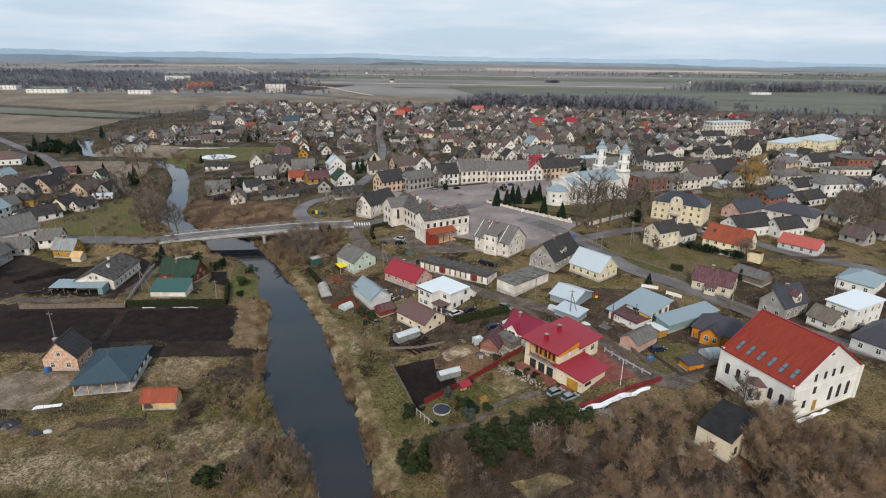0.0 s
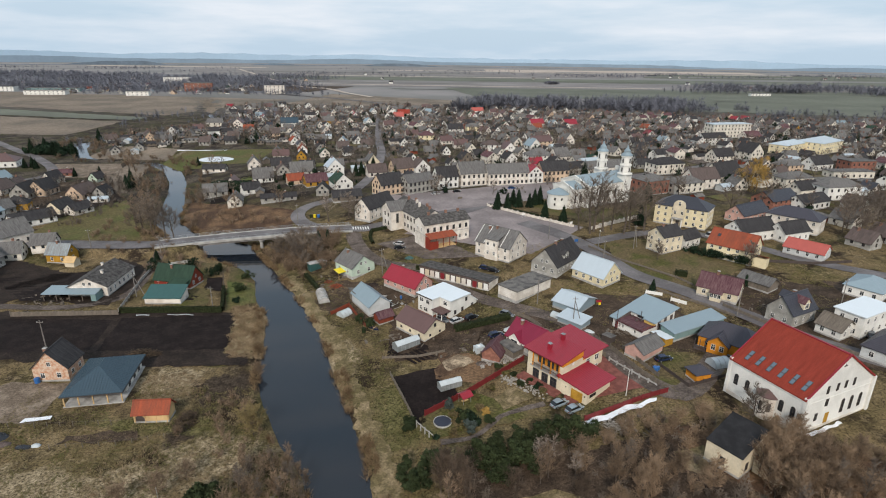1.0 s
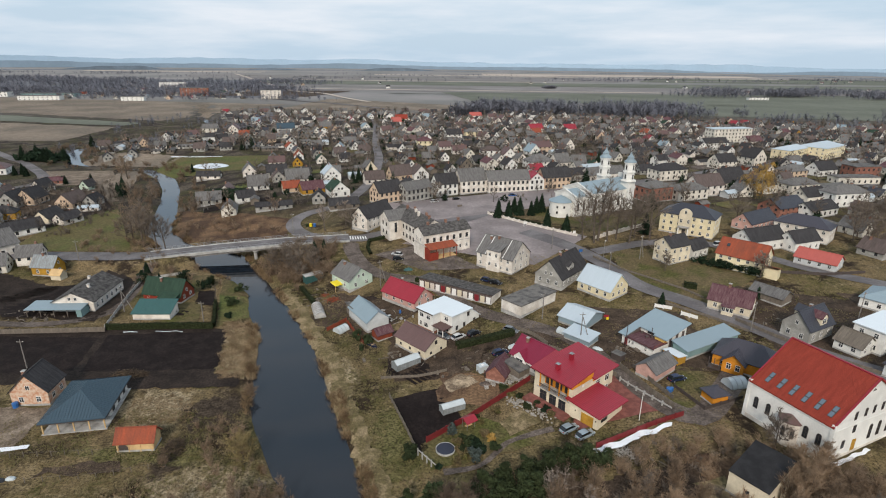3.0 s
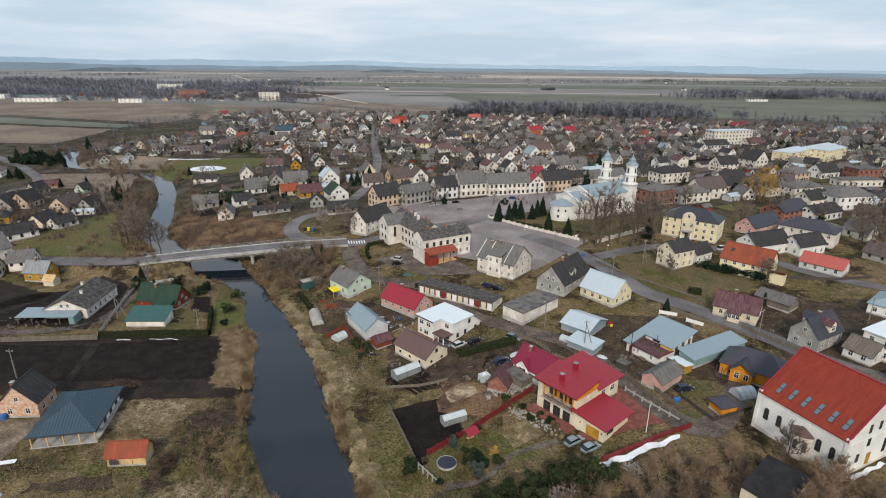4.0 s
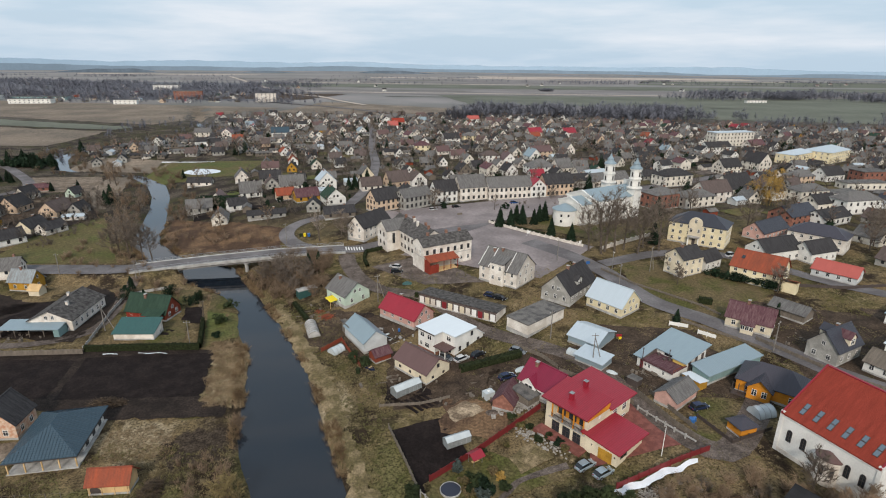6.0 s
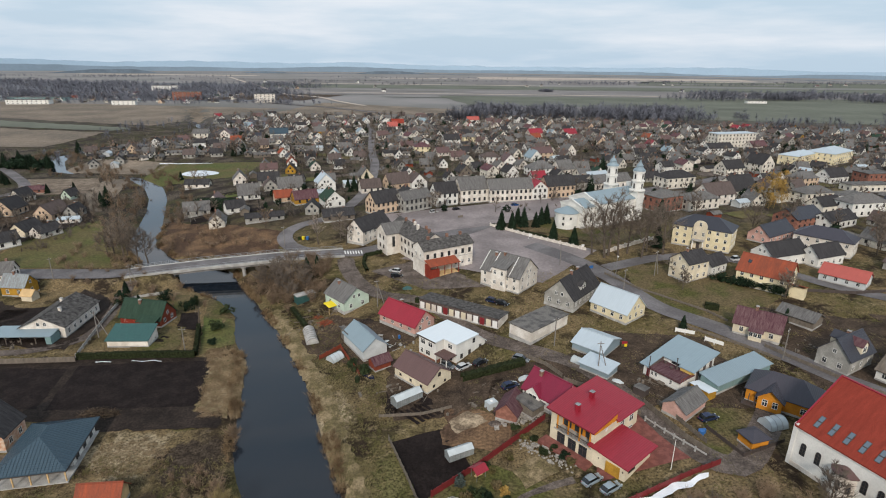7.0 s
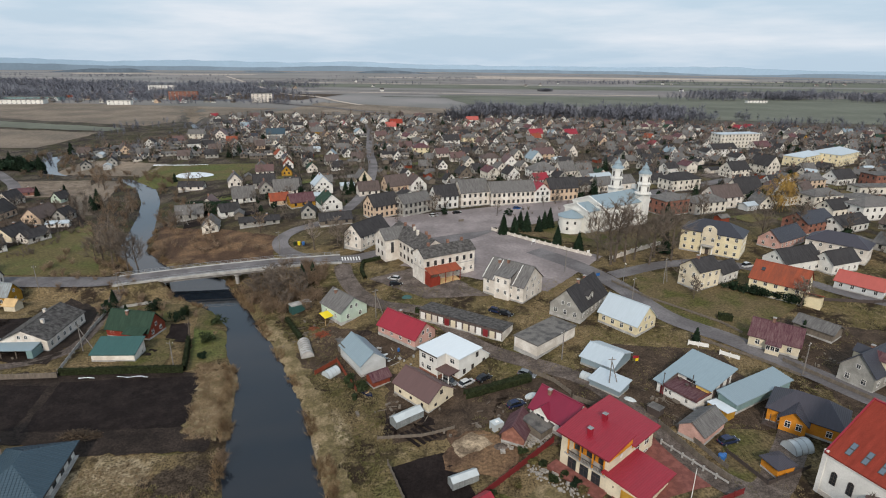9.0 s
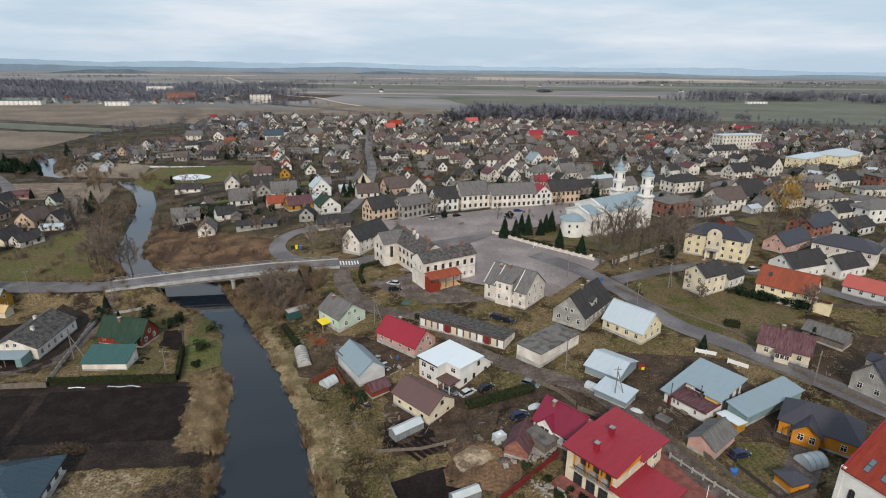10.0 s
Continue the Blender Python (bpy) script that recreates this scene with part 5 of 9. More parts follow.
# ---- the house with the blue-grey roof and terrace ----
def blue_house():
    e = thing("house", 47.6, 107.0, -55.6, label="white house under a broad blue-grey metal roof cut by a terrace", category="house")

    def slope(x, y):
        return 2.9 + 0.2 * y
    part("wall", boxes((0.3, 0.3, -1.5, 9.6, 13.5, 2.55)), WHITE, e)
    part("plinth", boxes((0.24, 0.24, -1.5, 9.66, 13.56, 0.3)), CONCRETE, e)
    part("upper_wall", prism([(0.3, 5.6), (9.6, 5.6), (9.6, 13.5), (0.3, 13.5)], lambda x, y: 2.552, lambda x, y: slope(x, y) - 0.1), WHITE, e)
    part("side_wall", prism([(0.3, 0.3), (1.8, 0.3), (1.8, 5.59), (0.3, 5.59)], lambda x, y: 2.552, lambda x, y: slope(x, y) - 0.1), BROWNTILE, e)
    part("yellow_wall", prism([(6.7, 4.6), (9.6, 4.6), (9.6, 5.59), (6.7, 5.59)], lambda x, y: 2.74, lambda x, y: slope(x, y) - 0.1), BUTTER, e)
    part("roof", prism([(-0.5, -0.4), (1.9, -0.4), (1.9, 5.0), (6.5, 5.0), (6.5, 4.2), (10.3, 4.2), (10.3, 14.3), (-0.5, 14.3)], lambda x, y: slope(x, y) - 0.08, lambda x, y: slope(x, y) + 0.12), BLUEGREY, e)
    t = part("terrace_floor", boxes((1.9, -0.15, 2.56, 9.9, 5.59, 2.72)), MAROONROOF, e)
    part("edge_board", boxes((1.9, -0.2, 2.35, 9.95, -0.151, 2.9)), MAROONROOF, t)
    part("railing", boxes((9.9, -0.1, 3.3, 9.96, 4.5, 3.38)), REDWOOD, t)
    for i in range(6):
        part("baluster", boxes((9.9, i * 0.85, 2.72, 9.96, i * 0.85 + 0.06, 3.3)), REDWOOD, t)
    for x, y in ((3.0, 4.6), (5.2, 3.6), (6.0, 4.4)):
        c = part("planter", lathe([(0.3, 2.72), (0.38, 3.2), (0.34, 3.22)], 10), BROWNTILE, t)
        c.matrix_basis = pose(x, y, 0)
    for x in (2.6, 3.6, 7.4):
        add_window(e, x, 0.3, 0.9, 180, 0.6, 1.0)
    part("door", boxes((1.2, 0.2, 0.1, 2.0, 0.3, 2.1)), MAROONTRIM, e)
    add_window(e, 4.9, 5.6, 2.9, 180, 2.0, 0.95, DARKTRIM)
    part("shutter", boxes((3.2, 5.5, 2.8, 3.5, 5.59, 3.85)), TRIM, e)
    for y in (6.4, 9.0, 11.6):
        part("cladding_panel", boxes((9.6, y, -0.2, 9.65, y + 1.1, 4.0)), BROWNTILE, e)
        add_window(e, 9.6, y + 1.75, 0.9, -90, 0.7, 1.5)
    for x, y, z in ((2.2, -0.6, 5.6), (6.1, 4.0, 5.4)):
        part("flue", lathe([(0.09, -0.2), (0.09, z), (0.14, z + 0.05), (0.14, z + 0.3)], 8), DARKTRIM, e).matrix_basis = pose(x, y, 0)
    PLACED.append((57, 107, 8))
    return e


blue_house()


# ---- the orange house ----
def orange_house():
    e = house(73.8, 95.0, 140, 13, 9, 3.0, 3.4, ORANGE, NAVY, "orange boarded house with a charcoal hipped roof", roof="hip", chimneys=(), storeys=1, gap=4, hip=0.42)
    b = part("bay", boxes((-0.5, 4.45, -1, 4.0, 5.9, 3.0)), ORANGE, e)
    g = part("bay_roof", roof_mesh(6.4, 4.7, 2.9, 2.0, "gable", 0.4), NAVY, b)
    g.matrix_basis = pose(1.75, 3.1, 0, 0, 0, 90)
    gg = part("bay_gable", extrude_x([(-2.25, 2.98), (2.25, 2.98), (0, 4.75)], -0.02, 0.02), ORANGE, b)
    gg.matrix_basis = pose(1.75, 5.88, 0, 0, 0, 90)
    for x in (0.7, 2.6):
        add_window(b, x, 5.9, 0.9, 0, 1.0, 1.5)
    v = part("veranda_floor", boxes((4.2, 4.5, -0.6, 6.9, 6.2, 0.15)), DARKTRIM, e)
    for x in (4.4, 5.6, 6.8):
        part("post", boxes((x - 0.08, 6.0, 0.15, x + 0.08, 6.16, 2.7)), DARKTRIM, v)
    part("railing", boxes((4.3, 6.04, 0.9, 6.9, 6.12, 1.0)), DARKTRIM, v)
    return e


orange_house()


# ---- the church ----
def church():
    ux, uy = 0.848, 0.53
    e = thing("church", 81.8, 237.6, 32, z=2.7, label="white baroque church with a blue-grey roof and two towers", category="church")
    h, rise = 10.2, 3.2

    def nave(x0, x1, hw, hh, rr, roofing):
        w = part("wall", boxes((x0, -hw, -1.5, x1, hw, hh)), WHITE, e)
        part("gable", extrude_x([(-hw, hh - 0.01), (hw, hh - 0.01), (0, hh + rr)], x0 + 0.01, x1 - 0.01), WHITE, w)
        s = rr / hw
        part("roof", extrude_x([(-hw - 0.5, hh - 0.5 * s), (0, hh + rr), (hw + 0.5, hh - 0.5 * s), (hw + 0.5, hh - 0.5 * s + 0.2), (0, hh + rr + 0.22), (-hw - 0.5, hh - 0.5 * s + 0.2)], x0 + 0.35, x1 - 0.35), roofing, w)
        for x in (x0, x1):
            for sg in (-1, 1):
                c = part("gable_coping", boxes((-0.4, -0.1, 0.0, 0.4, math.hypot(hw, rr) + 0.5, 0.4)), WHITE, w)
                c.matrix_basis = Matrix.Rotation(0 if sg < 0 else math.pi, 4, "Z") @ pose(x if sg < 0 else -x, -hw - 0.4, hh - 0.4 * s) @ Matrix.Rotation(math.atan2(rr, hw), 4, "X")
            part("cornice", boxes((x - 0.25, -hw - 0.3, hh - 0.7, x + 0.25, hw + 0.3, hh - 0.25)), WHITE, w)
        for y in (-hw, hw):
            part("cornice", boxes((x0, y - 0.3, hh - 0.75, x1, y + 0.3, hh - 0.3)), WHITE, w)
            part("plinth", boxes((x0 - 0.1, y - 0.12, -1.5, x1 + 0.1, y + 0.12, 0.8)), CONCRETE, w)
        return w
    n = nave(-22, 6.5, 8.6, h, rise, BLUEGREY)
    c = nave(-29, -21.5, 6.4, h - 1.2, 2.2, BLUEGREY)
    for sg, f in ((1, 0), (-1, 180)):
        for x in (-18.5, -13.5, -8.5, -3.5, 1.5):
            arched_window(n, pose(x, sg * 8.6, 2.6, 0, 0, f), 1.4, 4.6)
        for x in (-21, -16, -11, -6, -1, 4):
            part("pilaster", boxes((x - 0.35, sg * 8.6 - 0.14, -0.5, x + 0.35, sg * 8.6 + 0.14, h - 0.76)), WHITE, n)
        for x in (-27, -23.5):
            arched_window(c, pose(x, sg * 6.4, 2.4, 0, 0, f), 1.1, 3.8)
    a = part("apse", lathe([(5.0, -1.5), (5.0, 6.0), (5.25, 6.05), (5.25, 6.5), (5.1, 6.52)], 28), WHITE, e)
    a.matrix_basis = pose(-31.5, 0, 0)
    part("apse_roof", lathe([(5.45, 6.5), (5.45, 6.65), (0.1, 9.0)], 28), BLUEGREY, a)
    for ang, z in ((150, 1.5), (150, 4.0), (210, 1.5), (210, 4.0), (245, 4.0), (115, 4.0)):
        o = add_window(a, 0, 0, 0, 0, 0.8, 1.1, DARKTRIM)
        o.matrix_basis = Matrix.Rotation(radians(ang - 90), 4, "Z") @ pose(0, 4.99, z)
    for y in (-7.4, 7.4):
        t = part("tower", boxes((0.9, y - 2.3, -1.5, 5.5, y + 2.3, 13.2)), WHITE, e)
        cx = 3.2

        def stage(prof, m=WHITE, nm="tower_stage", k=8):
            o = part(nm, lathe(prof, k), m, t)
            o.matrix_basis = pose(cx, y, 0, 0, 0, 22.5 if k == 8 else 0)
            return o
        stage([(3.5, 13.2), (3.6, 13.25), (3.6, 13.7), (2.5, 13.75), (2.5, 17.2), (2.9, 17.3), (2.9, 17.8), (2.35, 17.85), (2.35, 21.4), (2.75, 21.5), (2.75, 22.0)])
        stage([(2.8, 22.0), (2.6, 22.5), (1.7, 23.2), (1.3, 24.0), (1.55, 24.1), (1.55, 24.3), (1.0, 24.9), (0.5, 25.6), (0.28, 26.6), (0.1, 26.7)], BLUEGREY, "dome", 16)
        stage([(0.06, 26.6), (0.06, 28.6)], METAL, "finial", 6)
        x = part("cross", boxes((cx - 0.06, y - 0.5, 27.7, cx + 0.06, y + 0.5, 27.86)), METAL, t)
        for zz, hh in ((14.4, 2.2), (18.6, 2.2)):
            for k in range(4):
                r0 = 2.5 * math.cos(math.pi / 8) if zz < 17 else 2.35 * math.cos(math.pi / 8)
                arched_window(t, pose(cx, y, zz) @ Matrix.Rotation(math.pi / 2 * k, 4, "Z") @ pose(0, r0, 0), 0.8, hh)
    part("statue_niche", boxes((6.1, -1.2, 12.6, 6.8, 1.2, 15.6)), WHITE, n)
    return e


church()


# ---- the old white building with the orange porch ----
def white_block():
    e = thing("building", 1.7, 177.4, 30, label="old whitewashed building of several wings with mossy dark roofs", category="building")
    L, W, h, rise = 19.7, 8.0, 8.4, 2.3
    a = part("wing", boxes((-L / 2, -W / 2, -1.5, L / 2, W / 2, h)), OFFWHITE, e)
    part("wing_roof", roof_mesh(L, W, h, rise, "gable", 0.4), MOSSROOF, a)
    part("wing_gable", extrude_x([(-W / 2, h - 0.01), (W / 2, h - 0.01), (0, h + rise)], -L / 2 + 0.01, L / 2 - 0.01), OFFWHITE, a)
    part("string_course", boxes((-L / 2 - 0.06, -W / 2 - 0.06, 4.3, L / 2 + 0.06, W / 2 + 0.06, 4.5)), CONCRETE, a)
    for i in range(7):
        for sg, f in ((-1, 180), (1, 0)):
            add_window(a, -8.4 + i * 2.8, sg * W / 2, 5.2, f, 1.05, 1.7, DARKTRIM)
            if i > 3:
                add_window(a, -8.4 + i * 2.8, sg * W / 2, 1.4, f, 0.9, 1.4)
    for y in (-1.6, 1.6):
        add_window(a, -L / 2, y, 5.4, 90, 0.8, 1.5)
        add_window(a, L / 2, y, 5.4, -90, 0.8, 1.5)
    # orange timber porch
    p = part("porch_roof", extrude_x([(-8.1, 3.7), (-3.9, 4.9), (-3.9, 5.08), (-8.1, 3.88)], -9.7, 2.2), TILE, e)
    part("porch_wall", boxes((-9.5, -7.6, -1.0, -9.3, -4.01, 4.0)), REDORANGE, p)
    part("porch_wall", boxes((-9.3, -7.6, -1.0, -5.8, -7.4, 2.6)), REDORANGE, p)
    part("porch_floor", boxes((-9.3, -7.5, -1.0, 2.0, -4.0, 0.2)), WOOD, p)
    for k in range(5):
        part("post", boxes((-9.4 + k * 2.8, -7.55, -0.6, -9.2 + k * 2.8, -7.35, 3.8)), REDORANGE, p)
    # main range behind, with a projecting gable
    m = part("range", boxes((-13, -5.2, -1.5, 14, 5.2, 7.6)), OFFWHITE, e)
    m.matrix_basis = pose(-1.3, 17, 0, 0, 0, 90)
    part("range_roof", roof_mesh(27, 10.4, 7.6, 3.4, "gable", 0.4), MOSSROOF, m).matrix_basis = pose(0.5, 0, 0)
    part("range_gable", extrude_x([(-5.2, 7.59), (5.2, 7.59), (0, 11)], -12.99, 13.99), OFFWHITE, m)
    for i in range(9):
        for z in (1.2, 4.6):
            add_window(m, -12 + i * 2.9, 5.2, z, 0, 1.15, 1.6, DARKTRIM)
            add_window(m, -12 + i * 2.9, -5.2, z, 180, 1.15, 1.6)
    g = part("cross_wing", boxes((4.6, 5.0, -1.5, 13.4, 10.4, 7.6)), OFFWHITE, m)
    q = part("cross_roof", roof_mesh(11, 8.8, 7.6, 3.0, "gable", 0.35), ASBESTOS, g)
    q.matrix_basis = pose(9, 5.0, 0, 0, 0, 90)
    part("cross_gable", extrude_x([(-4.4, 7.59), (4.4, 7.59), (0, 10.5)], -0.03, 0.03), OFFWHITE, g).matrix_basis = pose(9, 10.37, 0, 0, 0, 90)
    for x in (7.4, 10.6):
        for z in (1.2, 4.7):
            add_window(g, x, 10.4, z, 0, 1.0, 1.6, DARKTRIM)
    add_window(g, 4.6, 7.6, 2.4, 90, 1.1, 4.0, DARKTRIM)
    for x, y in ((-10, 0.4), (-6, -0.6), (-3, 1.2), (1, 0.3), (4, -0.8), (8, 0.5)):
        part("chimney", boxes((x - 0.45, y - 0.4, 9.6, x + 0.45, y + 0.4, 12.1)), (CHIMNEY, OFFWHITE)[int(x) % 2], m)
    for x in (-6, 1.5, 7):
        part("chimney", boxes((x - 0.4, -0.3, h + 1.6, x + 0.4, 0.5, h + 3.5)), CHIMNEY, a)
    return e


white_block()


# ---- the bridge ----
def bridge():
    a, b = Vector((-114, 174.5, 0)), Vector((-36, 193, 0))
    d = b - a
    n, yaw = d.length, math.degrees(math.atan2(d.y, d.x))
    e = thing("bridge", a.x, a.y, yaw, z=0.0, label="grey concrete road bridge on round piers with steel railings", category="bridge")

    def lift(u):
        return float(np.interp(u, [0, 15, 30, 55, 80], [-2.6, -1.7, -0.9, 0.0, -0.2]))

    def strip(name, y0, y1, dz0, dz1, m, parent):
        bm = bmesh.new()
        rows = []
        for i in range(25):
            u = 5 + (n - 5) * i / 24
            rows.append([bm.verts.new((u, y, lift(u) + z)) for y, z in ((y0, dz0), (y1, dz0), (y1, dz1), (y0, dz1))])
        for p, q in zip(rows[:-1], rows[1:]):
            for k in range(4):
                bm.faces.new((p[k], q[k], q[(k + 1) % 4], p[(k + 1) % 4]))
        bm.faces.new(rows[0])
        bm.faces.new(rows[-1][::-1])
        bmesh.ops.recalc_face_normals(bm, faces=bm.faces)
        return part(name, bm, m, parent)
    deck = strip("deck", -4.6, 4.6, -0.75, 0.0, CONCRETE, e)
    strip("carriageway", -3.5, 3.5, 0.002, 0.09, ASPHALT, e)
    strip("kerb", -4.6, -3.55, 0.002, 0.22, CONCRETE, e)
    strip("kerb", 3.55, 4.6, 0.002, 0.22, CONCRETE, e)
    strip("girder", -4.2, -3.2, -1.5, -0.752, DARKCONC, e)
    strip("girder", 3.2, 4.2, -1.5, -0.752, DARKCONC, e)
    for y in (-4.45, 4.45):
        r = strip("handrail", y - 0.05, y + 0.05, 1.12, 1.22, METAL, e)
        strip("midrail", y - 0.035, y + 0.035, 0.62, 0.70, METAL, r)
        for i in range(33):
            u = 5 + (n - 5) * (i + 0.5) / 33
            part("post", boxes((u - 0.05, y - 0.05, lift(u) + 0.222, u + 0.05, y + 0.05, lift(u) + 1.12)), METAL, r)
    for u in (20, 44):
        for y in (-3.4, 3.4):
            p = part("pier", lathe([(0.65, -9), (0.65, lift(u) - 2.2), (1.1, lift(u) - 1.9), (1.1, lift(u) - 1.505)], 14), CONCRETE, e)
            p.matrix_basis = pose(u, y, 0)
    return e


bridge()


# ---- the manor's middle gable ----
def manor_extras():
    m = [o for o in bpy.data.objects if o.get("label", "").startswith("long pale yellow manor")][0]
    c = part("centre_gable", extrude_x([(-2.4, -0.5), (2.4, -0.5), (2.4, 8.6)] + [(2.4 * math.cos(math.pi * i / 10), 8.6 + 2.2 * math.sin(math.pi * i / 10)) for i in range(1, 10)] + [(-2.4, 8.6)], 0, 0.5), CREAM, m)
    c.matrix_basis = pose(0.5, 6.05, 0, 0, 0, 90)
    for x, z in ((-0.9, 4.9), (1.9, 4.9), (0.5, 8.6)):
        add_window(c, 0, 0, 0, 0, 0.9, 1.5).matrix_basis = pose(0.5, x - 0.5, z, 0, 0, -90)
    d = part("portico", boxes((-1.6, 6.5, 3.2, 2.6, 8.4, 3.6)), CONCRETE, m)
    for x in (-1.4, 2.2):
        part("column", lathe([(0.22, -0.6), (0.18, 3.2)], 10), TRIM, d).matrix_basis = pose(x, 8.1, 0)
    part("door", boxes((-0.1, 6.5, 0, 1.1, 6.6, 2.4)), DARKTRIM, d)
    return m


manor_extras()

# ---- houses of the middle distance ----
TONES = {"white_render": "white", "worn_white_plaster": "off-white", "cream_plaster": "cream", "ivory_plaster": "ivory", "mint_boards": "mint", "pale_yellow_plaster": "pale yellow", "peach_plaster": "peach", "grey_plaster": "grey",
         "red_brick": "red brick", "ochre_boards": "ochre", "weathered_boards": "timber", "orange_painted_boards": "orange", "yellow_tarpaulin": "bright yellow"}


def town_house(x, y, yaw, L, W, h, rise, wall, rf, kind):
    # windows on the walls that look south and towards the river
    sides = "".join(c for c, a in zip("SENW", (-90, 0, 90, 180)) if math.cos(radians(yaw + a)) * (-1 if x > 0 else 1) * min(1, abs(x) / 120) - math.sin(radians(yaw + a)) > 0.25)
    house(x, y, yaw, L, W, h, rise, wall, rf, TONES[wall.name] + " house with a " + rf.name.replace("_", " "), roof=kind, sides=sides, gap=3.4, pane=False, frame_mat=DARKTRIM, win=(1.1, 1.5),
          chimneys=((0.2, 0.06),) if rise > 1 else (), group="houses of the town")


town_house(-120, 261, 20, 12, 8, 3, 3.5, GREYWALL, ASBESTOS, "gable")
town_house(-100, 258, 35, 9, 7, 2.8, 3, WHITE, DARKROOF, "gable")
town_house(-101, 283, 20, 11, 8, 3, 5, WHITE, ASBESTOS, "gable")
town_house(-80, 273, 25, 9, 7, 2.8, 3, PEACH, TILE, "gable")
town_house(-68, 269, 30, 12, 8, 2.8, 3.5, OCHRE, MAROONROOF, "gable")
town_house(-63, 297, 110, 11, 10, 4.5, 5, WHITE, SILVER, "gable")
town_house(-53, 263, 115, 12, 10, 3.5, 4.5, WHITE, GREENROOF, "gable")
town_house(-119, 322, 110, 10, 8, 3.2, 4.5, OFFWHITE, ASBESTOS, "gable")
town_house(-100, 316, 20, 12, 8, 3, 4, GREYWALL, DARKROOF, "gable")
town_house(-82, 295, 20, 13, 8, 3, 5, OFFWHITE, ASBESTOS, "gable")
town_house(-144, 321, 5, 14, 6, 2.5, 2.5, OFFWHITE, DARKROOF, "gable")
town_house(-43, 316, 110, 10, 8, 3.5, 5, CREAM, ASBESTOS, "gable")
town_house(-37, 289, 20, 11, 8, 3, 4, OFFWHITE, BROWNTILE, "gable")
town_house(-46, 239, 20, 14, 8, 2.4, 2.5, OLDWOOD, DARKROOF, "gable")
town_house(-80, 240, 20, 17, 6, 2.2, 1.5, GREYWALL, DARKROOF, "gable")
for x, y, yaw, L, W, h, rise, wall, rf, kind in (
        (-294, 336, 20, 24, 14, 4.0, 4.5, WHITE, BROWNROOF, "hip"), (-218, 256, 95, 12, 9.5, 3.2, 4.6, GREYWALL, DARKROOF, "gable"), (-213, 262, 92, 12, 9.5, 3.4, 4.8, PEACH, DARKROOF, "gable"),
        (-225.5, 288, 88, 10, 7, 3.0, 4.2, IVORY, DARKROOF, "gable"), (-232, 308, 20, 9, 5, 2.4, 1.8, REDBRICK, MAROONROOF, "gable"), (-189, 257, 86, 13, 9.5, 3.0, 4.4, PEACH, BROWNTILE, "gable"),
        (-180, 260, 92, 9, 6, 2.8, 3.0, GREYWALL, DARKROOF, "gable"), (-204, 295, 80, 7, 6, 2.4, 3.2, MINT, DARKROOF, "gable"), (-175, 248, 15, 9, 4, 2.0, 0.8, OFFWHITE, SILVER, "gable"),
        (-182, 229, 86, 11, 7.5, 2.6, 3.4, CREAM, DARKROOF, "gable"), (-172, 227, 70, 10, 7, 2.6, 2.6, OFFWHITE, DARKROOF, "gable"), (-204, 231, 20, 10, 7, 3.4, 3.2, OCHRE, DARKROOF, "hip"),
        (-181, 208, 55, 17, 8, 3.0, 3.0, WHITE, DARKROOF, "gable"), (-199, 205, 88, 12, 8.5, 5.6, 3.4, WHITE, BLUEGREY, "gable"), (-206, 221, 70, 11, 8, 3.4, 3.4, GREYWALL, ASBESTOS, "gable"),
        (-168, 176, 60, 15, 11, 4.4, 4.8, OFFWHITE, ASBESTOS, "gable"), (-255, 286, 88, 10, 8, 3.2, 3.6, OFFWHITE, BLUEGREY, "gable"), (-236, 262, 90, 11, 9, 3.2, 4.2, OFFWHITE, BROWNTILE, "gable"),
        (-240, 236, 90, 11, 8, 3.0, 4.0, GREYWALL, DARKROOF, "gable"), (-226, 222, 85, 11, 8, 3.2, 4.0, OFFWHITE, DARKROOF, "gable")):
    town_house(x, y, yaw, L, W, h, rise, wall, rf, kind)
town_house(259, 480, 15, 40, 12, 12, 0.4, IVORY, SILVER, "flat")
town_house(221, 428, 15, 22, 10, 6, 3.5, WHITE, DARKROOF, "gable")
town_house(272, 464, 20, 16, 10, 3.5, 4, OFFWHITE, MAROONROOF, "gable")
town_house(214, 356, 110, 14, 11, 6, 6, IVORY, DARKROOF, "gable")
town_house(187, 342, 20, 15, 10, 5, 4.5, IVORY, DARKROOF, "gable")
town_house(160, 282, 28, 20, 11, 4, 6.5, IVORY, DARKROOF, "gable")
town_house(139, 263, 20, 17, 10, 5.5, 5, OFFWHITE, BROWNTILE, "gable")
town_house(126, 254, 20, 19, 10, 5, 3, IVORY, ASBESTOS, "hip")
town_house(190, 266, 15, 18, 10, 6, 3, IVORY, ASBESTOS, "hip")
town_house(185, 248, 20, 14, 9, 4, 3.5, IVORY, DARKROOF, "gable")
town_house(172, 223, 25, 19, 9, 3.5, 3, WHITE, DARKROOF, "gable")
town_house(157, 224, 25, 18, 11, 4.5, 3.5, REDBRICK, SLATE, "gable")
town_house(199, 244, 12, 20, 10, 6.5, 3.5, WHITE, ASBESTOS, "hip")
town_house(211, 273, 10, 24, 9, 3.5, 0.4, WHITE, FELT, "flat")
town_house(244, 299, 5, 26, 9, 4, 0.4, IVORY, FELT, "flat")
town_house(214, 311, 20, 15, 10, 5, 3.5, PEACH, ASBESTOS, "hip")
town_house(241, 324, 20, 16, 10, 4, 4.5, WHITE, DARKROOF, "gable")
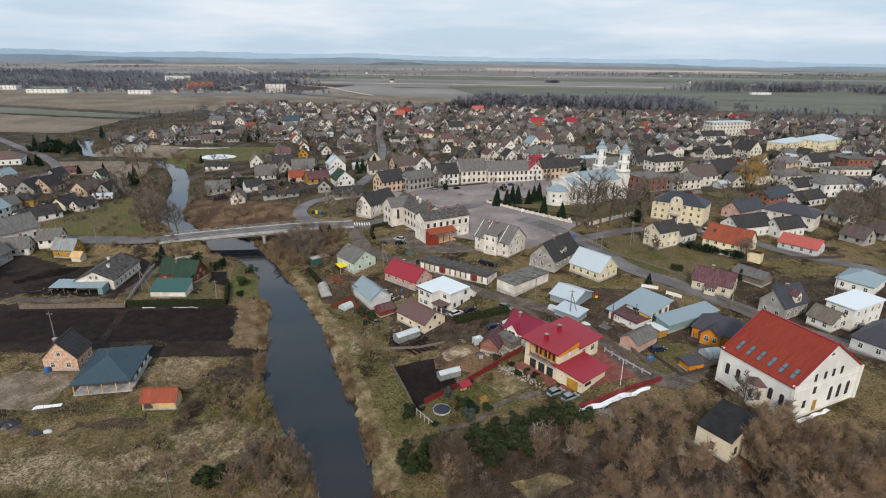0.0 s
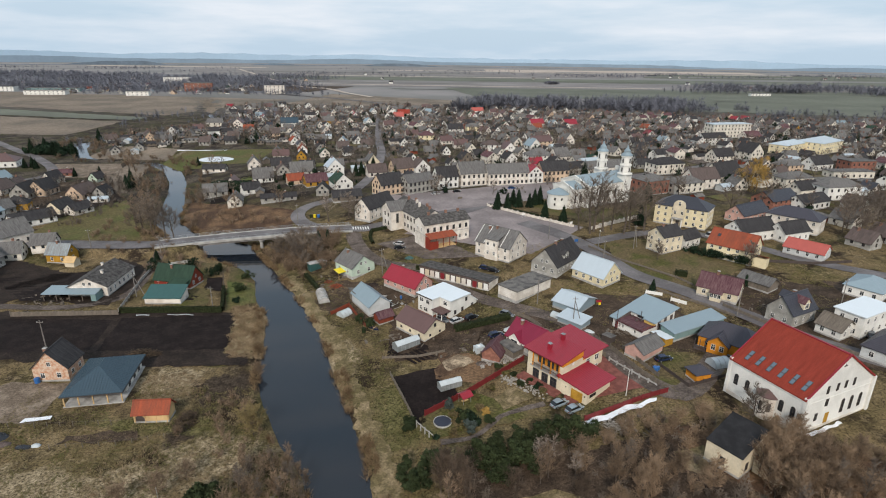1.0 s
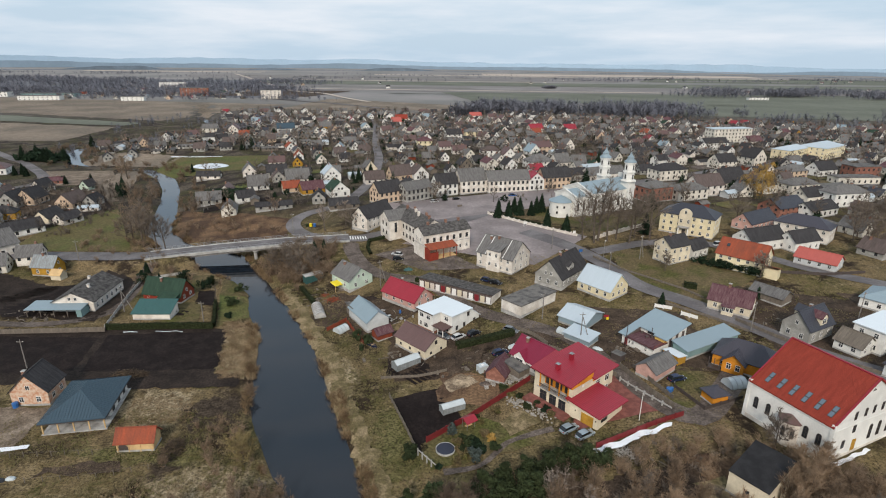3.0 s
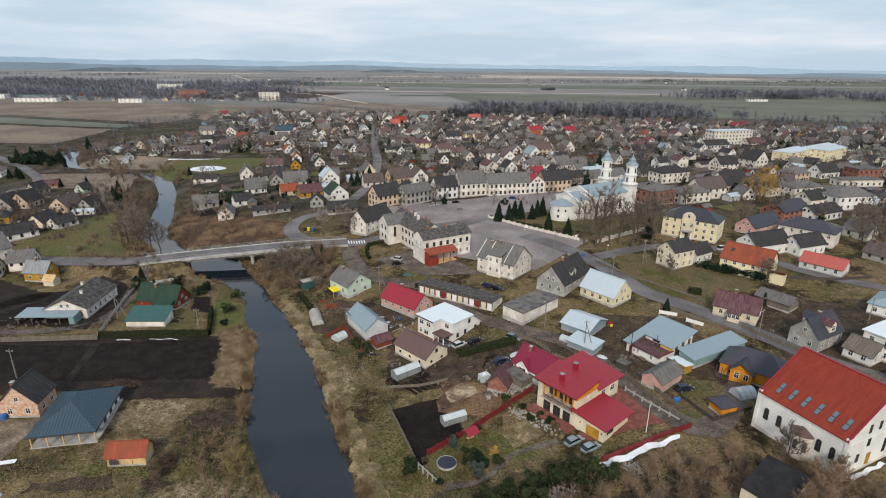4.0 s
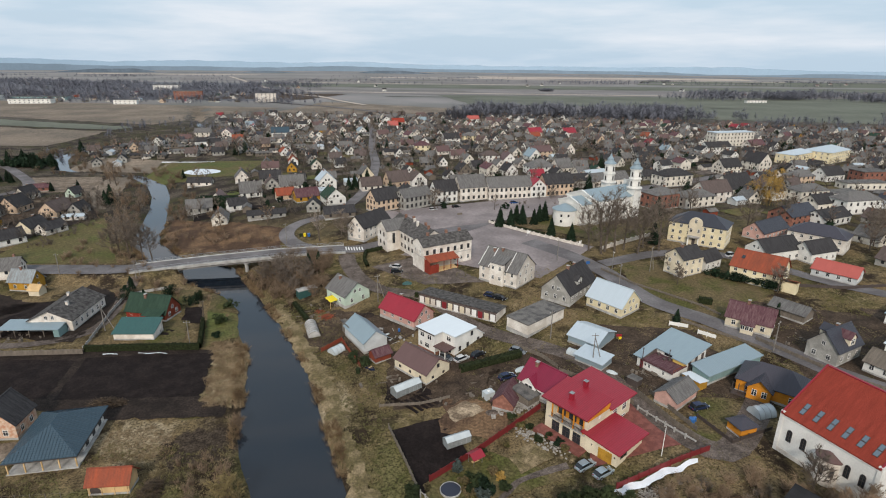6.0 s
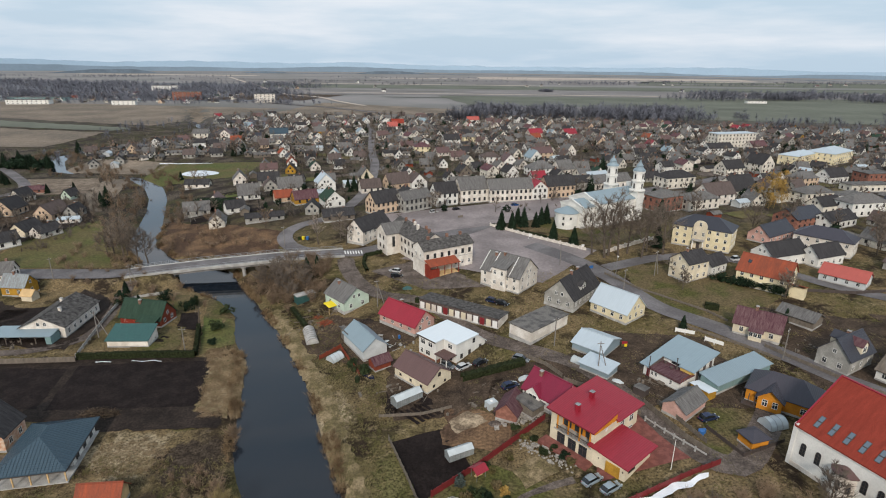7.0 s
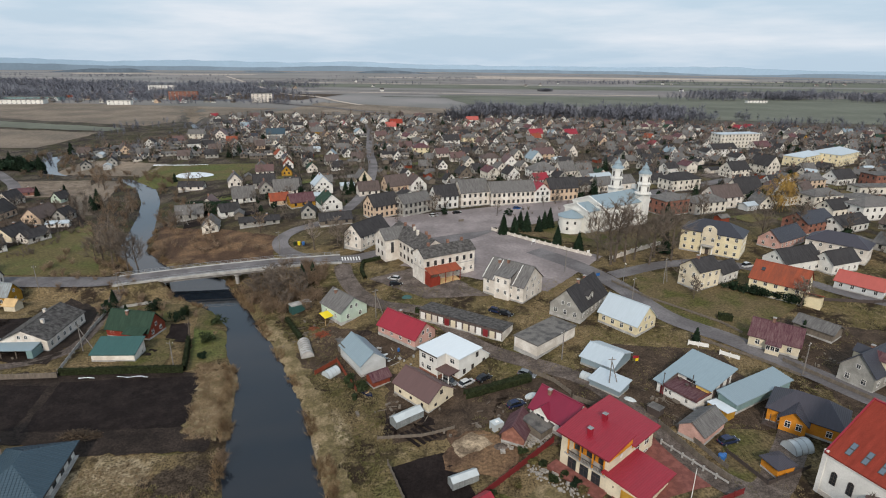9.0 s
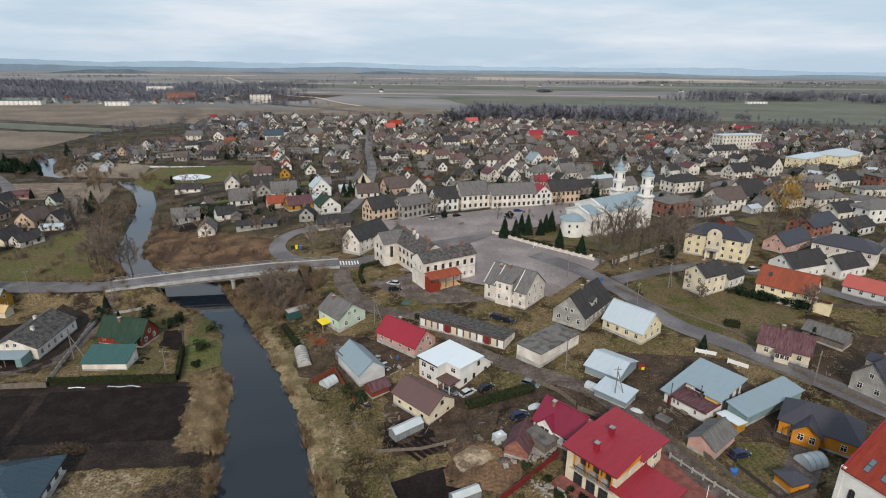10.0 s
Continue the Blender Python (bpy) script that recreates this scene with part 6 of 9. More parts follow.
town_house(263, 320, 10, 18, 11, 7, 0.4, REDBRICK, FELT, "flat")
town_house(108, 251, 25, 15, 11, 7, 2.6, REDBRICK, ASBESTOS, "hip")
town_house(135, 302, 20, 20, 11, 6, 3.5, IVORY, DARKROOF, "hip")
town_house(96, 299, 24, 26, 9, 4, 3.5, OFFWHITE, ASBESTOS, "gable")
town_house(79, 297, 20, 13, 9, 4, 3, GREYWALL, DARKROOF, "gable")
town_house(91, 307, 25, 14, 10, 4.5, 3, OFFWHITE, SILVER, "gable")
town_house(64, 335, 20, 16, 12, 4.5, 4.5, WHITE, ASBESTOS, "hip")
town_house(79, 339, 25, 11, 9, 3.5, 5, OFFWHITE, ASBESTOS, "gable")
town_house(44, 328, 110, 9, 8, 3.5, 4, WHITE, DARKROOF, "gable")
town_house(16, 334, 110, 9, 8, 2.5, 4, OLDWOOD, DARKROOF, "gable")
town_house(-23, 297, 30, 13, 9, 3.5, 5, PEACH, BROWNTILE, "gable")
town_house(-12, 299, 110, 11, 9, 3.5, 4.5, WHITE, BROWNTILE, "gable")
town_house(-12, 417, 10, 12, 9, 5.5, 3, PALEYELLOW, MAROONROOF, "hip")
town_house(11, 463, 20, 14, 10, 5, 4, WHITE, DARKROOF, "gable")
town_house(76, 399, 15, 15, 10, 4.5, 3.5, PEACH, BROWNROOF, "gable")
town_house(68, 385, 110, 10, 9, 3, 5, WHITE, BLUEGREY, "gable")
town_house(100, 417, 110, 10, 9, 3, 5.5, OFFWHITE, ASBESTOS, "gable")
town_house(36, 374, 10, 13, 9, 5, 3, WHITE, BROWNTILE, "hip")
town_house(48, 368, 100, 12, 9, 3.5, 4.5, WHITE, BROWNROOF, "gable")
town_house(28, 480, 10, 12, 9, 5, 3, PALEYELLOW, ASBESTOS, "hip")
town_house(93, 528, 20, 14, 9, 4, 4, IVORY, RED, "gable")
town_house(127, 532, 20, 13, 9, 4, 4, OFFWHITE, RED, "gable")
town_house(42, 661, 10, 14, 9, 4, 3.5, WHITE, SALMON, "gable")
town_house(-44, 611, 15, 13, 9, 4, 4, IVORY, REDORANGE, "gable")
town_house(-47, 577, 15, 10, 8, 4, 4, WHITE, SALMON, "gable")
town_house(-222, 521, 10, 14, 10, 6, 3.5, IVORY, ASBESTOS, "gable")
town_house(-195, 509, 100, 12, 9, 5, 4, OFFWHITE, BROWNROOF, "gable")
town_house(-147, 513, 15, 16, 10, 4, 4.5, WHITE, TEALROOF, "gable")
town_house(-112, 526, 15, 11, 9, 4, 4, OCHRE, ASBESTOS, "gable")
house(262, 392, 35, 30, 13, 7, 2.6, PALEYELLOW, SILVER, "pale yellow school wing with a white roof", roof="hip", gap=3.4, pane=False, chimneys=(), name="school", category="school")
house(292, 402, 35, 34, 20, 8.2, 3.4, PALEYELLOW, SILVER, "pale yellow main school block with a pale roof", roof="hip", gap=3.4, pane=False, chimneys=(), name="school", category="school")

# ---- the rest of the town, street by street ----
rng = random.Random(7)
PROTO = []
for k, (L, W, h, rise, wall, rf) in enumerate((
        (10, 8, 3.0, 4.4, OFFWHITE, ASBESTOS), (11, 8, 3.2, 4.0, GREYWALL, DARKROOF), (12, 8.5, 3.4, 4.5, IVORY, ASBESTOS), (9, 7.5, 2.8, 4.6, WHITE, DARKROOF),
        (10, 9, 3.2, 5.0, PEACH, BROWNTILE), (12, 9, 5.6, 3.6, WHITE, DARKROOF), (10, 8, 3.0, 4.2, OLDWOOD, ASBESTOS), (11, 9, 3.0, 4.8, GREYWALL, BROWNTILE),
        (13, 9, 3.2, 4.4, OFFWHITE, BROWNROOF), (11, 8, 3.0, 4.6, OCHRE, DARKROOF), (10, 8, 3.0, 4.0, REDBRICK, ASBESTOS), (12, 10, 5.4, 3.4, IVORY, MAROONROOF),
        (11, 8, 3.2, 4.2, WHITE, RED), (11, 9, 3.2, 4.4, WHITE, BLUEGREY), (10, 8, 3, 4.4, OFFWHITE, GREENROOF), (9, 7, 2.8, 3.8, IVORY, SLATE), (11, 8, 3.0, 4.4, WHITE, TILE))):
    PROTO.append((L * 0.8, W * 0.79, h * 0.86, rise * 0.76, wall, rf))
WEIGHT = [7, 9, 4, 7, 1.2, 4, 8, 4.5, 2.5, 0.5, 1.0, 1.5, 0.9, 1.6, 1.0, 1.0, 0.35]
FIRST = {}


def free(x, y, r):
    return all((x - px) ** 2 + (y - py) ** 2 > (r + pr + 1.0) ** 2 for px, py, pr in PLACED)


STREETS = [[(-34, 193), (8, 216), (40, 247), (66, 262), (100, 281), (150, 312), (230, 366), (330, 430)], [(-50, 198), (-64, 215), (-62, 230), (-48, 246), (-40, 290), (-42, 360), (-52, 430), (-62, 520), (-78, 640)],
           [(58, 172), (100, 182), (130, 150), (220, 96)], [(-400, 462), (-305, 381), (-257, 333), (-246, 300), (-268, 284), (-400, 262)], [(150, 40), (96, 98), (64, 142), (48, 182)]]


def off_street(x, y, r):
    for line in STREETS:
        for (ax, ay), (bx, by) in zip(line[:-1], line[1:]):
            dx, dy = bx - ax, by - ay
            k = max(0, min(1, ((x - ax) * dx + (y - ay) * dy) / (dx * dx + dy * dy)))
            if math.hypot(x - ax - k * dx, y - ay - k * dy) < r + 4:
                return False
    return True


def in_town(x, y):
    d, side = shore(x, y)
    if d < 14:
        return False
    if side > 0:
        if y < 235:
            return x > 150 and y > 60 + 0.25 * (x - 150)
        if -215 < x < -118 and y < 405:
            return False
        return x > -300 + 0.0 * y and y < 730 - 0.28 * max(0, x - 60) and x < 620
    return (-330 < x < -225 and 225 < y < 292) or (-300 < x < -146 and 118 < y < 172)


def put(x, y, yaw, k):
    L, W, h, rise, wall, rf = PROTO[k]
    sides = ("WN" if x > 0 else "WS") if yaw > 65 else ("SW" if x > 0 else "SE")
    if (k, sides) not in FIRST:
        FIRST[k, sides] = house(x, y, yaw, L, W, h, rise, wall, rf, TONES.get(wall.name, "plain") + " house with a " + rf.name.replace("_", " "), sides=sides, gap=4.0, pane=False, frame_mat=DARKTRIM, details=False, plinth=None, group="houses of the town")
    else:
        copy_thing(FIRST[k, sides], pose(x, y, gz(x, y), 0, 0, yaw))
        PLACED.append((x, y, max(L, W) / 2))


FARHOUSE = collections.defaultdict(lambda: [[], []])


def put_far(x, y, yaw, k):
    """A house of the far streets, kept in the one mesh of its kind."""
    L, W, h, rise, wall, rf = PROTO[k]
    m = pose(x, y, gz(x, y), 0, 0, yaw)
    for mt, pts, fs in ((wall, [(-L / 2, -W / 2, -1), (L / 2, -W / 2, -1), (L / 2, W / 2, -1), (-L / 2, W / 2, -1), (-L / 2, -W / 2, h), (L / 2, -W / 2, h), (L / 2, W / 2, h), (-L / 2, W / 2, h), (-L / 2, 0, h + rise), (L / 2, 0, h + rise)],
                         [(0, 1, 5, 4), (1, 2, 6, 9, 5), (2, 3, 7, 6), (3, 0, 4, 8, 7)]),
                        (rf, [(-L / 2 - 0.4, -W / 2 - 0.5, h - 0.3), (L / 2 + 0.4, -W / 2 - 0.5, h - 0.3), (L / 2 + 0.4, 0, h + rise + 0.2), (-L / 2 - 0.4, 0, h + rise + 0.2), (-L / 2 - 0.4, W / 2 + 0.5, h - 0.3), (L / 2 + 0.4, W / 2 + 0.5, h - 0.3)],
                         [(0, 1, 2, 3), (3, 2, 5, 4)]),
                        (CHIMNEY, [(1.5 + a, 0.3 + b, h + rise + c) for c in (-0.6, 1.0) for a, b in ((0, 0), (0.7, 0), (0.7, 0.7), (0, 0.7))], [(0, 1, 5, 4), (1, 2, 6, 5), (2, 3, 7, 6), (3, 0, 4, 7), (4, 5, 6, 7)])):
        v, f = FARHOUSE[mt.name]
        s = len(v)
        v += [tuple(m @ Vector(p)) for p in pts]
        f += [tuple(i + s for i in q) for q in fs]
    v, f = FARHOUSE["panes"]
    for gx0 in (-L / 2 - 0.03, L / 2 + 0.03):
        for yy, zz in ((-1.8, 1.0), (0.8, 1.0), (-0.5, h + 0.4)):
            s = len(v)
            v += [tuple(m @ Vector((gx0, yy + a, zz + b))) for a, b in ((0, 0), (1, 0), (1, 1.2), (0, 1.2))]
            f.append((s, s + 1, s + 2, s + 3))
    for gy0 in (-W / 2 - 0.03, W / 2 + 0.03):
        for xx in (-3.4, -0.5, 2.4):
            s = len(v)
            v += [tuple(m @ Vector((xx + a, gy0, 1.0 + b))) for a, b in ((0, 0), (1, 0), (1, 1.2), (0, 1.2))]
            f.append((s, s + 1, s + 2, s + 3))
    PLACED.append((x, y, max(L, W) / 2))


ca, sa = math.cos(radians(20)), math.sin(radians(20))
count = 0
for iv in range(-2, 38):
    for iu in range(-26, 44):
        u, v = iu * 16 + rng.uniform(-3.5, 3.5), 60 + iv * 21.5 + rng.uniform(-4, 4)
        x, y = u * ca - v * sa, u * sa + v * ca
        yaw = rng.choice((20, 110, 110)) + rng.gauss(0, 8)
        k = rng.choices(range(len(PROTO)), WEIGHT)[0]
        if in_town(x, y) and free(x, y, 5.2) and off_street(x, y, 5) and rng.random() < (0.9 if y < 330 else 0.78):
            (put if count < 165 and y < 400 + 0.1 * x and -320 < x < 330 else put_far)(x, y, yaw, k)
            count += 1
PROTO += [(7, 4.5, 2.0, 1.0, OLDWOOD, DARKROOF), (9, 4.5, 2.0, 0.9, GREYWALL, ASBESTOS), (6, 4, 2.0, 1.0, OFFWHITE, FELT), (12, 5, 2.2, 1.0, OLDWOOD, FELT)]
for _ in range(2600):                    # sheds and outhouses of the far streets
    x, y = rng.uniform(-300, 560), rng.uniform(400, 700)
    if in_town(x, y) and free(x, y, 1.2) and off_street(x, y, 2):
        put_far(x, y, rng.choice((20, 110)) + rng.gauss(0, 5), rng.randrange(17, 21))
PROTO = PROTO[:17]
for _ in range(170):                     # the far quarter beyond the river
    x = rng.uniform(-1250, -330)
    put_far(x, max(rng.gauss(1120, 150), 985 + 0.25 * (x + 330)), rng.uniform(0, 180), rng.choices(range(len(PROTO)), WEIGHT)[0])
for _ in range(26):                      # scattered farms
    put_far(rng.uniform(-600, 1800), rng.uniform(1250, 2400), rng.uniform(0, 180), rng.choice((0, 3, 5, 8)))
merged = [[], [], [], []]
for nm, (v, f) in FARHOUSE.items():
    s = len(merged[0])
    merged[0] += v
    merged[1] += [tuple(i + s for i in q) for q in f]
    merged[2] += [len(merged[3])] * len(f)
    merged[3].append(PANE if nm == "panes" else MATS[nm])
me = mesh_of("far_houses", merged[0], merged[1], *merged[3])
me.polygons.foreach_set("material_index", merged[2])
tagged(new("far_houses", me), "small gabled houses crowding the far side of town", "houses", kind="stuff")

# sheds and outhouses between the gardens
SHEDS = []
for L, W, h, rise, wall, rf, lab in ((6, 4, 2.2, 1.2, OLDWOOD, ASBESTOS, "weathered timber shed with a grey roof"), (9, 5, 2.4, 1.4, OFFWHITE, DARKROOF, "long whitewashed outhouse with a dark roof"),
                                    (5, 4, 2.2, 1.0, REDWOOD, FELT, "small red-brown garden shed"), (7, 5, 2.4, 1.2, LIGHTGREY, SILVER, "sheet-metal garage with a pale roof")):
    SHEDS.append((L, W, h, rise, wall, rf, lab))
SHED1, SHED_AT = {}, []
for _ in range(1500):
    x, y = rng.uniform(-300, 480), rng.uniform(190, 440)
    if len(SHED_AT) > 85:
        break
    if in_town(x, y) and free(x, y, 2.6) and off_street(x, y, 3) and rng.random() < 0.5:
        k = rng.randrange(4)
        SHED_AT.append((x, y))
        L, W, h, rise, wall, rf, lab = SHEDS[k]
        yaw = rng.choice((20, 110)) + rng.gauss(0, 6)
        if k not in SHED1:
            SHED1[k] = house(x, y, yaw, L, W, h, rise, wall, rf, lab, storeys=0, chimneys=(), plinth=None, details=False, name="shed", category="shed", group="sheds of the town")
        else:
            copy_thing(SHED1[k], pose(x, y, gz(x, y), 0, 0, yaw))
            PLACED.append((x, y, 3.0))

# garden beds, lawns and hedges between the houses
GARDENS = []
for _ in range(3000):
    x, y = rng.uniform(-310, 420), rng.uniform(200, 560)
    if len(GARDENS) > 150:
        break
    if in_town(x, y) and free(x, y, 1.0) and off_street(x, y, 4):
        a, w, l = radians(20 + rng.gauss(0, 5)), rng.uniform(3, 6), rng.uniform(4, 10)
        c = [(x + i * l * math.cos(a) - j * w * math.sin(a), y + i * l * math.sin(a) + j * w * math.cos(a)) for i, j in ((-1, -1), (1, -1), (1, 1), (-1, 1))]
        GARDENS.append((x, y))
        tagged(patch("plot", c, rng.choice((SOIL, SOIL, LAWN, MEADOW, DIRT)), off=0.16, step=2.5), "garden bed between the houses", "plot", kind="structure")

# ---- the far quarter beyond the river, and the hills ----
for x, y, yaw, L, W, h, wall, lab in ((-300, 985, 20, 34, 12, 15, OFFWHITE, "grey five-storey block of flats beyond the fields"), (-455, 1035, 15, 48, 16, 15, REDBRICK, "long red brick mill building"),
                                     (-790, 975, 10, 70, 20, 8, WHITE, "low white factory hall"), (-860, 1020, 10, 60, 18, 13, CREAM, "pale grey factory block"), (-690, 985, 8, 90, 18, 6, TEALWALL, "long low teal warehouse"),
                                     (-650, 905, 12, 60, 18, 7, WHITE, "long white storage hall"), (-640, 1350, 10, 60, 14, 12, WHITE, "pale block of flats far off"), (-500, 905, 12, 34, 12, 7, WHITE, "low white depot building"),
                                     (620, 1090, 5, 40, 10, 5, WHITE, "white farm building far out in the fields"), (330, 780, 12, 30, 8, 6, CONCRETE, "unfinished concrete hall at the edge of town")):
    house(x, y, yaw, L, W, h, 0.4, wall, FELT, lab, roof="flat", chimneys=(), gap=6, win=(2.0, 1.5), sides="S", pane=False, name="building", category="building")
# ridges stepped in distance, their haze given by colour alone
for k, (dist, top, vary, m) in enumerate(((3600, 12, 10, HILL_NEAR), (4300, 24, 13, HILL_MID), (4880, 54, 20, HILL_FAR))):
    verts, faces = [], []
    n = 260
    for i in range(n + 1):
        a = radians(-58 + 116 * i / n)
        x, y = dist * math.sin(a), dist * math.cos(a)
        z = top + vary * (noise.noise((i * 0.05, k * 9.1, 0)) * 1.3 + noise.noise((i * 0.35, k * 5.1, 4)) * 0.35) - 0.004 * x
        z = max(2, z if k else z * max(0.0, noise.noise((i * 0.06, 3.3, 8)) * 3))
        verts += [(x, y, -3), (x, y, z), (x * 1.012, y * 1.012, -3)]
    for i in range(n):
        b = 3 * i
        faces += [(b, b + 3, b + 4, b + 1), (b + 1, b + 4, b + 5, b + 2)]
    tagged(new("backdrop", mesh_of("backdrop", verts, faces, m)), "low wooded hills coloured with blue distance haze", "hills", kind="structure")

# ---- trees ----
def limb(verts, faces, a, b, r0, r1, sides):
    """One tapered stick from a to b."""
    d = (b - a)
    d = d / (np.linalg.norm(d) + 1e-9)
    p = np.cross(d, [0.3, 0.2, 0.9] if abs(d[2]) < 0.9 else [1, 0, 0])
    p /= np.linalg.norm(p)
    q = np.cross(d, p)
    s = len(verts)
    for c, r in ((a, r0), (b, r1)):
        for i in range(sides):
            t = 2 * math.pi * i / sides
            verts.append(c + r * (math.cos(t) * p + math.sin(t) * q))
    for i in range(sides):
        faces.append((s + i, s + (i + 1) % sides, s + sides + (i + 1) % sides, s + sides + i))


def spike(verts, faces, a, b, r):
    """One twig that tapers to a point."""
    d = b - a
    p = np.cross(d, [0.3, 0.2, 0.9])
    p = p / (np.linalg.norm(p) + 1e-9) * r
    q = np.cross(d, p)
    q = q / (np.linalg.norm(q) + 1e-9) * r
    s = len(verts)
    verts.extend((a + p, a - 0.5 * p + 0.87 * q, a - 0.5 * p - 0.87 * q, b))
    faces.extend(((s, s + 1, s + 3), (s + 1, s + 2, s + 3), (s + 2, s, s + 3)))


def grow(rnd, height, trunk_h, limbs, subs, twigs, spread, lift, droop=0.0, thick=0.022, twig_r=0.024):
    """Trunk with limbs, and a crown of branches and twigs: two meshes' verts and faces."""
    tv, tf, cv, cf = [], [], [], []
    base, top = np.zeros(3), np.array([rnd.gauss(0, 0.03) * height, rnd.gauss(0, 0.03) * height, height * 0.93])
    r = height * thick
    mid = base * 0.4 + top * 0.6 + np.array([rnd.gauss(0, 0.02) * height, rnd.gauss(0, 0.02) * height, 0])
    limb(tv, tf, base - [0, 0, 0.6], mid, r, r * 0.55, 7)
    limb(tv, tf, mid, top, r * 0.55, r * 0.12, 6)
    for i in range(limbs):
        k = trunk_h + (0.95 - trunk_h) * (i + rnd.random()) / limbs
        o = mid * (k / 0.6) if k < 0.6 else mid + (top - mid) * ((k - 0.6) / 0.4)
        a = i * 2.4 + rnd.uniform(-0.5, 0.5)
        ln = spread * height * (1.05 - 0.75 * abs(k - 0.45)) * rnd.uniform(0.75, 1.15) * (1.15 - 0.6 * k)
        d = np.array([math.cos(a), math.sin(a), lift * rnd.uniform(0.7, 1.4)])
        d /= np.linalg.norm(d)
        e = o + d * ln
        knee = o + d * ln * 0.5 + np.array([0, 0, -0.06 * ln])
        limb(tv, tf, o, knee, r * 0.32 * (1.1 - k * 0.6), r * 0.2, 5)
        limb(tv, tf, knee, e, r * 0.2, r * 0.07, 4)
        for j in range(subs):
            t = 0.25 + 0.75 * (j + rnd.random()) / subs
            o2 = o + (knee - o) * t * 2 if t < 0.5 else knee + (e - knee) * (t - 0.5) * 2
            d2 = d * 0.6 + np.array([rnd.gauss(0, 0.6), rnd.gauss(0, 0.6), rnd.uniform(-0.1, 0.8) - droop * 0.5])
            d2 /= np.linalg.norm(d2)
            l2 = ln * rnd.uniform(0.3, 0.55)
            e2 = o2 + d2 * l2
            limb(cv, cf, o2, e2, max(twig_r * 1.6, r * 0.09), twig_r, 3)
            for _ in range(twigs):
                o3 = o2 + (e2 - o2) * rnd.uniform(0.2, 1)
                d3 = d2 * 0.7 + np.array([rnd.gauss(0, 0.6), rnd.gauss(0, 0.6), rnd.uniform(-0.1, 0.6) - droop * 1.6])
                d3 /= np.linalg.norm(d3)
                limb(cv, cf, o3, o3 + d3 * l2 * rnd.uniform(0.5, 0.95) * (1 + droop), twig_r * 0.9, twig_r * 0.35, 3)
    return tv, tf, cv, cf


def bare_tree(x, y, seed, label, crown_mat=TWIG, group="bare trees of the valley", name="tree", **kw):
    rnd = random.Random(seed)
    tv, tf, cv, cf = grow(rnd, **kw)
    e = thing(name, x, y, rnd.uniform(0, 360), label=label, category="tree", group=group)
    part("trunk", mesh_of("trunk", tv, tf, BARK), None, e)
    part("crown", mesh_of("crown", cv, cf, crown_mat), None, e)
    return e


def spruce(x, y, seed, height, radius, label, m=NEEDLE, tiers=26, per=13, group="conifers"):
    rnd = random.Random(seed)
    e = thing("conifer", x, y, rnd.uniform(0, 360), label=label, category="conifer", group=group)
    tv, tf, cv, cf = [], [], [], []
    limb(tv, tf, np.array([0, 0, -0.5]), np.array([0, 0, height]), height * 0.022, 0.02, 6)
    for t in range(tiers):
        k = t / tiers
        z = height * (0.08 + 0.92 * k)
        r = radius * (1 - k) ** 0.85 * rnd.uniform(0.85, 1.1) + 0.12
        for j in range(per):
            a = 2 * math.pi * (j + rnd.random()) / per + t
            rr = r * rnd.uniform(0.7, 1.12)
            d, side = np.array([math.cos(a), math.sin(a), 0]), np.array([-math.sin(a), math.cos(a), 0])
            o, tip = np.array([0, 0, z + 0.1 * rr]), d * rr + np.array([0, 0, z - rr * rnd.uniform(0.15, 0.45)])
            w = 0.16 * rr + 0.12
            m1 = d * rr * 0.55 + np.array([0, 0, z - rr * 0.05])
            s = len(cv)
            cv += [o, m1 + side * w, tip, m1 - side * w, m1 - np.array([0, 0, w * 0.9])]
            cf += [(s, s + 1, s + 2), (s, s + 2, s + 3), (s, s + 4, s + 2), (s + 1, s + 4, s + 2), (s + 3, s + 2, s + 4)]
    part("trunk", mesh_of("trunk", tv, tf, BARK), None, e)
    part("crown", mesh_of("crown", cv, cf, m), None, e)
    return e


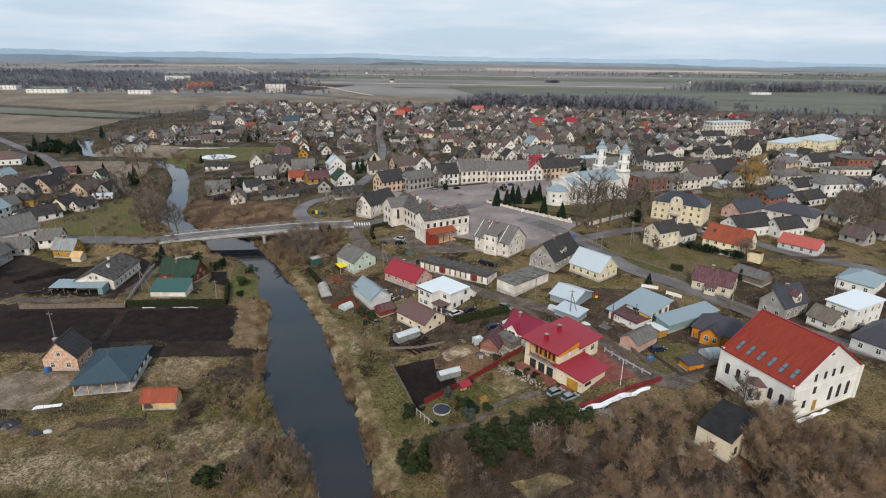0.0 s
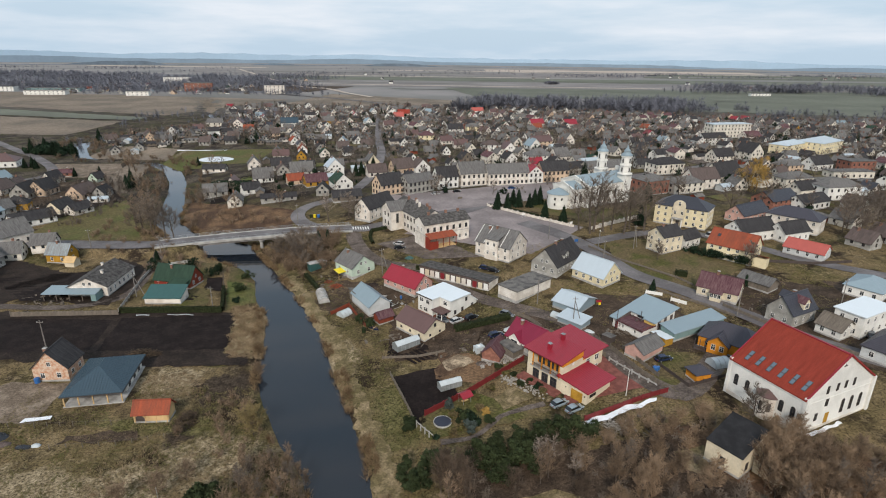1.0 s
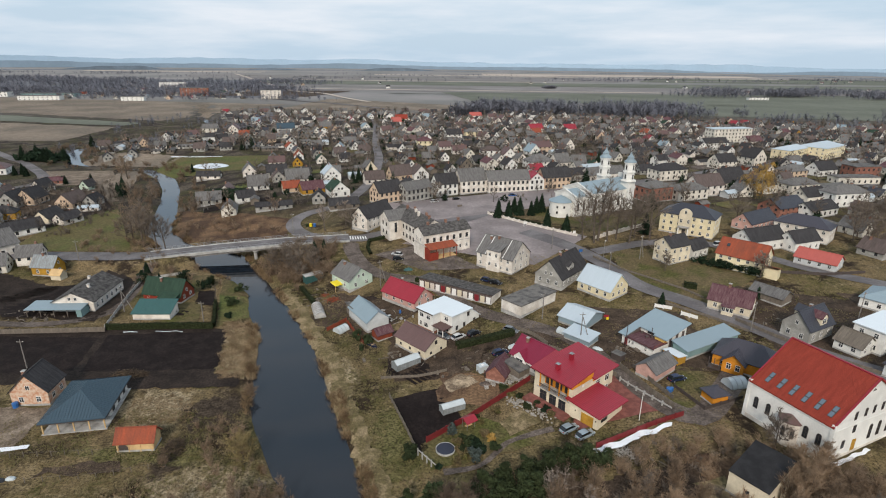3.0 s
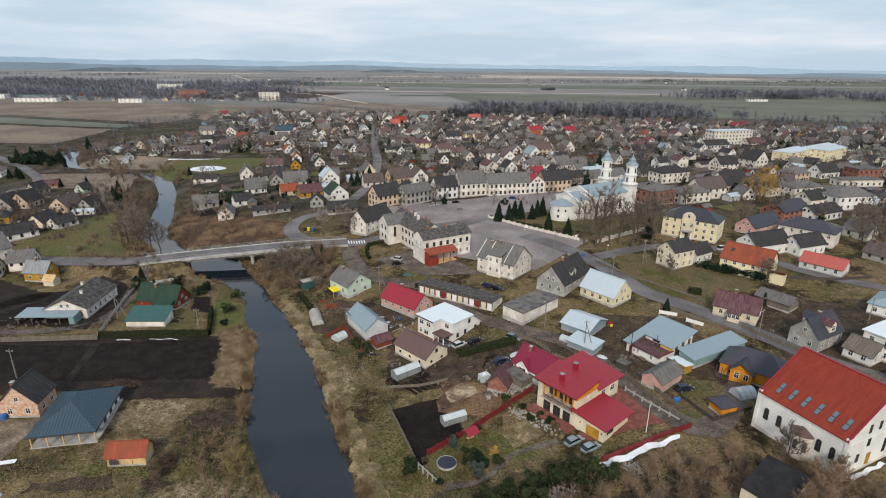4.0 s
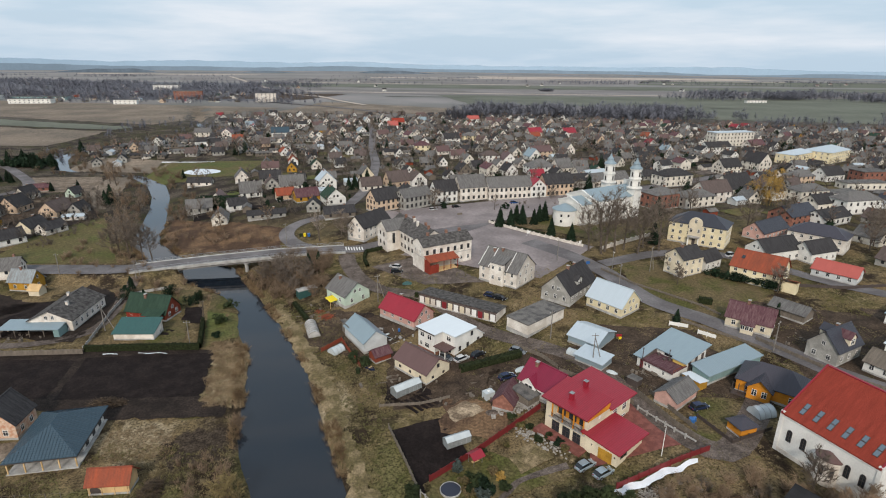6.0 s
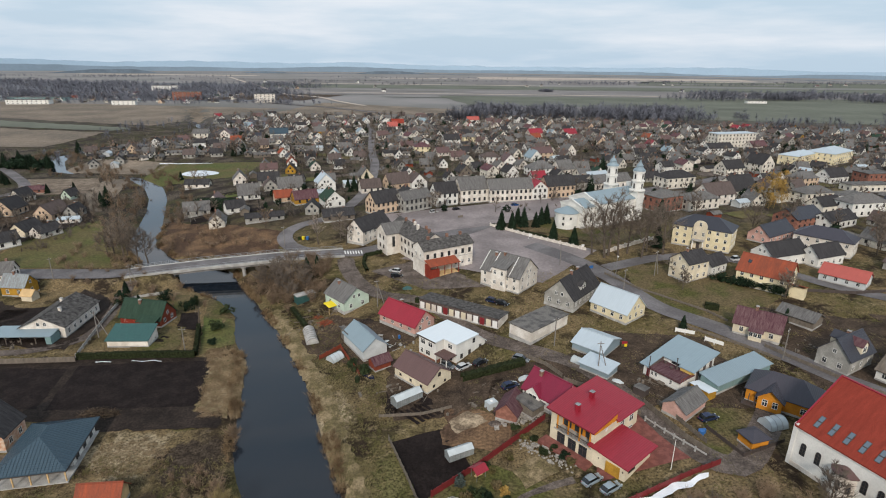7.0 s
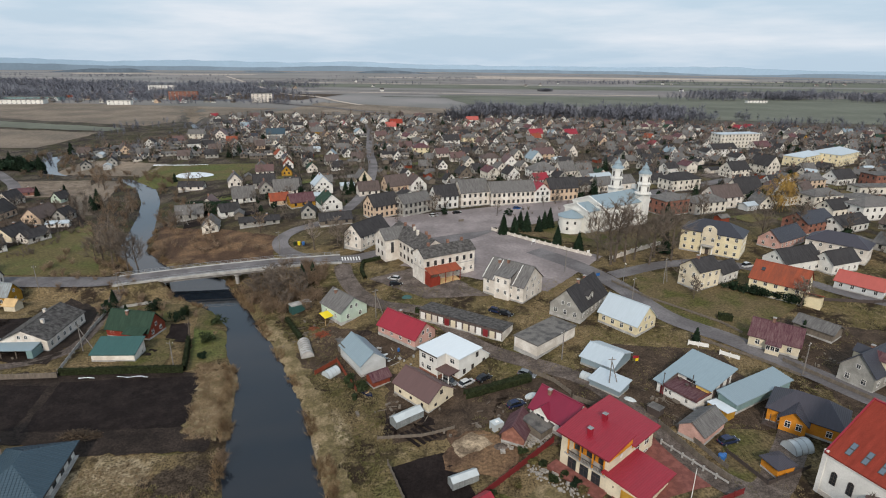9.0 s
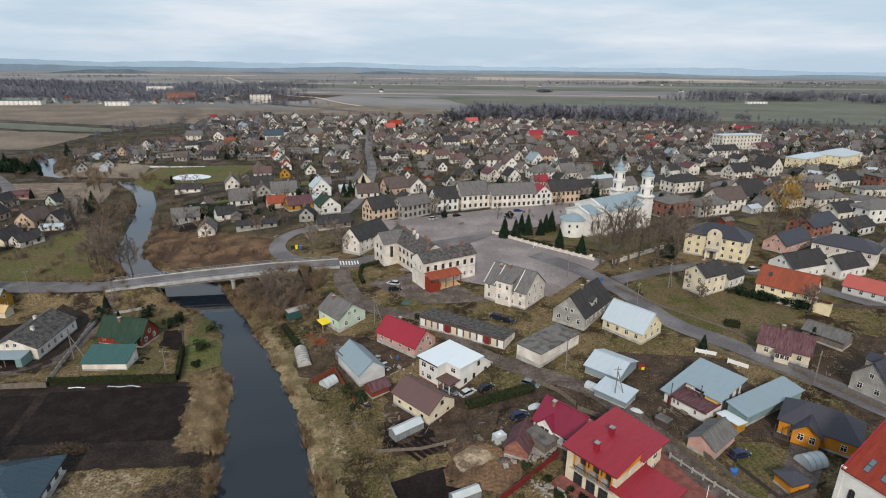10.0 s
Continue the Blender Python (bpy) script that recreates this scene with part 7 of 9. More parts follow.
def clump(x, y, seed, rx, rz, m, label, n=900, name="evergreen_shrub", category="shrub", group="evergreen shrubs", z=None):
    """An evergreen mass of many small sprays on a few lobes."""
    rnd = random.Random(seed)
    e = thing(name, x, y, rnd.uniform(0, 360), z, label, category, group)
    if rz > 4.2:                            # a young pine: whorls that narrow towards the leader
        lobes = [(np.array([rnd.gauss(0, 0.45) * rx * (1 - k / 10), rnd.gauss(0, 0.45) * rx * (1 - k / 10), rz * (0.16 + 0.095 * k)]), 0.62 * (1 - k / 11)) for k in range(9)]
    else:
        lobes = [(np.array([rnd.gauss(0, rx * 0.4), rnd.gauss(0, rx * 0.4), rz * rnd.uniform(0.25, 0.85)]), rnd.uniform(0.3, 0.6)) for _ in range(9)]
    v, f = [], []
    for i in range(n):
        c, k = lobes[i % 9]
        d = np.array([rnd.gauss(0, 1), rnd.gauss(0, 1), rnd.gauss(0, 1)])
        d /= np.linalg.norm(d)
        p = c + d * np.array([rx, rx, rz * (0.7 if rz <= 4.2 else 0.28)]) * k * rnd.uniform(0.6, 1.05)
        if p[2] < 0.05:
            continue
        q = np.array([rnd.gauss(0, 1), rnd.gauss(0, 1), rnd.gauss(0, 0.6)])
        q = q / np.linalg.norm(q)
        w = np.cross(q, d)
        w = w / (np.linalg.norm(w) + 1e-6)
        s = len(v)
        ln = rnd.uniform(0.28, 0.5)
        v += [p - q * ln - d * 0.1, p + w * ln * 0.35, p + q * ln, p - w * ln * 0.35]
        f += [(s, s + 1, s + 2, s + 3)]
    part("foliage", mesh_of("foliage", v, f, m), None, e)
    tv, tf = [], []
    for _ in range(5):
        limb(tv, tf, np.array([0, 0, -0.3]), lobes[_][0], 0.08, 0.03, 5)
    part("stem", mesh_of("stem", tv, tf, BARK), None, e)
    return e


def bush_arrays(rnd, height, spread, stems=16, twigs=6, twig_r=0.02):
    v, f = [], []
    for i in range(stems):
        a = rnd.uniform(0, 6.28)
        e = np.array([math.cos(a) * spread * rnd.uniform(0.2, 1), math.sin(a) * spread * rnd.uniform(0.2, 1), height * rnd.uniform(0.6, 1)])
        o = np.array([rnd.gauss(0, 0.25), rnd.gauss(0, 0.25), -0.2])
        spike(v, f, o, e, twig_r * 1.9)
        for _ in range(twigs):
            p = o + (e - o) * rnd.uniform(0.35, 1)
            d = np.array([rnd.gauss(0, 0.6), rnd.gauss(0, 0.6), rnd.uniform(0.0, 0.9)]) * height * 0.32
            spike(v, f, p, p + d, twig_r * 1.15)
    return np.array(v), f


def scatter(name, spots, kinds, m, label, category, rnd, scale=(0.7, 1.3), smooth=False):
    """Very many plants in one mesh."""
    V, F, s = [], [], 0
    for x, y in spots:
        v, f = rnd.choice(kinds)
        a, k = rnd.uniform(0, 6.28), rnd.uniform(*scale)
        c, sn = math.cos(a) * k, math.sin(a) * k
        w = np.stack([v[:, 0] * c - v[:, 1] * sn + x, v[:, 0] * sn + v[:, 1] * c + y, v[:, 2] * k * rnd.uniform(0.8, 1.2) + gz(x, y)], -1)
        V.append(w)
        F += [tuple(i + s for i in q) for q in f]
        s += len(v)
    if not V:
        return None
    ob = new(name, mesh_of(name, np.concatenate(V).tolist(), F, m))
    return tagged(ob, label, category, kind="stuff")


BIG = dict(trunk_h=0.2, limbs=13, subs=7, twigs=8, spread=0.42, lift=0.85, twig_r=0.042)
NEAR = [  # x, y, height, and its look
    (-122, 197, 18), (-115, 193.5, 15), (-113, 197, 14), (-124, 203, 12), (-130, 200, 11),
    (60.5, 182, 23), (62.5, 184.5, 24), (66, 184, 21), (73.5, 181, 20), (70, 186, 18), (78, 188, 17), (82.5, 184, 21), (57, 186, 18),
    (-1.2, 244.8, 11), (129, 209, 14), (104.5, 145.5, 9), (76.5, 152.5, 7), (78, 164, 7), (63.4, 65.2, 8.5),
    (181, 205, 15), (179.7, 196.5, 14), (173, 200.5, 13), (168, 190, 12), (188, 190, 14), (195, 210, 14), (160, 172, 11), (162, 184, 12), (171, 192, 14), (176, 184, 13), (184, 198, 15), (166, 178, 12), (190, 203, 14), (200, 196, 15), (150, 219, 12), (92, 214, 13), (118, 238, 12)]
NEAR += [(-53.5, 166, 9), (-49, 167.5, 10), (-58, 166.5, 9), (-45.7, 171, 8), (-51, 162, 8), (-44, 164, 8), (-56, 171, 9), (-47.5, 158, 7),
    (-40, 210, 12), (-37, 205, 11), (-52, 176, 9), (-57, 178, 8), (-61, 170, 8), (-120, 244, 9)]
for i, (x, y, hgt) in enumerate(NEAR):
    bare_tree(x, y, 100 + i, "tall bare deciduous tree with a fine twiggy crown", height=hgt, **BIG)
for i, (x, y, hgt, m) in enumerate(((3.4, 46.5, 10, RUSTTWIG), (5.5, 48, 8, RUSTTWIG), (20, 53, 9, RUSTTWIG), (21.6, 54.2, 8.5, RUSTTWIG), (28, 57, 7, RUSTTWIG), (36, 55, 7, TWIG), (50, 44, 8, TWIG), (57, 40, 9, TWIG), (68, 47, 8, TWIG), (46, 41, 7, TWIG), (72, 46, 8, TWIG), (80, 50, 8, TWIG), (40, 45, 6, TWIG))):
    bare_tree(x, y, 300 + i, "slender bare tree rising from the thicket", m, height=hgt, trunk_h=0.1, limbs=16, subs=6, twigs=7, spread=0.26, lift=1.8, thick=0.012)
for i, (x, y, hgt) in enumerate(((-130, 204, 17), (-126, 208, 14), (-150, 250, 11), (-160, 260, 13), (-197, 324, 16), (-204, 330, 13), (-146, 322, 11), (-96, 226, 9), (-76, 228, 9))):
    bare_tree(x, y, 350 + i, "broad brown willow with many rising limbs", RUSTTWIG, height=hgt, trunk_h=0.05, limbs=14, subs=6, twigs=7, spread=0.45, lift=1.2, twig_r=0.032, group="river willows")
bare_tree(-71, 142.6, 372, "pollarded pale tree cut back to its limbs", PALEBARK, height=5.5, trunk_h=0.35, limbs=7, subs=1, twigs=1, spread=0.35, lift=1.3, thick=0.05, twig_r=0.06, group="")
bare_tree(-48.5, 206.8, 371, "pale birch with thin hanging twigs", PALEBARK, height=14, trunk_h=0.2, limbs=12, subs=6, twigs=6, spread=0.3, lift=1.2, twig_r=0.04, group="")
bare_tree(-36.1, 66.8, 380, "spreading willow bush with olive-yellow twigs", OLIVETWIG, height=6.4, trunk_h=0.03, limbs=26, subs=7, twigs=8, spread=0.62, lift=1.0, thick=0.014, twig_r=0.03, group="")
for i in range(22):
    r = random.Random(900 + i)
    bare_tree(r.uniform(-35, -22), r.uniform(46, 57.5), 900 + i, "slender brown bush on the near river bank", (RUSTTWIG, TWIG)[i % 2], height=r.uniform(3.6, 6.6), trunk_h=0.04, limbs=16, subs=5, twigs=6, spread=0.3, lift=1.9, thick=0.012, twig_r=0.024, group="bank bushes")
for i, (x, y, hgt) in enumerate(((2.2, 50.5, 10.5), (4.0, 49, 11), (5.4, 51.5, 9.5), (3.2, 52.8, 9), (6.4, 48.4, 9.5), (57.6, 51.4, 8.5), (60.4, 54, 8.5), (59.6, 50.6, 9), (62.2, 52.4, 9), (61.6, 56.4, 8), (63.5, 58.5, 7.5), (57.0, 48.6, 7.5))):
    bare_tree(x, y, 930 + i, "upright many-twigged bare tree at the edge of the scrub", (DARKTWIG if x < 27 else TANTWIG), height=hgt, trunk_h=0.06, limbs=24, subs=7, twigs=8, spread=0.32, lift=1.7, thick=0.012, twig_r=0.022, group="scrub trees")
bare_tree(163, 256, 55, "golden weeping willow with hanging bare twigs", WILLOW, height=19, trunk_h=0.2, limbs=14, subs=8, twigs=9, spread=0.42, lift=0.5, droop=1.0, twig_r=0.06, group="")
for i, (x, y, hgt) in enumerate(((-36.6, 67.5, 5), (-39, 72, 4.5), (-42.5, 90, 4), (-47, 50, 5), (-31, 50, 4.5), (-26, 44, 5), (-44, 54, 4), (-30.4, 55.5, 4.5), (-26, 50.5, 4.5), (-53, 48, 4), (-51, 66, 2.5), (-34, 46, 5))):
    bare_tree(x, y, 400 + i, "low spreading willow bush on the river bank", RUSTTWIG, height=hgt, trunk_h=0.02, limbs=18, subs=6, twigs=7, spread=0.55, lift=1.0, thick=0.015, twig_r=0.028)

PROTOTREE = []
rt = random.Random(21)
for k in range(6):
    PROTOTREE.append(dict(height=rt.uniform(7, 13), trunk_h=0.2, limbs=8, subs=5, twigs=5, spread=rt.uniform(0.3, 0.42), lift=rt.uniform(0.6, 1.1), twig_r=0.055))
DONE = {}
n_tree = 0
for _ in range(6000):
    x, y = rt.uniform(-330, 360), rt.uniform(100, 470)
    d = shore(x, y)[0]
    ok = in_town(x, y) or (d > 2 and y > 230 and rt.random() < 0.25)
    if n_tree >= 205:
        break
    if ok and free(x, y, -2.0) and off_street(x, y, -1) and y > 150:
        k = rt.randrange(6)
        if k not in DONE:
            DONE[k] = bare_tree(x, y, 700 + k, "bare garden tree between the houses", TWIG, group="garden trees", **PROTOTREE[k])
        else:
            c = copy_thing(DONE[k], pose(x, y, gz(x, y), 0, 0, rt.uniform(0, 360)))
        n_tree += 1
SP = [(27, 219, 9), (37, 222, 9), (31.5, 218.5, 8), (45, 225, 8), (47.6, 226.5, 9), (42, 221, 7), (46.3, 204.5, 8), (53, 198, 7.5), (84, 193.5, 9), (100.5, 233, 10), (35, 226, 8),
      (-46, 175, 8), (-43, 178, 7), (-176, 276, 9), (-177, 283, 11), (-205, 298, 7), (-210, 308, 7), (-225, 307, 6), (-228, 309, 5), (-270, 334, 8), (-265, 330, 7), (-274, 332, 7), (-46, 292, 9), (-43, 296, 8), (-40, 300, 10), (-49, 290, 8), (-309, 388, 12), (-300, 390, 11), (-304, 396, 12), (-290, 384, 11), (-284, 380, 12), (-278, 388, 12), (-298, 455, 13), (-165, 345, 6), (-92, 150, 6), (66, 127.5, 4.5), (96, 131, 4), (-102, 161, 6)]
for i, (x, y, hgt) in enumerate(SP):
    spruce(x, y, 500 + i, hgt, hgt * 0.31, "dark green spruce with drooping branches")
SPK = {}
n_sp = 0
for _ in range(3000):
    x, y = rt.uniform(-300, 520), rt.uniform(240, 700)
    if n_sp >= 60:
        break
    if in_town(x, y) and free(x, y, -2.5):
        k = rt.randrange(3)
        if k not in SPK:
            SPK[k] = spruce(x, y, 600 + k, (7, 9, 11)[k], (2.3, 2.8, 3.3)[k], "dark garden spruce among the houses", tiers=16, per=9, group="garden conifers")
        else:
            copy_thing(SPK[k], pose(x, y, gz(x, y), 0, 0, rt.uniform(0, 360)))
        n_sp += 1
for i, (x, y, r, hgt) in enumerate(((12.6, 59.0, 3.4, 7.5), (16.6, 60.0, 3.2, 7.2), (9.0, 57.8, 2.8, 6.2), (20.5, 61.5, 2.8, 6.5), (25, 63.4, 3.0, 6.4), (28.2, 64.5, 2.6, 5.6), (11.6, 55.2, 3.0, 6.4), (15.2, 56.4, 3.0, 7.4), (18.6, 57.6, 2.6, 6.0), (13.6, 53.6, 2.4, 5.2), (22.6, 64, 2.4, 5.2), (31, 63, 2.0, 3.6), (-4.2, 55.8, 1.9, 4.6), (-1.4, 53.6, 2.0, 5.0), (0.8, 56.5, 1.9, 4.2), (-3.0, 51.5, 1.8, 4.4), (-4.6, 69.3, 1.6, 2.4), (-36.5, 48.3, 2.6, 5), (-39.5, 49, 2.0, 3))):
    clump(x, y, 800 + i, r, hgt, PINEGREEN, "dark green young pine thicket beside the garden", n=1500)
SHRUBS = [(4.9, 72.6, 1.1, 1.1, LAWN), (7.0, 73.2, 1.6, 1.7, PINEGREEN), (8.6, 72.0, 1.2, 1.4, NEEDLE), (5.7, 69.4, 1.4, 1.2, LAWN), (4.6, 67.4, 1.1, 0.9, LAWN), (7.7, 68.6, 1.4, 1.9, BLUEGREY_NEEDLE), (6.2, 70.9, 1.3, 1.3, PINEGREEN), (9.9, 70.2, 1.2, 1.7, NEEDLE), (11.8, 72.9, 1.0, 1.5, WILLOW),
          (12.4, 71.2, 1.1, 1.2, PINEGREEN), (10.3, 75.4, 1.2, 1.0, LAWN), (10.0, 79.1, 0.8, 0.8, MEADOW), (9.2, 80.6, 0.8, 0.8, PINEGREEN), (13.6, 82.6, 1.0, 0.7, LAWN), (20.2, 82.4, 0.9, 1.0, PINEGREEN), (22.4, 83.4, 0.8, 0.7, PINEGREEN), (24.0, 81.2, 0.9, 0.8, NEEDLE), (25.0, 79.4, 0.8, 0.7, LAWN)]
SHRUBS += [(1.2, 65.9, 0.7, 0.8, NEEDLE), (-7.5, 117.5, 1.3, 1.7, WILLOW),
                                       (-19, 114, 2.4, 3.2, PINEGREEN), (-22, 118, 1.6, 2, PINEGREEN), (-64.4, 138.8, 2.0, 2.6, PINEGREEN), (-62.2, 130, 1.0, 1.6, NEEDLE), (-66, 150, 1.8, 2.4, PINEGREEN), (-78, 151, 1.6, 3.6, NEEDLE), (-77, 155, 1.4, 3.0, PINEGREEN), (-80.6, 131.5, 1.1, 1.2, BLUEGREY_NEEDLE), (-8.6, 118.4, 1.3, 1.6, WILLOW), (3.8, 75.4, 0.9, 2.7, BLUEGREY_NEEDLE), (-88, 158, 2.6, 3.4, NEEDLE), (-101, 156, 3.0, 4.6, NEEDLE), (16, 90.5, 0.8, 0.8, PINEGREEN), (17.4, 87.5, 0.9, 0.7, MEADOW), (19, 86.4, 0.7, 0.8, PINEGREEN)]
for i, (x, y, r, hgt, m) in enumerate(SHRUBS):
    clump(x, y, 900 + i, r, hgt, m, "rounded garden shrub with dense foliage", n=520, group="garden shrubs")

for x, y, h, k in ((19.8, 55.0, 8.5, 71), (21.5, 55.2, 9.2, 72), (26.2, 53.0, 6.5, 73)):
    bare_tree(x, y, k, "slim pale bare tree before the pines", PALEBARK, height=h, trunk_h=0.3, limbs=12, subs=5, twigs=5, spread=0.3, lift=0.9, thick=0.016, twig_r=0.022, group="")

# thickets, reeds and rough grass
rs = random.Random(33)
BUSH = [bush_arrays(rs, 3.2, 2.0, 26, 11, 0.018) for _ in range(5)]
LOWB = [bush_arrays(rs, 1.7, 1.1, 14, 5, 0.03) for _ in range(4)]


def spots(n, test, x0, x1, y0, y1):
    out = []
    for _ in range(n * 30):
        x, y = rs.uniform(x0, x1), rs.uniform(y0, y1)
        if test(x, y):
            out.append((x, y))
            if len(out) >= n:
                break
    return out


def thicket_zone(x, y):
    return y < 69 - max(0, 34 - x) * 0.35 - max(0, x - 56) * 0.5 and not (49 < x < 63 and 47 < y < 62) and y > 30 and ((x - 20) / 9.5) ** 2 + ((y - 50.5) / 5.4) ** 2 > 1 + 0.8 * noise.noise((x * 0.3, y * 0.3, 8))


scrub = spots(270, thicket_zone, 4, 95, 34, 70)
scatter("thicket", [p for p in scrub if p[0] < 27], BUSH, DARKTWIG, "dark brown thicket of bare bushes", "thicket", rs, (0.6, 1.15))
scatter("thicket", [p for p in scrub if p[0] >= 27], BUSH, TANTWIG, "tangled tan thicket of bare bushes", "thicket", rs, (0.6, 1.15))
scatter("thicket", spots(260, lambda x, y: thicket_zone(x, y) and free(x, y, 0), 4, 95, 34, 70), LOWB, TWIG, "low grey-brown bramble scrub", "thicket", rs, (0.6, 1.2))
scatter("thicket", spots(130, lambda x, y: 2 < shore(x, y)[0] < 26, -150, -40, 150, 260), BUSH, RUSTTWIG, "russet scrub along the upper river", "thicket", rs, (0.5, 1.0))
scatter("thicket", spots(60, lambda x, y: 1 < shore(x, y)[0] < 12 and y < 80 and shore(x, y)[1] < 0, -60, -15, 36, 100), LOWB, RUSTTWIG, "low scrub on the near bank", "thicket", rs, (0.6, 1.3))
scatter("thicket", spots(70, lambda x, y: shore(x, y)[0] > 1.5, -62, -38, 156, 186), BUSH, RUSTTWIG, "dense russet brush beside the bridge", "thicket", rs, (0.9, 1.7))
scatter("thicket", spots(260, lambda x, y: 1.5 < shore(x, y)[0] < 14, -330, -110, 240, 560), BUSH, RUSTTWIG, "brown scrub along the upper river", "thicket", rs, (0.6, 1.3))


def tuft(rnd, h, w, blades):
    v, f = [], []
    for _ in range(blades):
        a, r = rnd.uniform(0, 6.28), rnd.uniform(0, w)
        o = np.array([math.cos(a) * r, math.sin(a) * r, -0.05])
        b = rnd.uniform(0, 6.28)
        s = np.array([math.cos(b), math.sin(b), 0]) * 0.05
        tip = o + np.array([rnd.gauss(0, 0.35) * h, rnd.gauss(0, 0.35) * h, h * rnd.uniform(0.6, 1.1)])
        k = len(v)
        v += [o - s, o + s, tip]
        f.append((k, k + 1, k + 2))
    return np.array(v), f


REEDS = [tuft(rs, 1.3, 0.5, 12) for _ in range(6)]
FLATREED = [tuft(rs, 0.55, 0.7, 16) for _ in range(6)]
GRASS = [tuft(rs, 0.34, 0.5, 9) for _ in range(6)]


def reedy(x, y):
    d, s = shore(x, y)
    return not (s < 0 and 127 < y < 162) and -0.4 < d < (1.6 + (1.0 if s > 0 else 1.9 if 96 < y < 130 else 0.5) * max(0, 0.4 + noise.noise((x * 0.07, y * 0.07, 2)) * 1.6)) and noise.noise((x * 0.12, y * 0.12, 5)) > -0.05


scatter("reeds", spots(3000, reedy, -130, 5, 30, 260), REEDS, REED, "dry tan reeds lining the river banks", "reeds", rs)
plot([(-54.5, 101), (-47, 97), (-50, 124), (-60, 122)], STRAW, "flattened straw between the field and the water")
scatter("reeds", spots(1500, lambda x, y: 0.5 < shore(x, y)[0] < 9 + 2 * noise.noise((x * 0.3, y * 0.3, 4)) and shore(x, y)[1] < 0, -62, -40, 97, 127), FLATREED, PALEREED, "broad bed of flattened dry reeds", "reeds", rs, (0.6, 1.2))
scatter("dry_grass", spots(350, lambda x, y: shore(x, y)[0] > 3 and ((x + 47) / 17) ** 2 + ((y - 54) / 9) ** 2 < 1 + 0.8 * noise.noise((x * 0.15, y * 0.15, 3)), -70, -26, 42, 68), FLATREED, PALEREED, "flattened bleached grass of the near meadow", "grass", rs, (0.55, 1.0))
scatter("dry_grass", spots(700, lambda x, y: ((x + 60) / 7) ** 2 + ((y - 84) / 6) ** 2 < 1 + 0.8 * noise.noise((x * 0.2, y * 0.2, 3)), -70, -50, 75, 93), FLATREED, PALEREED, "pale straw beside the new house", "grass", rs, (0.3, 0.6))
scatter("dry_grass", spots(5200, lambda x, y: shore(x, y)[0] > 1.5 and free(x, y, -1) and noise.noise((x * 0.1, y * 0.1, 1)) > -0.2, -90, -10, 36, 84), GRASS, DRYGRASS, "tussocky dry grass of the near meadow", "grass", rs)
scatter("dry_grass", spots(3600, lambda x, y: 1.5 < shore(x, y)[0] < 16 and shore(x, y)[1] > 0 and not (-12 < x < 7 and 69 < y < 93), -60, 6, 36, 150), GRASS, DRYGRASS, "dry grass on the sloping river bank", "grass", rs)

scatter("dry_grass", spots(5200, lambda x, y: shore(x, y)[0] > 12 and not (-13 < x < 7 and 69 < y < 109) and free(x, y, 0) and off_street(x, y, -1.5) and noise.noise((x * 0.13, y * 0.13, 7)) > -0.1, -20, 125, 66, 175), GRASS, DRYGRASS, "dry grass and weeds in the yards", "grass", rs)
# far woods and tree belts
SPIKE = []
for _ in range(7):
    v, f = [], []
    hgt = rs.uniform(8, 13)
    limb(v, f, np.array([0, 0, -1]), np.array([0, 0, hgt]), 0.2, 0.05, 3)
    for j in range(34):
        z, a, ln = hgt * rs.uniform(0.2, 0.8), rs.uniform(0, 6.28), hgt * rs.uniform(0.14, 0.36)
        d = np.array([math.cos(a), math.sin(a), rs.uniform(0.3, 1.2)])
        o = np.array([math.cos(a), math.sin(a), 0]) * rs.uniform(0, 0.16) * hgt + np.array([0, 0, z])
        w = np.array([-math.sin(a) * 0.24, math.cos(a) * 0.24, 0.08])
        s0 = len(v)
        v += [o - w, o + w, o + d * ln]
        f.append((s0, s0 + 1, s0 + 2))
    SPIKE.append((np.array(v), f))
far_spots = spots(1150, lambda x, y: in_town(x, y) and free(x, y, -2.2) and (y > 400 or x > 300), -300, 560, 200, 730)
scatter("wood", [p for p in ((rs.uniform(-260, -165), rs.uniform(200, 300)) for _ in range(130)) if free(*p, -1.5)], SPIKE, TWIG, "bare garden trees of the far bank", "trees", rs, (0.35, 0.75))
scatter("wood", spots(420, lambda x, y: in_town(x, y) and free(x, y, -1.6) and off_street(x, y, -1), -120, 330, 235, 420), SPIKE, TWIG, "bare fruit trees of the town gardens", "trees", rs, (0.4, 0.8))
scatter("wood", far_spots, SPIKE, TWIG, "bare trees among the far streets", "trees", rs, (0.5, 1.05))
GARDENBUSH = [bush_arrays(rs, 1.8, 1.2, 12, 4, 0.035) for _ in range(4)]
scatter("thicket", spots(900, lambda x, y: in_town(x, y) and free(x, y, -2.5), -320, 420, 190, 620), GARDENBUSH, TWIG, "bare garden bushes and hedges of the town", "bushes", rs, (0.6, 1.3))
DARKBALL = []
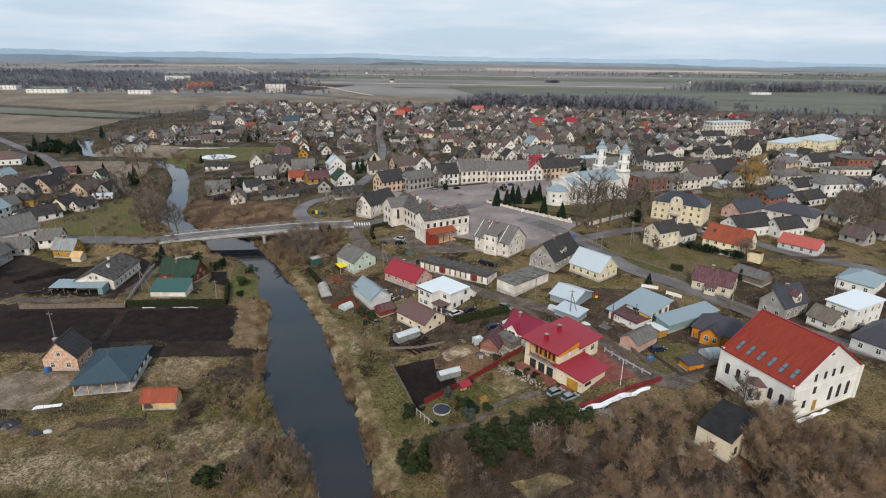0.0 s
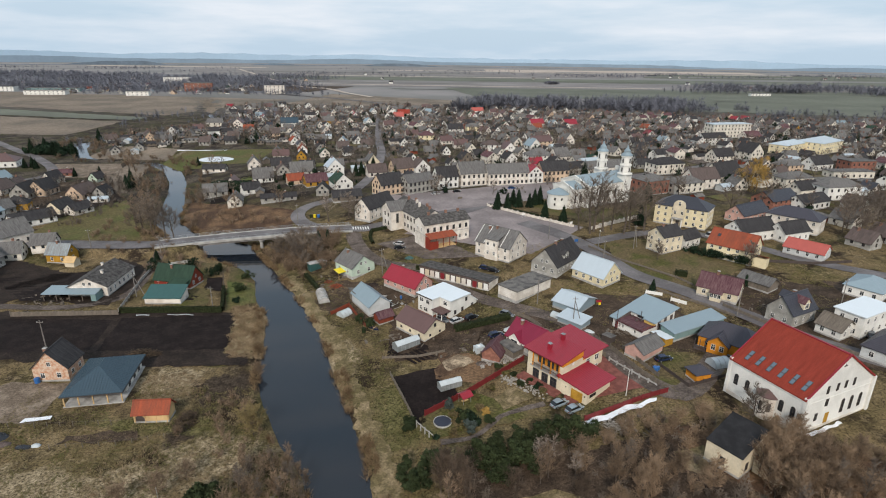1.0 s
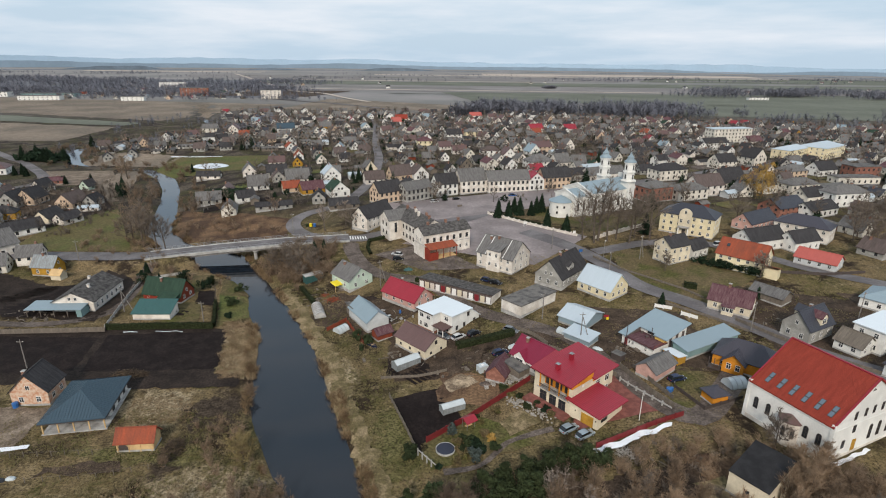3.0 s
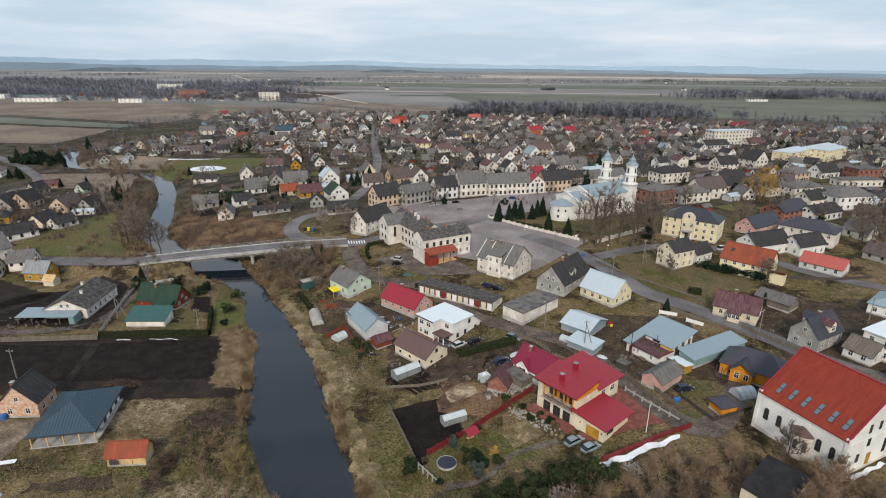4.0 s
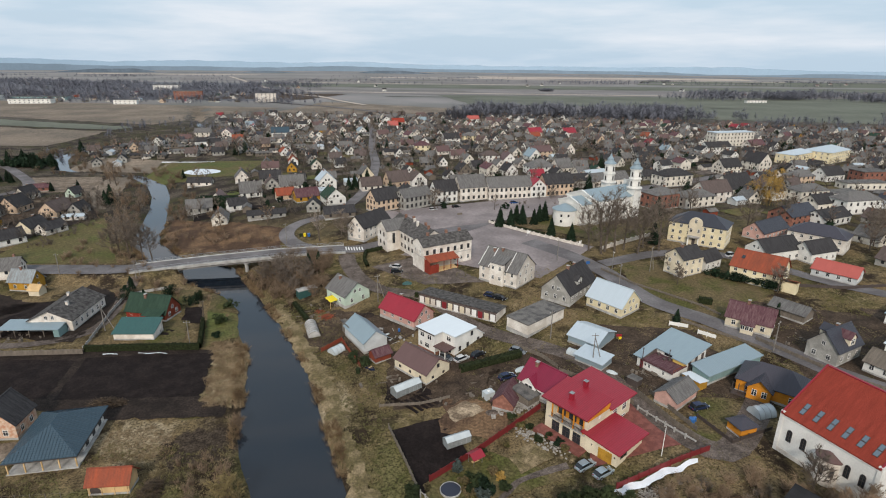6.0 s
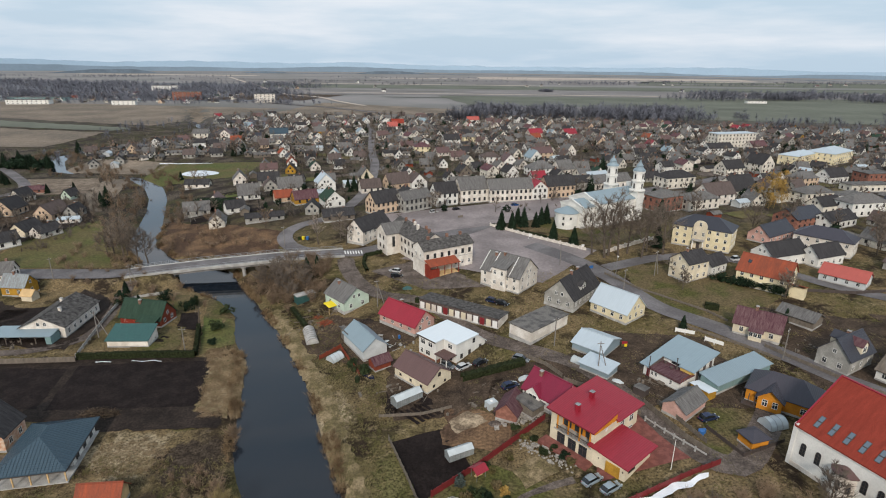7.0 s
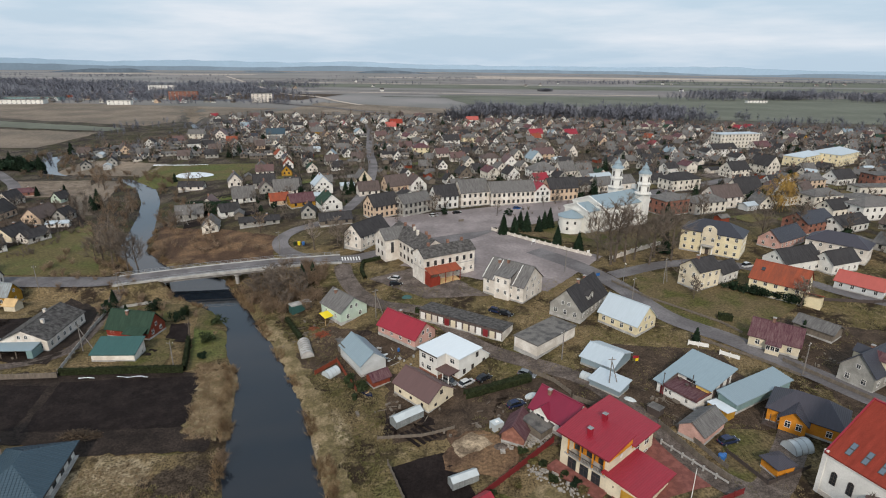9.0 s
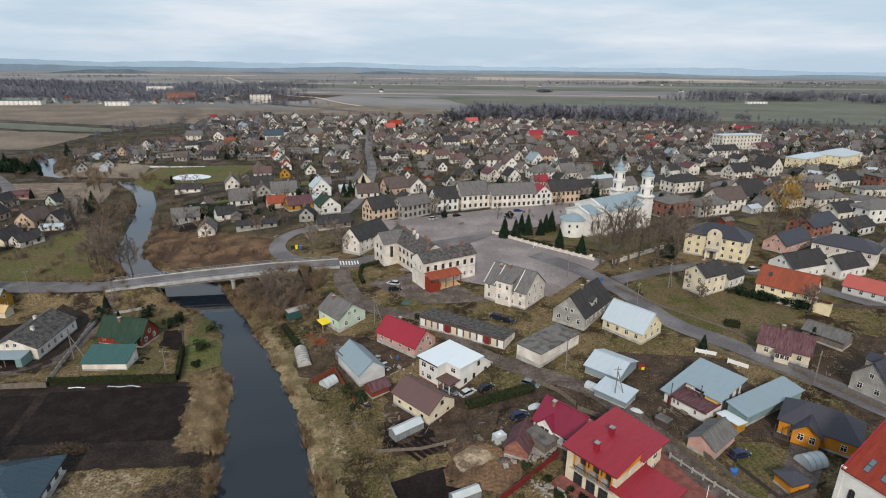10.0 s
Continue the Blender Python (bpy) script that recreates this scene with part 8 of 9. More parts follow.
for _ in range(5):
    v, f = [], []
    for j in range(90):
        d = np.array([rs.gauss(0, 1), rs.gauss(0, 1), rs.gauss(0, 1)])
        d /= np.linalg.norm(d)
        p = d * np.array([1.3, 1.3, 1.5]) * rs.uniform(0.6, 1) + np.array([0, 0, 1.5])
        q = np.array([rs.gauss(0, 1), rs.gauss(0, 1), rs.gauss(0, 1)]) * 0.32
        w = np.cross(q, d) * 0.6
        s0 = len(v)
        v += [p - q, p + w, p + q, p - w]
        f.append((s0, s0 + 1, s0 + 2, s0 + 3))
    DARKBALL.append((np.array(v), f))
scatter("evergreen_shrubs", spots(420, lambda x, y: in_town(x, y) and free(x, y, -2.2) and off_street(x, y, -2), -320, 460, 190, 640), DARKBALL, NEEDLE, "dark evergreen shrubs and thujas between the houses", "shrubs", rs, (0.5, 1.7))
scatter("evergreen_shrubs", [(-294 + rs.gauss(0, 9), 390 + rs.gauss(0, 5)) for _ in range(40)], DARKBALL, NEEDLE, "dark pines beside the lane", "shrubs", rs, (1.2, 2.6))


def copses(n, groups, x0, x1, y0, y1, sx, sy):
    """Trees gathered in loose groups."""
    c = [(rs.uniform(x0, x1), rs.uniform(y0, y1), rs.uniform(0.4, 1.3)) for _ in range(groups)]
    out = []
    for _ in range(n):
        x, y, k = rs.choice(c)
        out.append((x + rs.gauss(0, sx * k), y + rs.gauss(0, sy * k)))
    return out


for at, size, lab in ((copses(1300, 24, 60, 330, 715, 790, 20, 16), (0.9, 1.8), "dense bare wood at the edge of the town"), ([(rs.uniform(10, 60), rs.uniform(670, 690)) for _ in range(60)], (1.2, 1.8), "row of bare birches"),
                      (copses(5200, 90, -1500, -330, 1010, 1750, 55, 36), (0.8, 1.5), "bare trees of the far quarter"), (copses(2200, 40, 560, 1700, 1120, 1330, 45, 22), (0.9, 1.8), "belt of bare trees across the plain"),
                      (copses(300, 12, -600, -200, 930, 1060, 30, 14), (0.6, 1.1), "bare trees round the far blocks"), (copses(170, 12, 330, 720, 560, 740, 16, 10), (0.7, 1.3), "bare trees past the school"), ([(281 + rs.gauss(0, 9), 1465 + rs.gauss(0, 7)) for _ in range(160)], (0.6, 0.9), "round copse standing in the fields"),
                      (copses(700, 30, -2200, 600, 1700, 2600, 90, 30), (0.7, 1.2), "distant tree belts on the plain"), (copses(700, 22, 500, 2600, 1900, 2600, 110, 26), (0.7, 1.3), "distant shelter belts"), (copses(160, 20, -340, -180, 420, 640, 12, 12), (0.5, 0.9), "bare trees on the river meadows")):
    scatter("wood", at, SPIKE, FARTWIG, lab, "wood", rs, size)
for i, (x, y, hgt) in enumerate(((33, 52, 6.5), (38, 50, 7), (44, 52, 6), (48, 48, 7), (66, 54, 7), (70, 50, 7.5), (75, 53, 7), (61, 39, 7), (54, 38, 6.5), (84, 46, 7.5), (90, 52, 7), (26, 48, 6), (15, 50, 6.5), (31, 45, 6), (66, 47, 7), (66, 57, 7), (69, 60, 6), (58, 42, 7.5), (68, 52, 8), (63, 46, 7.5), (65, 43, 7), (60, 46, 7.5), (61.8, 47.3, 7.5), (57.4, 46.3, 7), (63.6, 50, 7), (59, 44, 7.5), (42, 58, 5.5), (46, 62, 5), (23, 56, 6), (36, 47, 6.5))):
    bare_tree(x, y, 1000 + i, "many-stemmed bare tree in the scrub", (DARKTWIG if x < 27 else (RUSTTWIG, TANTWIG)[i % 2]), height=hgt, trunk_h=0.04, limbs=22, subs=8, twigs=10, spread=0.40, lift=1.4, thick=0.013, twig_r=0.021, group="scrub trees")
scatter("thicket", [p for p in ((rs.uniform(-225, -160), rs.uniform(205, 300)) for _ in range(330)) if free(*p, -2)], GARDENBUSH, TWIG, "bare bushes round the far-bank houses", "bushes", rs, (0.7, 1.5))

# ---- garden and street furniture ----
def fence(points, height, m, label, step=2.5, post_mat=None, thick=0.06, gap=0.06, name="fence", category="fence", post=0.1, top=0.15):
    """Posts with a panel between each two of them."""
    e = thing(name, points[0][0], points[0][1], 0, label=label, category=category)
    z0 = gz(*points[0])
    for (ax, ay), (bx, by) in zip(points[:-1], points[1:]):
        n = max(1, round(math.hypot(bx - ax, by - ay) / step))
        yaw = math.degrees(math.atan2(by - ay, bx - ax))
        ln = math.hypot(bx - ax, by - ay) / n
        for i in range(n):
            x, y = ax + (bx - ax) * i / n, ay + (by - ay) * i / n
            za, zb = gz(x, y) - z0, gz(x + (bx - ax) / n, y + (by - ay) / n) - z0
            o = part("post", boxes((-post, -post, -0.6, post, post, height + top)), post_mat or m, e)
            o.matrix_basis = pose(x - points[0][0], y - points[0][1], za, 0, 0, yaw)
            bm = prism([(post, -thick / 2), (ln - post, -thick / 2), (ln - post, thick / 2), (post, thick / 2)], lambda u, v: gap + (zb - za) * u / ln, lambda u, v: height + (zb - za) * u / ln)
            o = part("panel", bm, m, e)
            o.matrix_basis = pose(x - points[0][0], y - points[0][1], za, 0, 0, yaw)
    return e


def hedge(points, height, width, m, label):
    """A clipped hedge: a lumpy core set with many small sprays."""
    rnd = random.Random(len(points) * 7 + int(height * 10))
    e = thing("hedge", points[0][0], points[0][1], 0, label=label, category="hedge")
    z0 = gz(*points[0])
    for (ax, ay), (bx, by) in zip(points[:-1], points[1:]):
        ln = math.hypot(bx - ax, by - ay)
        yaw = math.degrees(math.atan2(by - ay, bx - ax))
        n = int(ln * 34 * (height + width) / 2)
        v, f = [], []
        rows = max(2, int(ln / 0.8))
        for i in range(rows + 1):
            for y, z in ((-0.5, -0.4), (-0.5, 0.5), (-0.42, 1), (0.42, 1), (0.5, 0.5), (0.5, -0.4)):
                u = ln * i / rows
                k = 0.9 + 0.14 * noise.noise((u * 0.9, y * 3, z * 2))
                v.append(np.array([u, y * width * k, z * height * k + (gz(ax + (bx - ax) * i / rows, ay + (by - ay) * i / rows) - z0)]))
        for i in range(rows):
            for j in range(5):
                a = i * 6 + j
                f.append((a, a + 6, a + 7, a + 1))
        for _ in range(n):
            u = rnd.uniform(0, ln)
            zz = gz(ax + (bx - ax) * u / ln, ay + (by - ay) * u / ln) - z0
            s = rnd.random()
            c = np.array([u, rnd.choice((-1, 1)) * width * 0.47, zz + rnd.uniform(0, height)]) if s < 0.7 else np.array([u, rnd.uniform(-0.5, 0.5) * width, zz + height * 0.97])
            d = np.array([rnd.gauss(0, 1), rnd.gauss(0, 1), rnd.gauss(0.6, 0.8)])
            d = d / np.linalg.norm(d) * rnd.uniform(0.15, 0.3)
            w = np.cross(d, [0.3, 0.5, 0.8]) * 0.5
            k = len(v)
            v += [c - d * 0.5, c + w, c + d, c - w]
            f.append((k, k + 1, k + 2, k + 3))
        o = part("foliage", mesh_of("foliage", v, f, m), None, e)
        o.matrix_basis = pose(ax - points[0][0], ay - points[0][1], 0, 0, 0, yaw)
    return e


def car(x, y, yaw, paint, label, van=False):
    e = thing("van" if van else "car", x, y, yaw, label=label, category="van" if van else "car")
    H, C = (0.95, 1.9) if van else (0.78, 1.46)

    def shell(name, rows, m, parent):
        """Rounded body from cross-sections (x, half-width, low, high)."""
        bm = bmesh.new()
        prev = None
        for px, w, lo, hi in rows:
            ring = [bm.verts.new((px, s * w * k, z)) for s, k, z in ((-1, 0.9, lo), (1, 0.9, lo), (1, 1, lo + (hi - lo) * 0.35), (1, 0.93, hi - 0.03), (1, 0.8, hi), (-1, 0.8, hi), (-1, 0.93, hi - 0.03), (-1, 1, lo + (hi - lo) * 0.35))]
            if prev:
                for i in range(8):
                    bm.faces.new((prev[i], prev[(i + 1) % 8], ring[(i + 1) % 8], ring[i]))
            else:
                bm.faces.new(ring[::-1])
            prev = ring
        bm.faces.new(prev)
        bmesh.ops.recalc_face_normals(bm, faces=bm.faces)
        return part(name, bm, m, parent)
    body = shell("body", [(-2.2, 0.72, 0.36, H - 0.08), (-2.05, 0.84, 0.26, H), (-1.2, 0.88, 0.22, H + 0.04), (0.6, 0.89, 0.22, H + 0.02), (1.5, 0.87, 0.24, H - 0.06), (2.1, 0.78, 0.3, H - 0.2), (2.25, 0.62, 0.38, H - 0.3)], paint, e)
    back = -2.1 if van else -1.95
    glass = shell("window", [(back, 0.76, H - 0.05, H + 0.1), (back + 0.35, 0.75, H - 0.05, C - 0.08), (-0.2, 0.74, H - 0.05, C - 0.03), (0.5, 0.72, H - 0.05, C - 0.12), (1.3, 0.68, H - 0.05, H + 0.03)], CARGLASS, e)
    shell("roof", [(back + 0.45, 0.68, C - 0.07, C - 0.02), (-0.2, 0.7, C - 0.02, C + 0.02), (0.35, 0.66, C - 0.09, C - 0.05)], paint, e)
    for sx in (-1.35, 1.38):
        for sy in (-0.8, 0.8):
            w = part("wheel", lathe([(0.32, -0.1), (0.34, -0.07), (0.34, 0.07), (0.32, 0.1)], 14), TYRE, e)
            w.matrix_basis = pose(sx, sy, 0.33, 90, 0, 0)
            part("rim", lathe([(0.2, -0.115), (0.2, 0.115)], 10), METAL, w)
    for sy in (-0.55, 0.55):
        part("headlight", boxes((2.1, sy - 0.16, 0.52, 2.2, sy + 0.16, 0.64)), PLASTIC, body)
        part("tail_light", boxes((-2.2, sy - 0.14, 0.6, -2.1, sy + 0.14, 0.75)), RED, body)
    return e


def pole(x, y, height=9.0, yaw=0, braced=False, m=OLDPOLE, label="weathered wooden utility pole with a crossarm", arm=True):
    e = thing("utility_pole", x, y, yaw, label=label, category="pole")
    k = 1.0 if arm else 0.5
    part("mast", lathe([(0.15 * k, -0.8), (0.13 * k, height * 0.5), (0.09 * k, height)], 8), m, e)
    if arm:
        part("crossarm", boxes((-0.8, -0.06, height - 0.7, 0.8, 0.06, height - 0.58)), m, e)
        for u in (-0.7, 0, 0.7):
            part("insulator", lathe([(0.05, height - 0.575), (0.06, height - 0.5), (0.03, height - 0.42)], 6), TRIM, e).matrix_basis = pose(u, 0, 0)
    if braced:
        v, f = [], []
        limb(v, f, np.array([2.6, 0, -0.8]), np.array([0.1, 0, height * 0.85]), 0.13, 0.1, 7)
        part("brace", mesh_of("brace", v, f, m), None, e)
    return e


def tunnel(x, y, yaw, L, R, skin, label, rib=METAL):
    """A round-topped greenhouse of film over hoops."""
    e = thing("greenhouse", x, y, yaw, label=label, category="greenhouse")
    n = 12
    arc = [(R * math.cos(math.pi * i / n), R * 1.05 * math.sin(math.pi * i / n)) for i in range(n + 1)]
    part("cover", extrude_x([(a, max(z, -0.2)) for a, z in arc], -L / 2, L / 2), skin, e)
    for k in range(int(L / 1.2) + 1):
        u = -L / 2 + k * L / int(L / 1.2)
        bm = bmesh.new()
        rows = [[bm.verts.new((u + du, a * s, z * s)) for a, z in arc] for du, s in ((-0.04, 1.005), (0.04, 1.005), (0.04, 1.035), (-0.04, 1.035))]
        for p, q in zip(rows, rows[1:] + rows[:1]):
            for i in range(n):
                bm.faces.new((p[i], p[i + 1], q[i + 1], q[i]))
        part("rib", bm, rib, e)
    return e


crimson = house(24.8, 98.6, 132, 9.5, 8.2, 2.8, 3.4, WHITE, MAGENTA, "white cottage with a dark crimson roof", chimneys=((0.25, 0.1),))
dormer(crimson, 1.6, 1, 4.7, 1.4, 3.6, 1.5, 1.7, WHITE, MAGENTA, depth=3.8)
house(15.5, 95.6, 65, 6.5, 4.6, 2.0, 2.2, REDBRICK, MAROONROOF, "half-ruined brick shed with a rust-red roof", storeys=0, chimneys=(), name="shed", category="shed")
house(20.5, 96.2, 40, 6, 4.5, 2.2, 0.6, OLDWOOD, FELT, "dark lean-to shed with a felt roof", roof="mono", storeys=0, chimneys=(), name="shed", category="shed")
house(54.9, 55.4, -55, 6.4, 7.8, 4.2, 2.4, CREAM, FELT_BLACK, "derelict cream outbuilding with a black felt roof", roof="mono", storeys=1, sides="SNEW", gap=3, win=(0.9, 1.6), frame_mat=DARKTRIM, chimneys=((-0.3, 0.46), (0.3, 0.46)), o=0.15, name="outbuilding", category="outbuilding", chim=OFFWHITE)
e = thing("ruined_wall", 58.4, 50.6, -55, label="broken cream brick wall beside the derelict outbuilding", category="wall")
part("masonry", prism([(-2.4, -0.2), (2.6, -0.2), (2.6, 0.2), (-2.4, 0.2)], lambda x, y: -1.0, lambda x, y: 2.6 - 0.35 * (x + 2.4)), CREAM, e)
part("fallen_beam", boxes((-1.6, 0.6, 0.1, 2.4, 0.8, 0.3)), OLDWOOD, e)
house(-43, 157.8, 37, 6.4, 2.6, 2.2, 0.1, TEALGREEN, CONCRETE, "dark green cabin with a pale flat roof", roof="flat", storeys=0, chimneys=(), plinth=None, o=0.1, name="cabin", category="cabin")
house(-24.2, 131.5, 123, 5, 4, 2.2, 1.0, OLDWOOD, FELT, "dark shed behind the grey barn", roof="mono", storeys=0, chimneys=(), plinth=None, name="shed", category="shed")
house(-155, 136, 8, 15, 6, 2.6, 1.8, OFFWHITE, ASBESTOS, "long pale byre with a grey roof", gap=3.5, chimneys=(), name="barn", category="barn")
house(-160, 152, 95, 12, 10, 3.6, 4.6, GREYWALL, ASBESTOS, "old grey house with a worn roof", gap=3.5)
house(-131.5, 158.6, 175, 3.6, 3.2, 2.0, 1.3, CREAM, WOOD, "tiny cream shed beside the ochre cottage", storeys=0, chimneys=(), plinth=None, name="shed", category="shed")


def teal_house():
    e = thing("house", -75.6, 83.6, 101, label="new single-storey house with a slate-blue hipped roof on posts", category="house")
    part("wall", boxes((-3.4, -5.4, -1, 7.1, 5.4, 2.8)), WHITE, e)
    part("plinth", boxes((-7.9, -6.1, -1, 7.2, 6.1, 0.12)), CONCRETE, e)
    part("roof", roof_mesh(15.0, 11.4, 2.75, 3.5, "hip", 0.65), TEALROOF, e)
    seams("seam", 15.0, 11.4, 2.75, 3.5, 0.65, TEALROOF, e)
    part("fascia", boxes((-8.17, -6.37, 2.5, 8.17, 6.37, 2.69)), DARKTRIM, e)
    for k in range(5):
        part("post", boxes((-7.7, -5.9 + k * 2.9, 0.12, -7.5, -5.7 + k * 2.9, 2.5)), WOOD, e)
    for y in (-3.2, 0, 3.2):
        add_window(e, -3.4, y, 0.5, 90, 1.4, 1.9, DARKTRIM)
    for x in (-1.5, 1.8, 5.0):
        add_window(e, x, -5.4, 0.3, 180, 1.3, 2.1, DARKTRIM)
        add_window(e, x, 5.4, 0.6, 0, 1.3, 1.6, DARKTRIM)
    return e


teal_house()


def carport():
    e = thing("carport", -113, 131, 2, label="open carport with a patched pale teal sheet roof", category="carport")
    part("roof", extrude_x([(-2.9, 2.35), (2.9, 2.9), (2.9, 3.02), (-2.9, 2.47)], -8.5, 8.0), BLUEGREY, e)
    for k in range(5):
        part("post", boxes((-8.1 + k * 3.9, -2.6, -0.4, -7.92 + k * 3.9, -2.4, 2.38)), OLDWOOD, e)
    part("side_wall", boxes((6.4, -2.7, -0.5, 7.9, 2.6, 2.3)), TEALWALL, e)
    part("back_wall", boxes((-8.2, 2.4, -0.5, 6.39, 2.6, 2.7)), OLDWOOD, e)
    return e


carport()
# garage doors of the long row, and small additions to the houses
row = [o for o in bpy.data.objects if o.name.startswith("garage_row")][0]
for k in range(13):
    for side in (-1, 1):
        d = part("door", boxes((-0.72, -0.06, 0.05, 0.72, 0.06, 2.15)), (TRIM, CREAM, OFFWHITE, TRIM, MAROONTRIM, CREAM)[k * 5 % 6], row)
        d.matrix_basis = pose(-12 + k * 2.0, side * 3.18, 0)
for x in (-13.02, 13.02):
    part("end_wall", boxes((x - 0.04, -3.15, -0.5, x + 0.04, 3.15, 2.5)), OFFWHITE, row)

# fences, walls and hedges
fence([(-1.4, 73.2), (22.4, 92.4)], 1.5, FENCERED, "oxblood red board fence between the gardens")
fence([(31.5, 68.6), (51.4, 76.4)], 1.3, FENCERED, "oxblood red fence on a low concrete base", post_mat=FENCERED)
fence([(22.8, 223.5), (37.4, 208), (56, 190)], 1.1, OFFWHITE, "white churchyard wall with low pillars", step=3.0, thick=0.2, gap=-0.3, post=0.22, top=0.35, name="wall", category="wall")
fence([(61.5, 186.4), (86.2, 203)], 1.3, OFFWHITE, "white plastered churchyard wall", step=3.0, thick=0.22, gap=-0.3, post=0.24, top=0.3, name="wall", category="wall")
fence([(-123, 117.2), (-93, 119.6)], 1.5, OLDWOOD, "dark weathered board fence")
fence([(-94.2, 121.6), (-99, 142), (-102, 157.6), (-91, 164)], 1.1, CONCRETE, "pale concrete panel fence", post_mat=CONCRETE, gap=0.2)
fence([(-10.3, 89), (-6, 78), (-3, 69.8)], 1.1, OLDWOOD, "grey board fence along the garden plot", step=2.0)
fence([(-3, 69.6), (0.6, 65.2)], 1.5, CONCRETE, "row of bare concrete fence posts", step=1.6, thick=0.02, gap=1.2)
fence([(-31, 121.5), (-26.5, 127), (-23.5, 121), (-19.5, 113.5)], 1.2, REDWOOD, "brown board fence round a small garden", step=2.2)
fence([(63.6, 126.4), (68.0, 124.4)], 1.3, TRIM, "white sheet fence panels along the street", step=2.6, gap=0.3)
fence([(69.3, 121.5), (72.8, 118.5)], 1.3, TRIM, "white sheet fence beside the blue-roofed house", step=2.6, gap=0.3)
fence([(83, 118), (88, 109), (93, 100.5), (104, 88), (118, 73)], 1.0, OLDWOOD, "picket fence along the street", step=2.4, gap=0.15)
fence([(56, 166), (63, 153), (77, 137), (80, 131)], 0.9, OLDWOOD, "low wooden fence beside the lawn", step=2.6, gap=0.3)
fence([(42.2, 89.3), (44.6, 85.4), (46.9, 81.9), (49.6, 78)], 1.0, CONCRETE, "concrete posts and rails beside the paved yard", step=2.4, thick=0.05, gap=0.6, post=0.14, top=0.2)
fence([(47, 95), (50, 86), (51.5, 82)], 1.1, OLDWOOD, "grey plank fence beside the lane", step=2.2)
fence([(53.5, 86.5), (56.5, 78.2), (66.5, 82)], 0.9, DARKTRIM, "dark mesh fence round a garden", step=2.2, thick=0.03)
fence([(-100, 67.4), (-84, 67.8), (-64, 69.6)], 1.0, OLDWOOD, "thin wire fence on wooden posts", step=2.6, thick=0.015, gap=0.97, post=0.05)
fence([(-74, 61.5), (-62, 63), (-48, 67)], 1.0, OLDWOOD, "sagging wire fence across the meadow", step=2.8, thick=0.015, gap=0.97, post=0.05)
fence([(44, 95), (47.8, 84), (50.5, 79)], 1.3, OLDWOOD, "timber fence beside the paved yard", step=2.2)
fence([(113, 150), (128, 148), (142, 150)], 1.0, DARKTRIM, "dark fence before the salmon-roofed bungalow", step=3)
fence([(29, 105), (36, 99), (42, 91)], 1.2, OLDWOOD, "dark board fence along the lane", step=2.2)
fence([(-13, 96.4), (-4, 96.8), (3, 99)], 0.9, OLDWOOD, "low board fence round the beds", step=2.2, gap=0.2)
fence([(66, 130), (78, 118), (83, 111)], 0.9, OLDWOOD, "low street fence of grey boards", step=2.6, gap=0.2)
fence([(20, 118), (26, 112), (29, 106.5)], 1.1, OLDWOOD, "grey plank fence beside the sheds", step=2.4)
hedge([(-93.5, 121), (-64, 123), (-69.5, 139)], 1.9, 1.1, HEDGE, "tall clipped thuja hedge round the garden")
hedge([(5.5, 109.3), (21, 113.5)], 1.7, 2.2, HEDGE, "clipped hedge beside the parked cars")
hedge([(-21.5, 193.2), (-27.5, 190.4), (-27.2, 182.7), (-25, 175.5)], 1.3, 1.1, HEDGE, "dark hedge at the street corner")
hedge([(-7, 149.5), (3.6, 146)], 1.6, 1.4, HEDGE, "overgrown hedge behind the garages")
for i, (x, y) in enumerate(((91.5, 158.5), (94, 156.4), (96.3, 154.6), (98.6, 153), (100.6, 151.2), (102.6, 149.4), (104.2, 147.4))):
    clump(x, y, 1200 + i, 2.2, 2.9, NEEDLE, "dense dark shrub before the orange-roofed house", n=600)
hedge([(77.6, 139.8), (81, 138.4)], 1.9, 2.0, HEDGE, "short block of clipped hedge on the lawn")
hedge([(-45.5, 151), (-38.5, 139)], 1.3, 1.2, HEDGE, "hedge along the river garden")
hedge([(24, 224.5), (44, 206)], 1.0, 1.0, HEDGE, "low dark hedge inside the churchyard wall")
hedge([(-125, 272), (-98, 260)], 5.6, 5.0, NEEDLE, "dense dark conifer hedge above the river")

# cars
for x, y, yaw, k, lab in ((27.5, 74.4, 32, 0, "silver-blue estate car parked before the villa"), (30.2, 72.2, 32, 0, "pale blue-grey hatchback parked on the drive"), (6.2, 114.2, 38, 2, "white car parked beside a hedge"),
                          (10.4, 115.4, 38, 1, "black car parked beside a hedge"), (2.2, 115.6, -40, 5, "grey car parked before the white house"), (16.5, 104.6, 25, 3, "dark blue car parked in a muddy yard"),
                          (20.5, 115.2, -30, 5, "dark grey car standing on the lane"), (55.2, 89.4, 18, 3, "dark blue car parked on the grass"),
                          (-14.2, 169.6, 12, 1, "black car parked in the muddy yard"), (-15, 174, 160, 2, "pale old car near the white building"), (16.4, 146.6, -30, 3, "dark car parked behind the garages"), (19, 144.8, -30, 1, "black car parked behind the garages"),
                          (-2, 246, 25, 2, "white car parked along the street"), (9, 250, 25, 1, "dark car parked along the street"), (38, 256, 15, 4, "blue-green car parked along the street"), (112, 100, 60, 5, "grey car beside the white house")):
    car(x, y, yaw, PAINTS[k], lab)
car(-88.5, 135.6, 25, PAINTS[2], "white car standing before the green-roofed house")
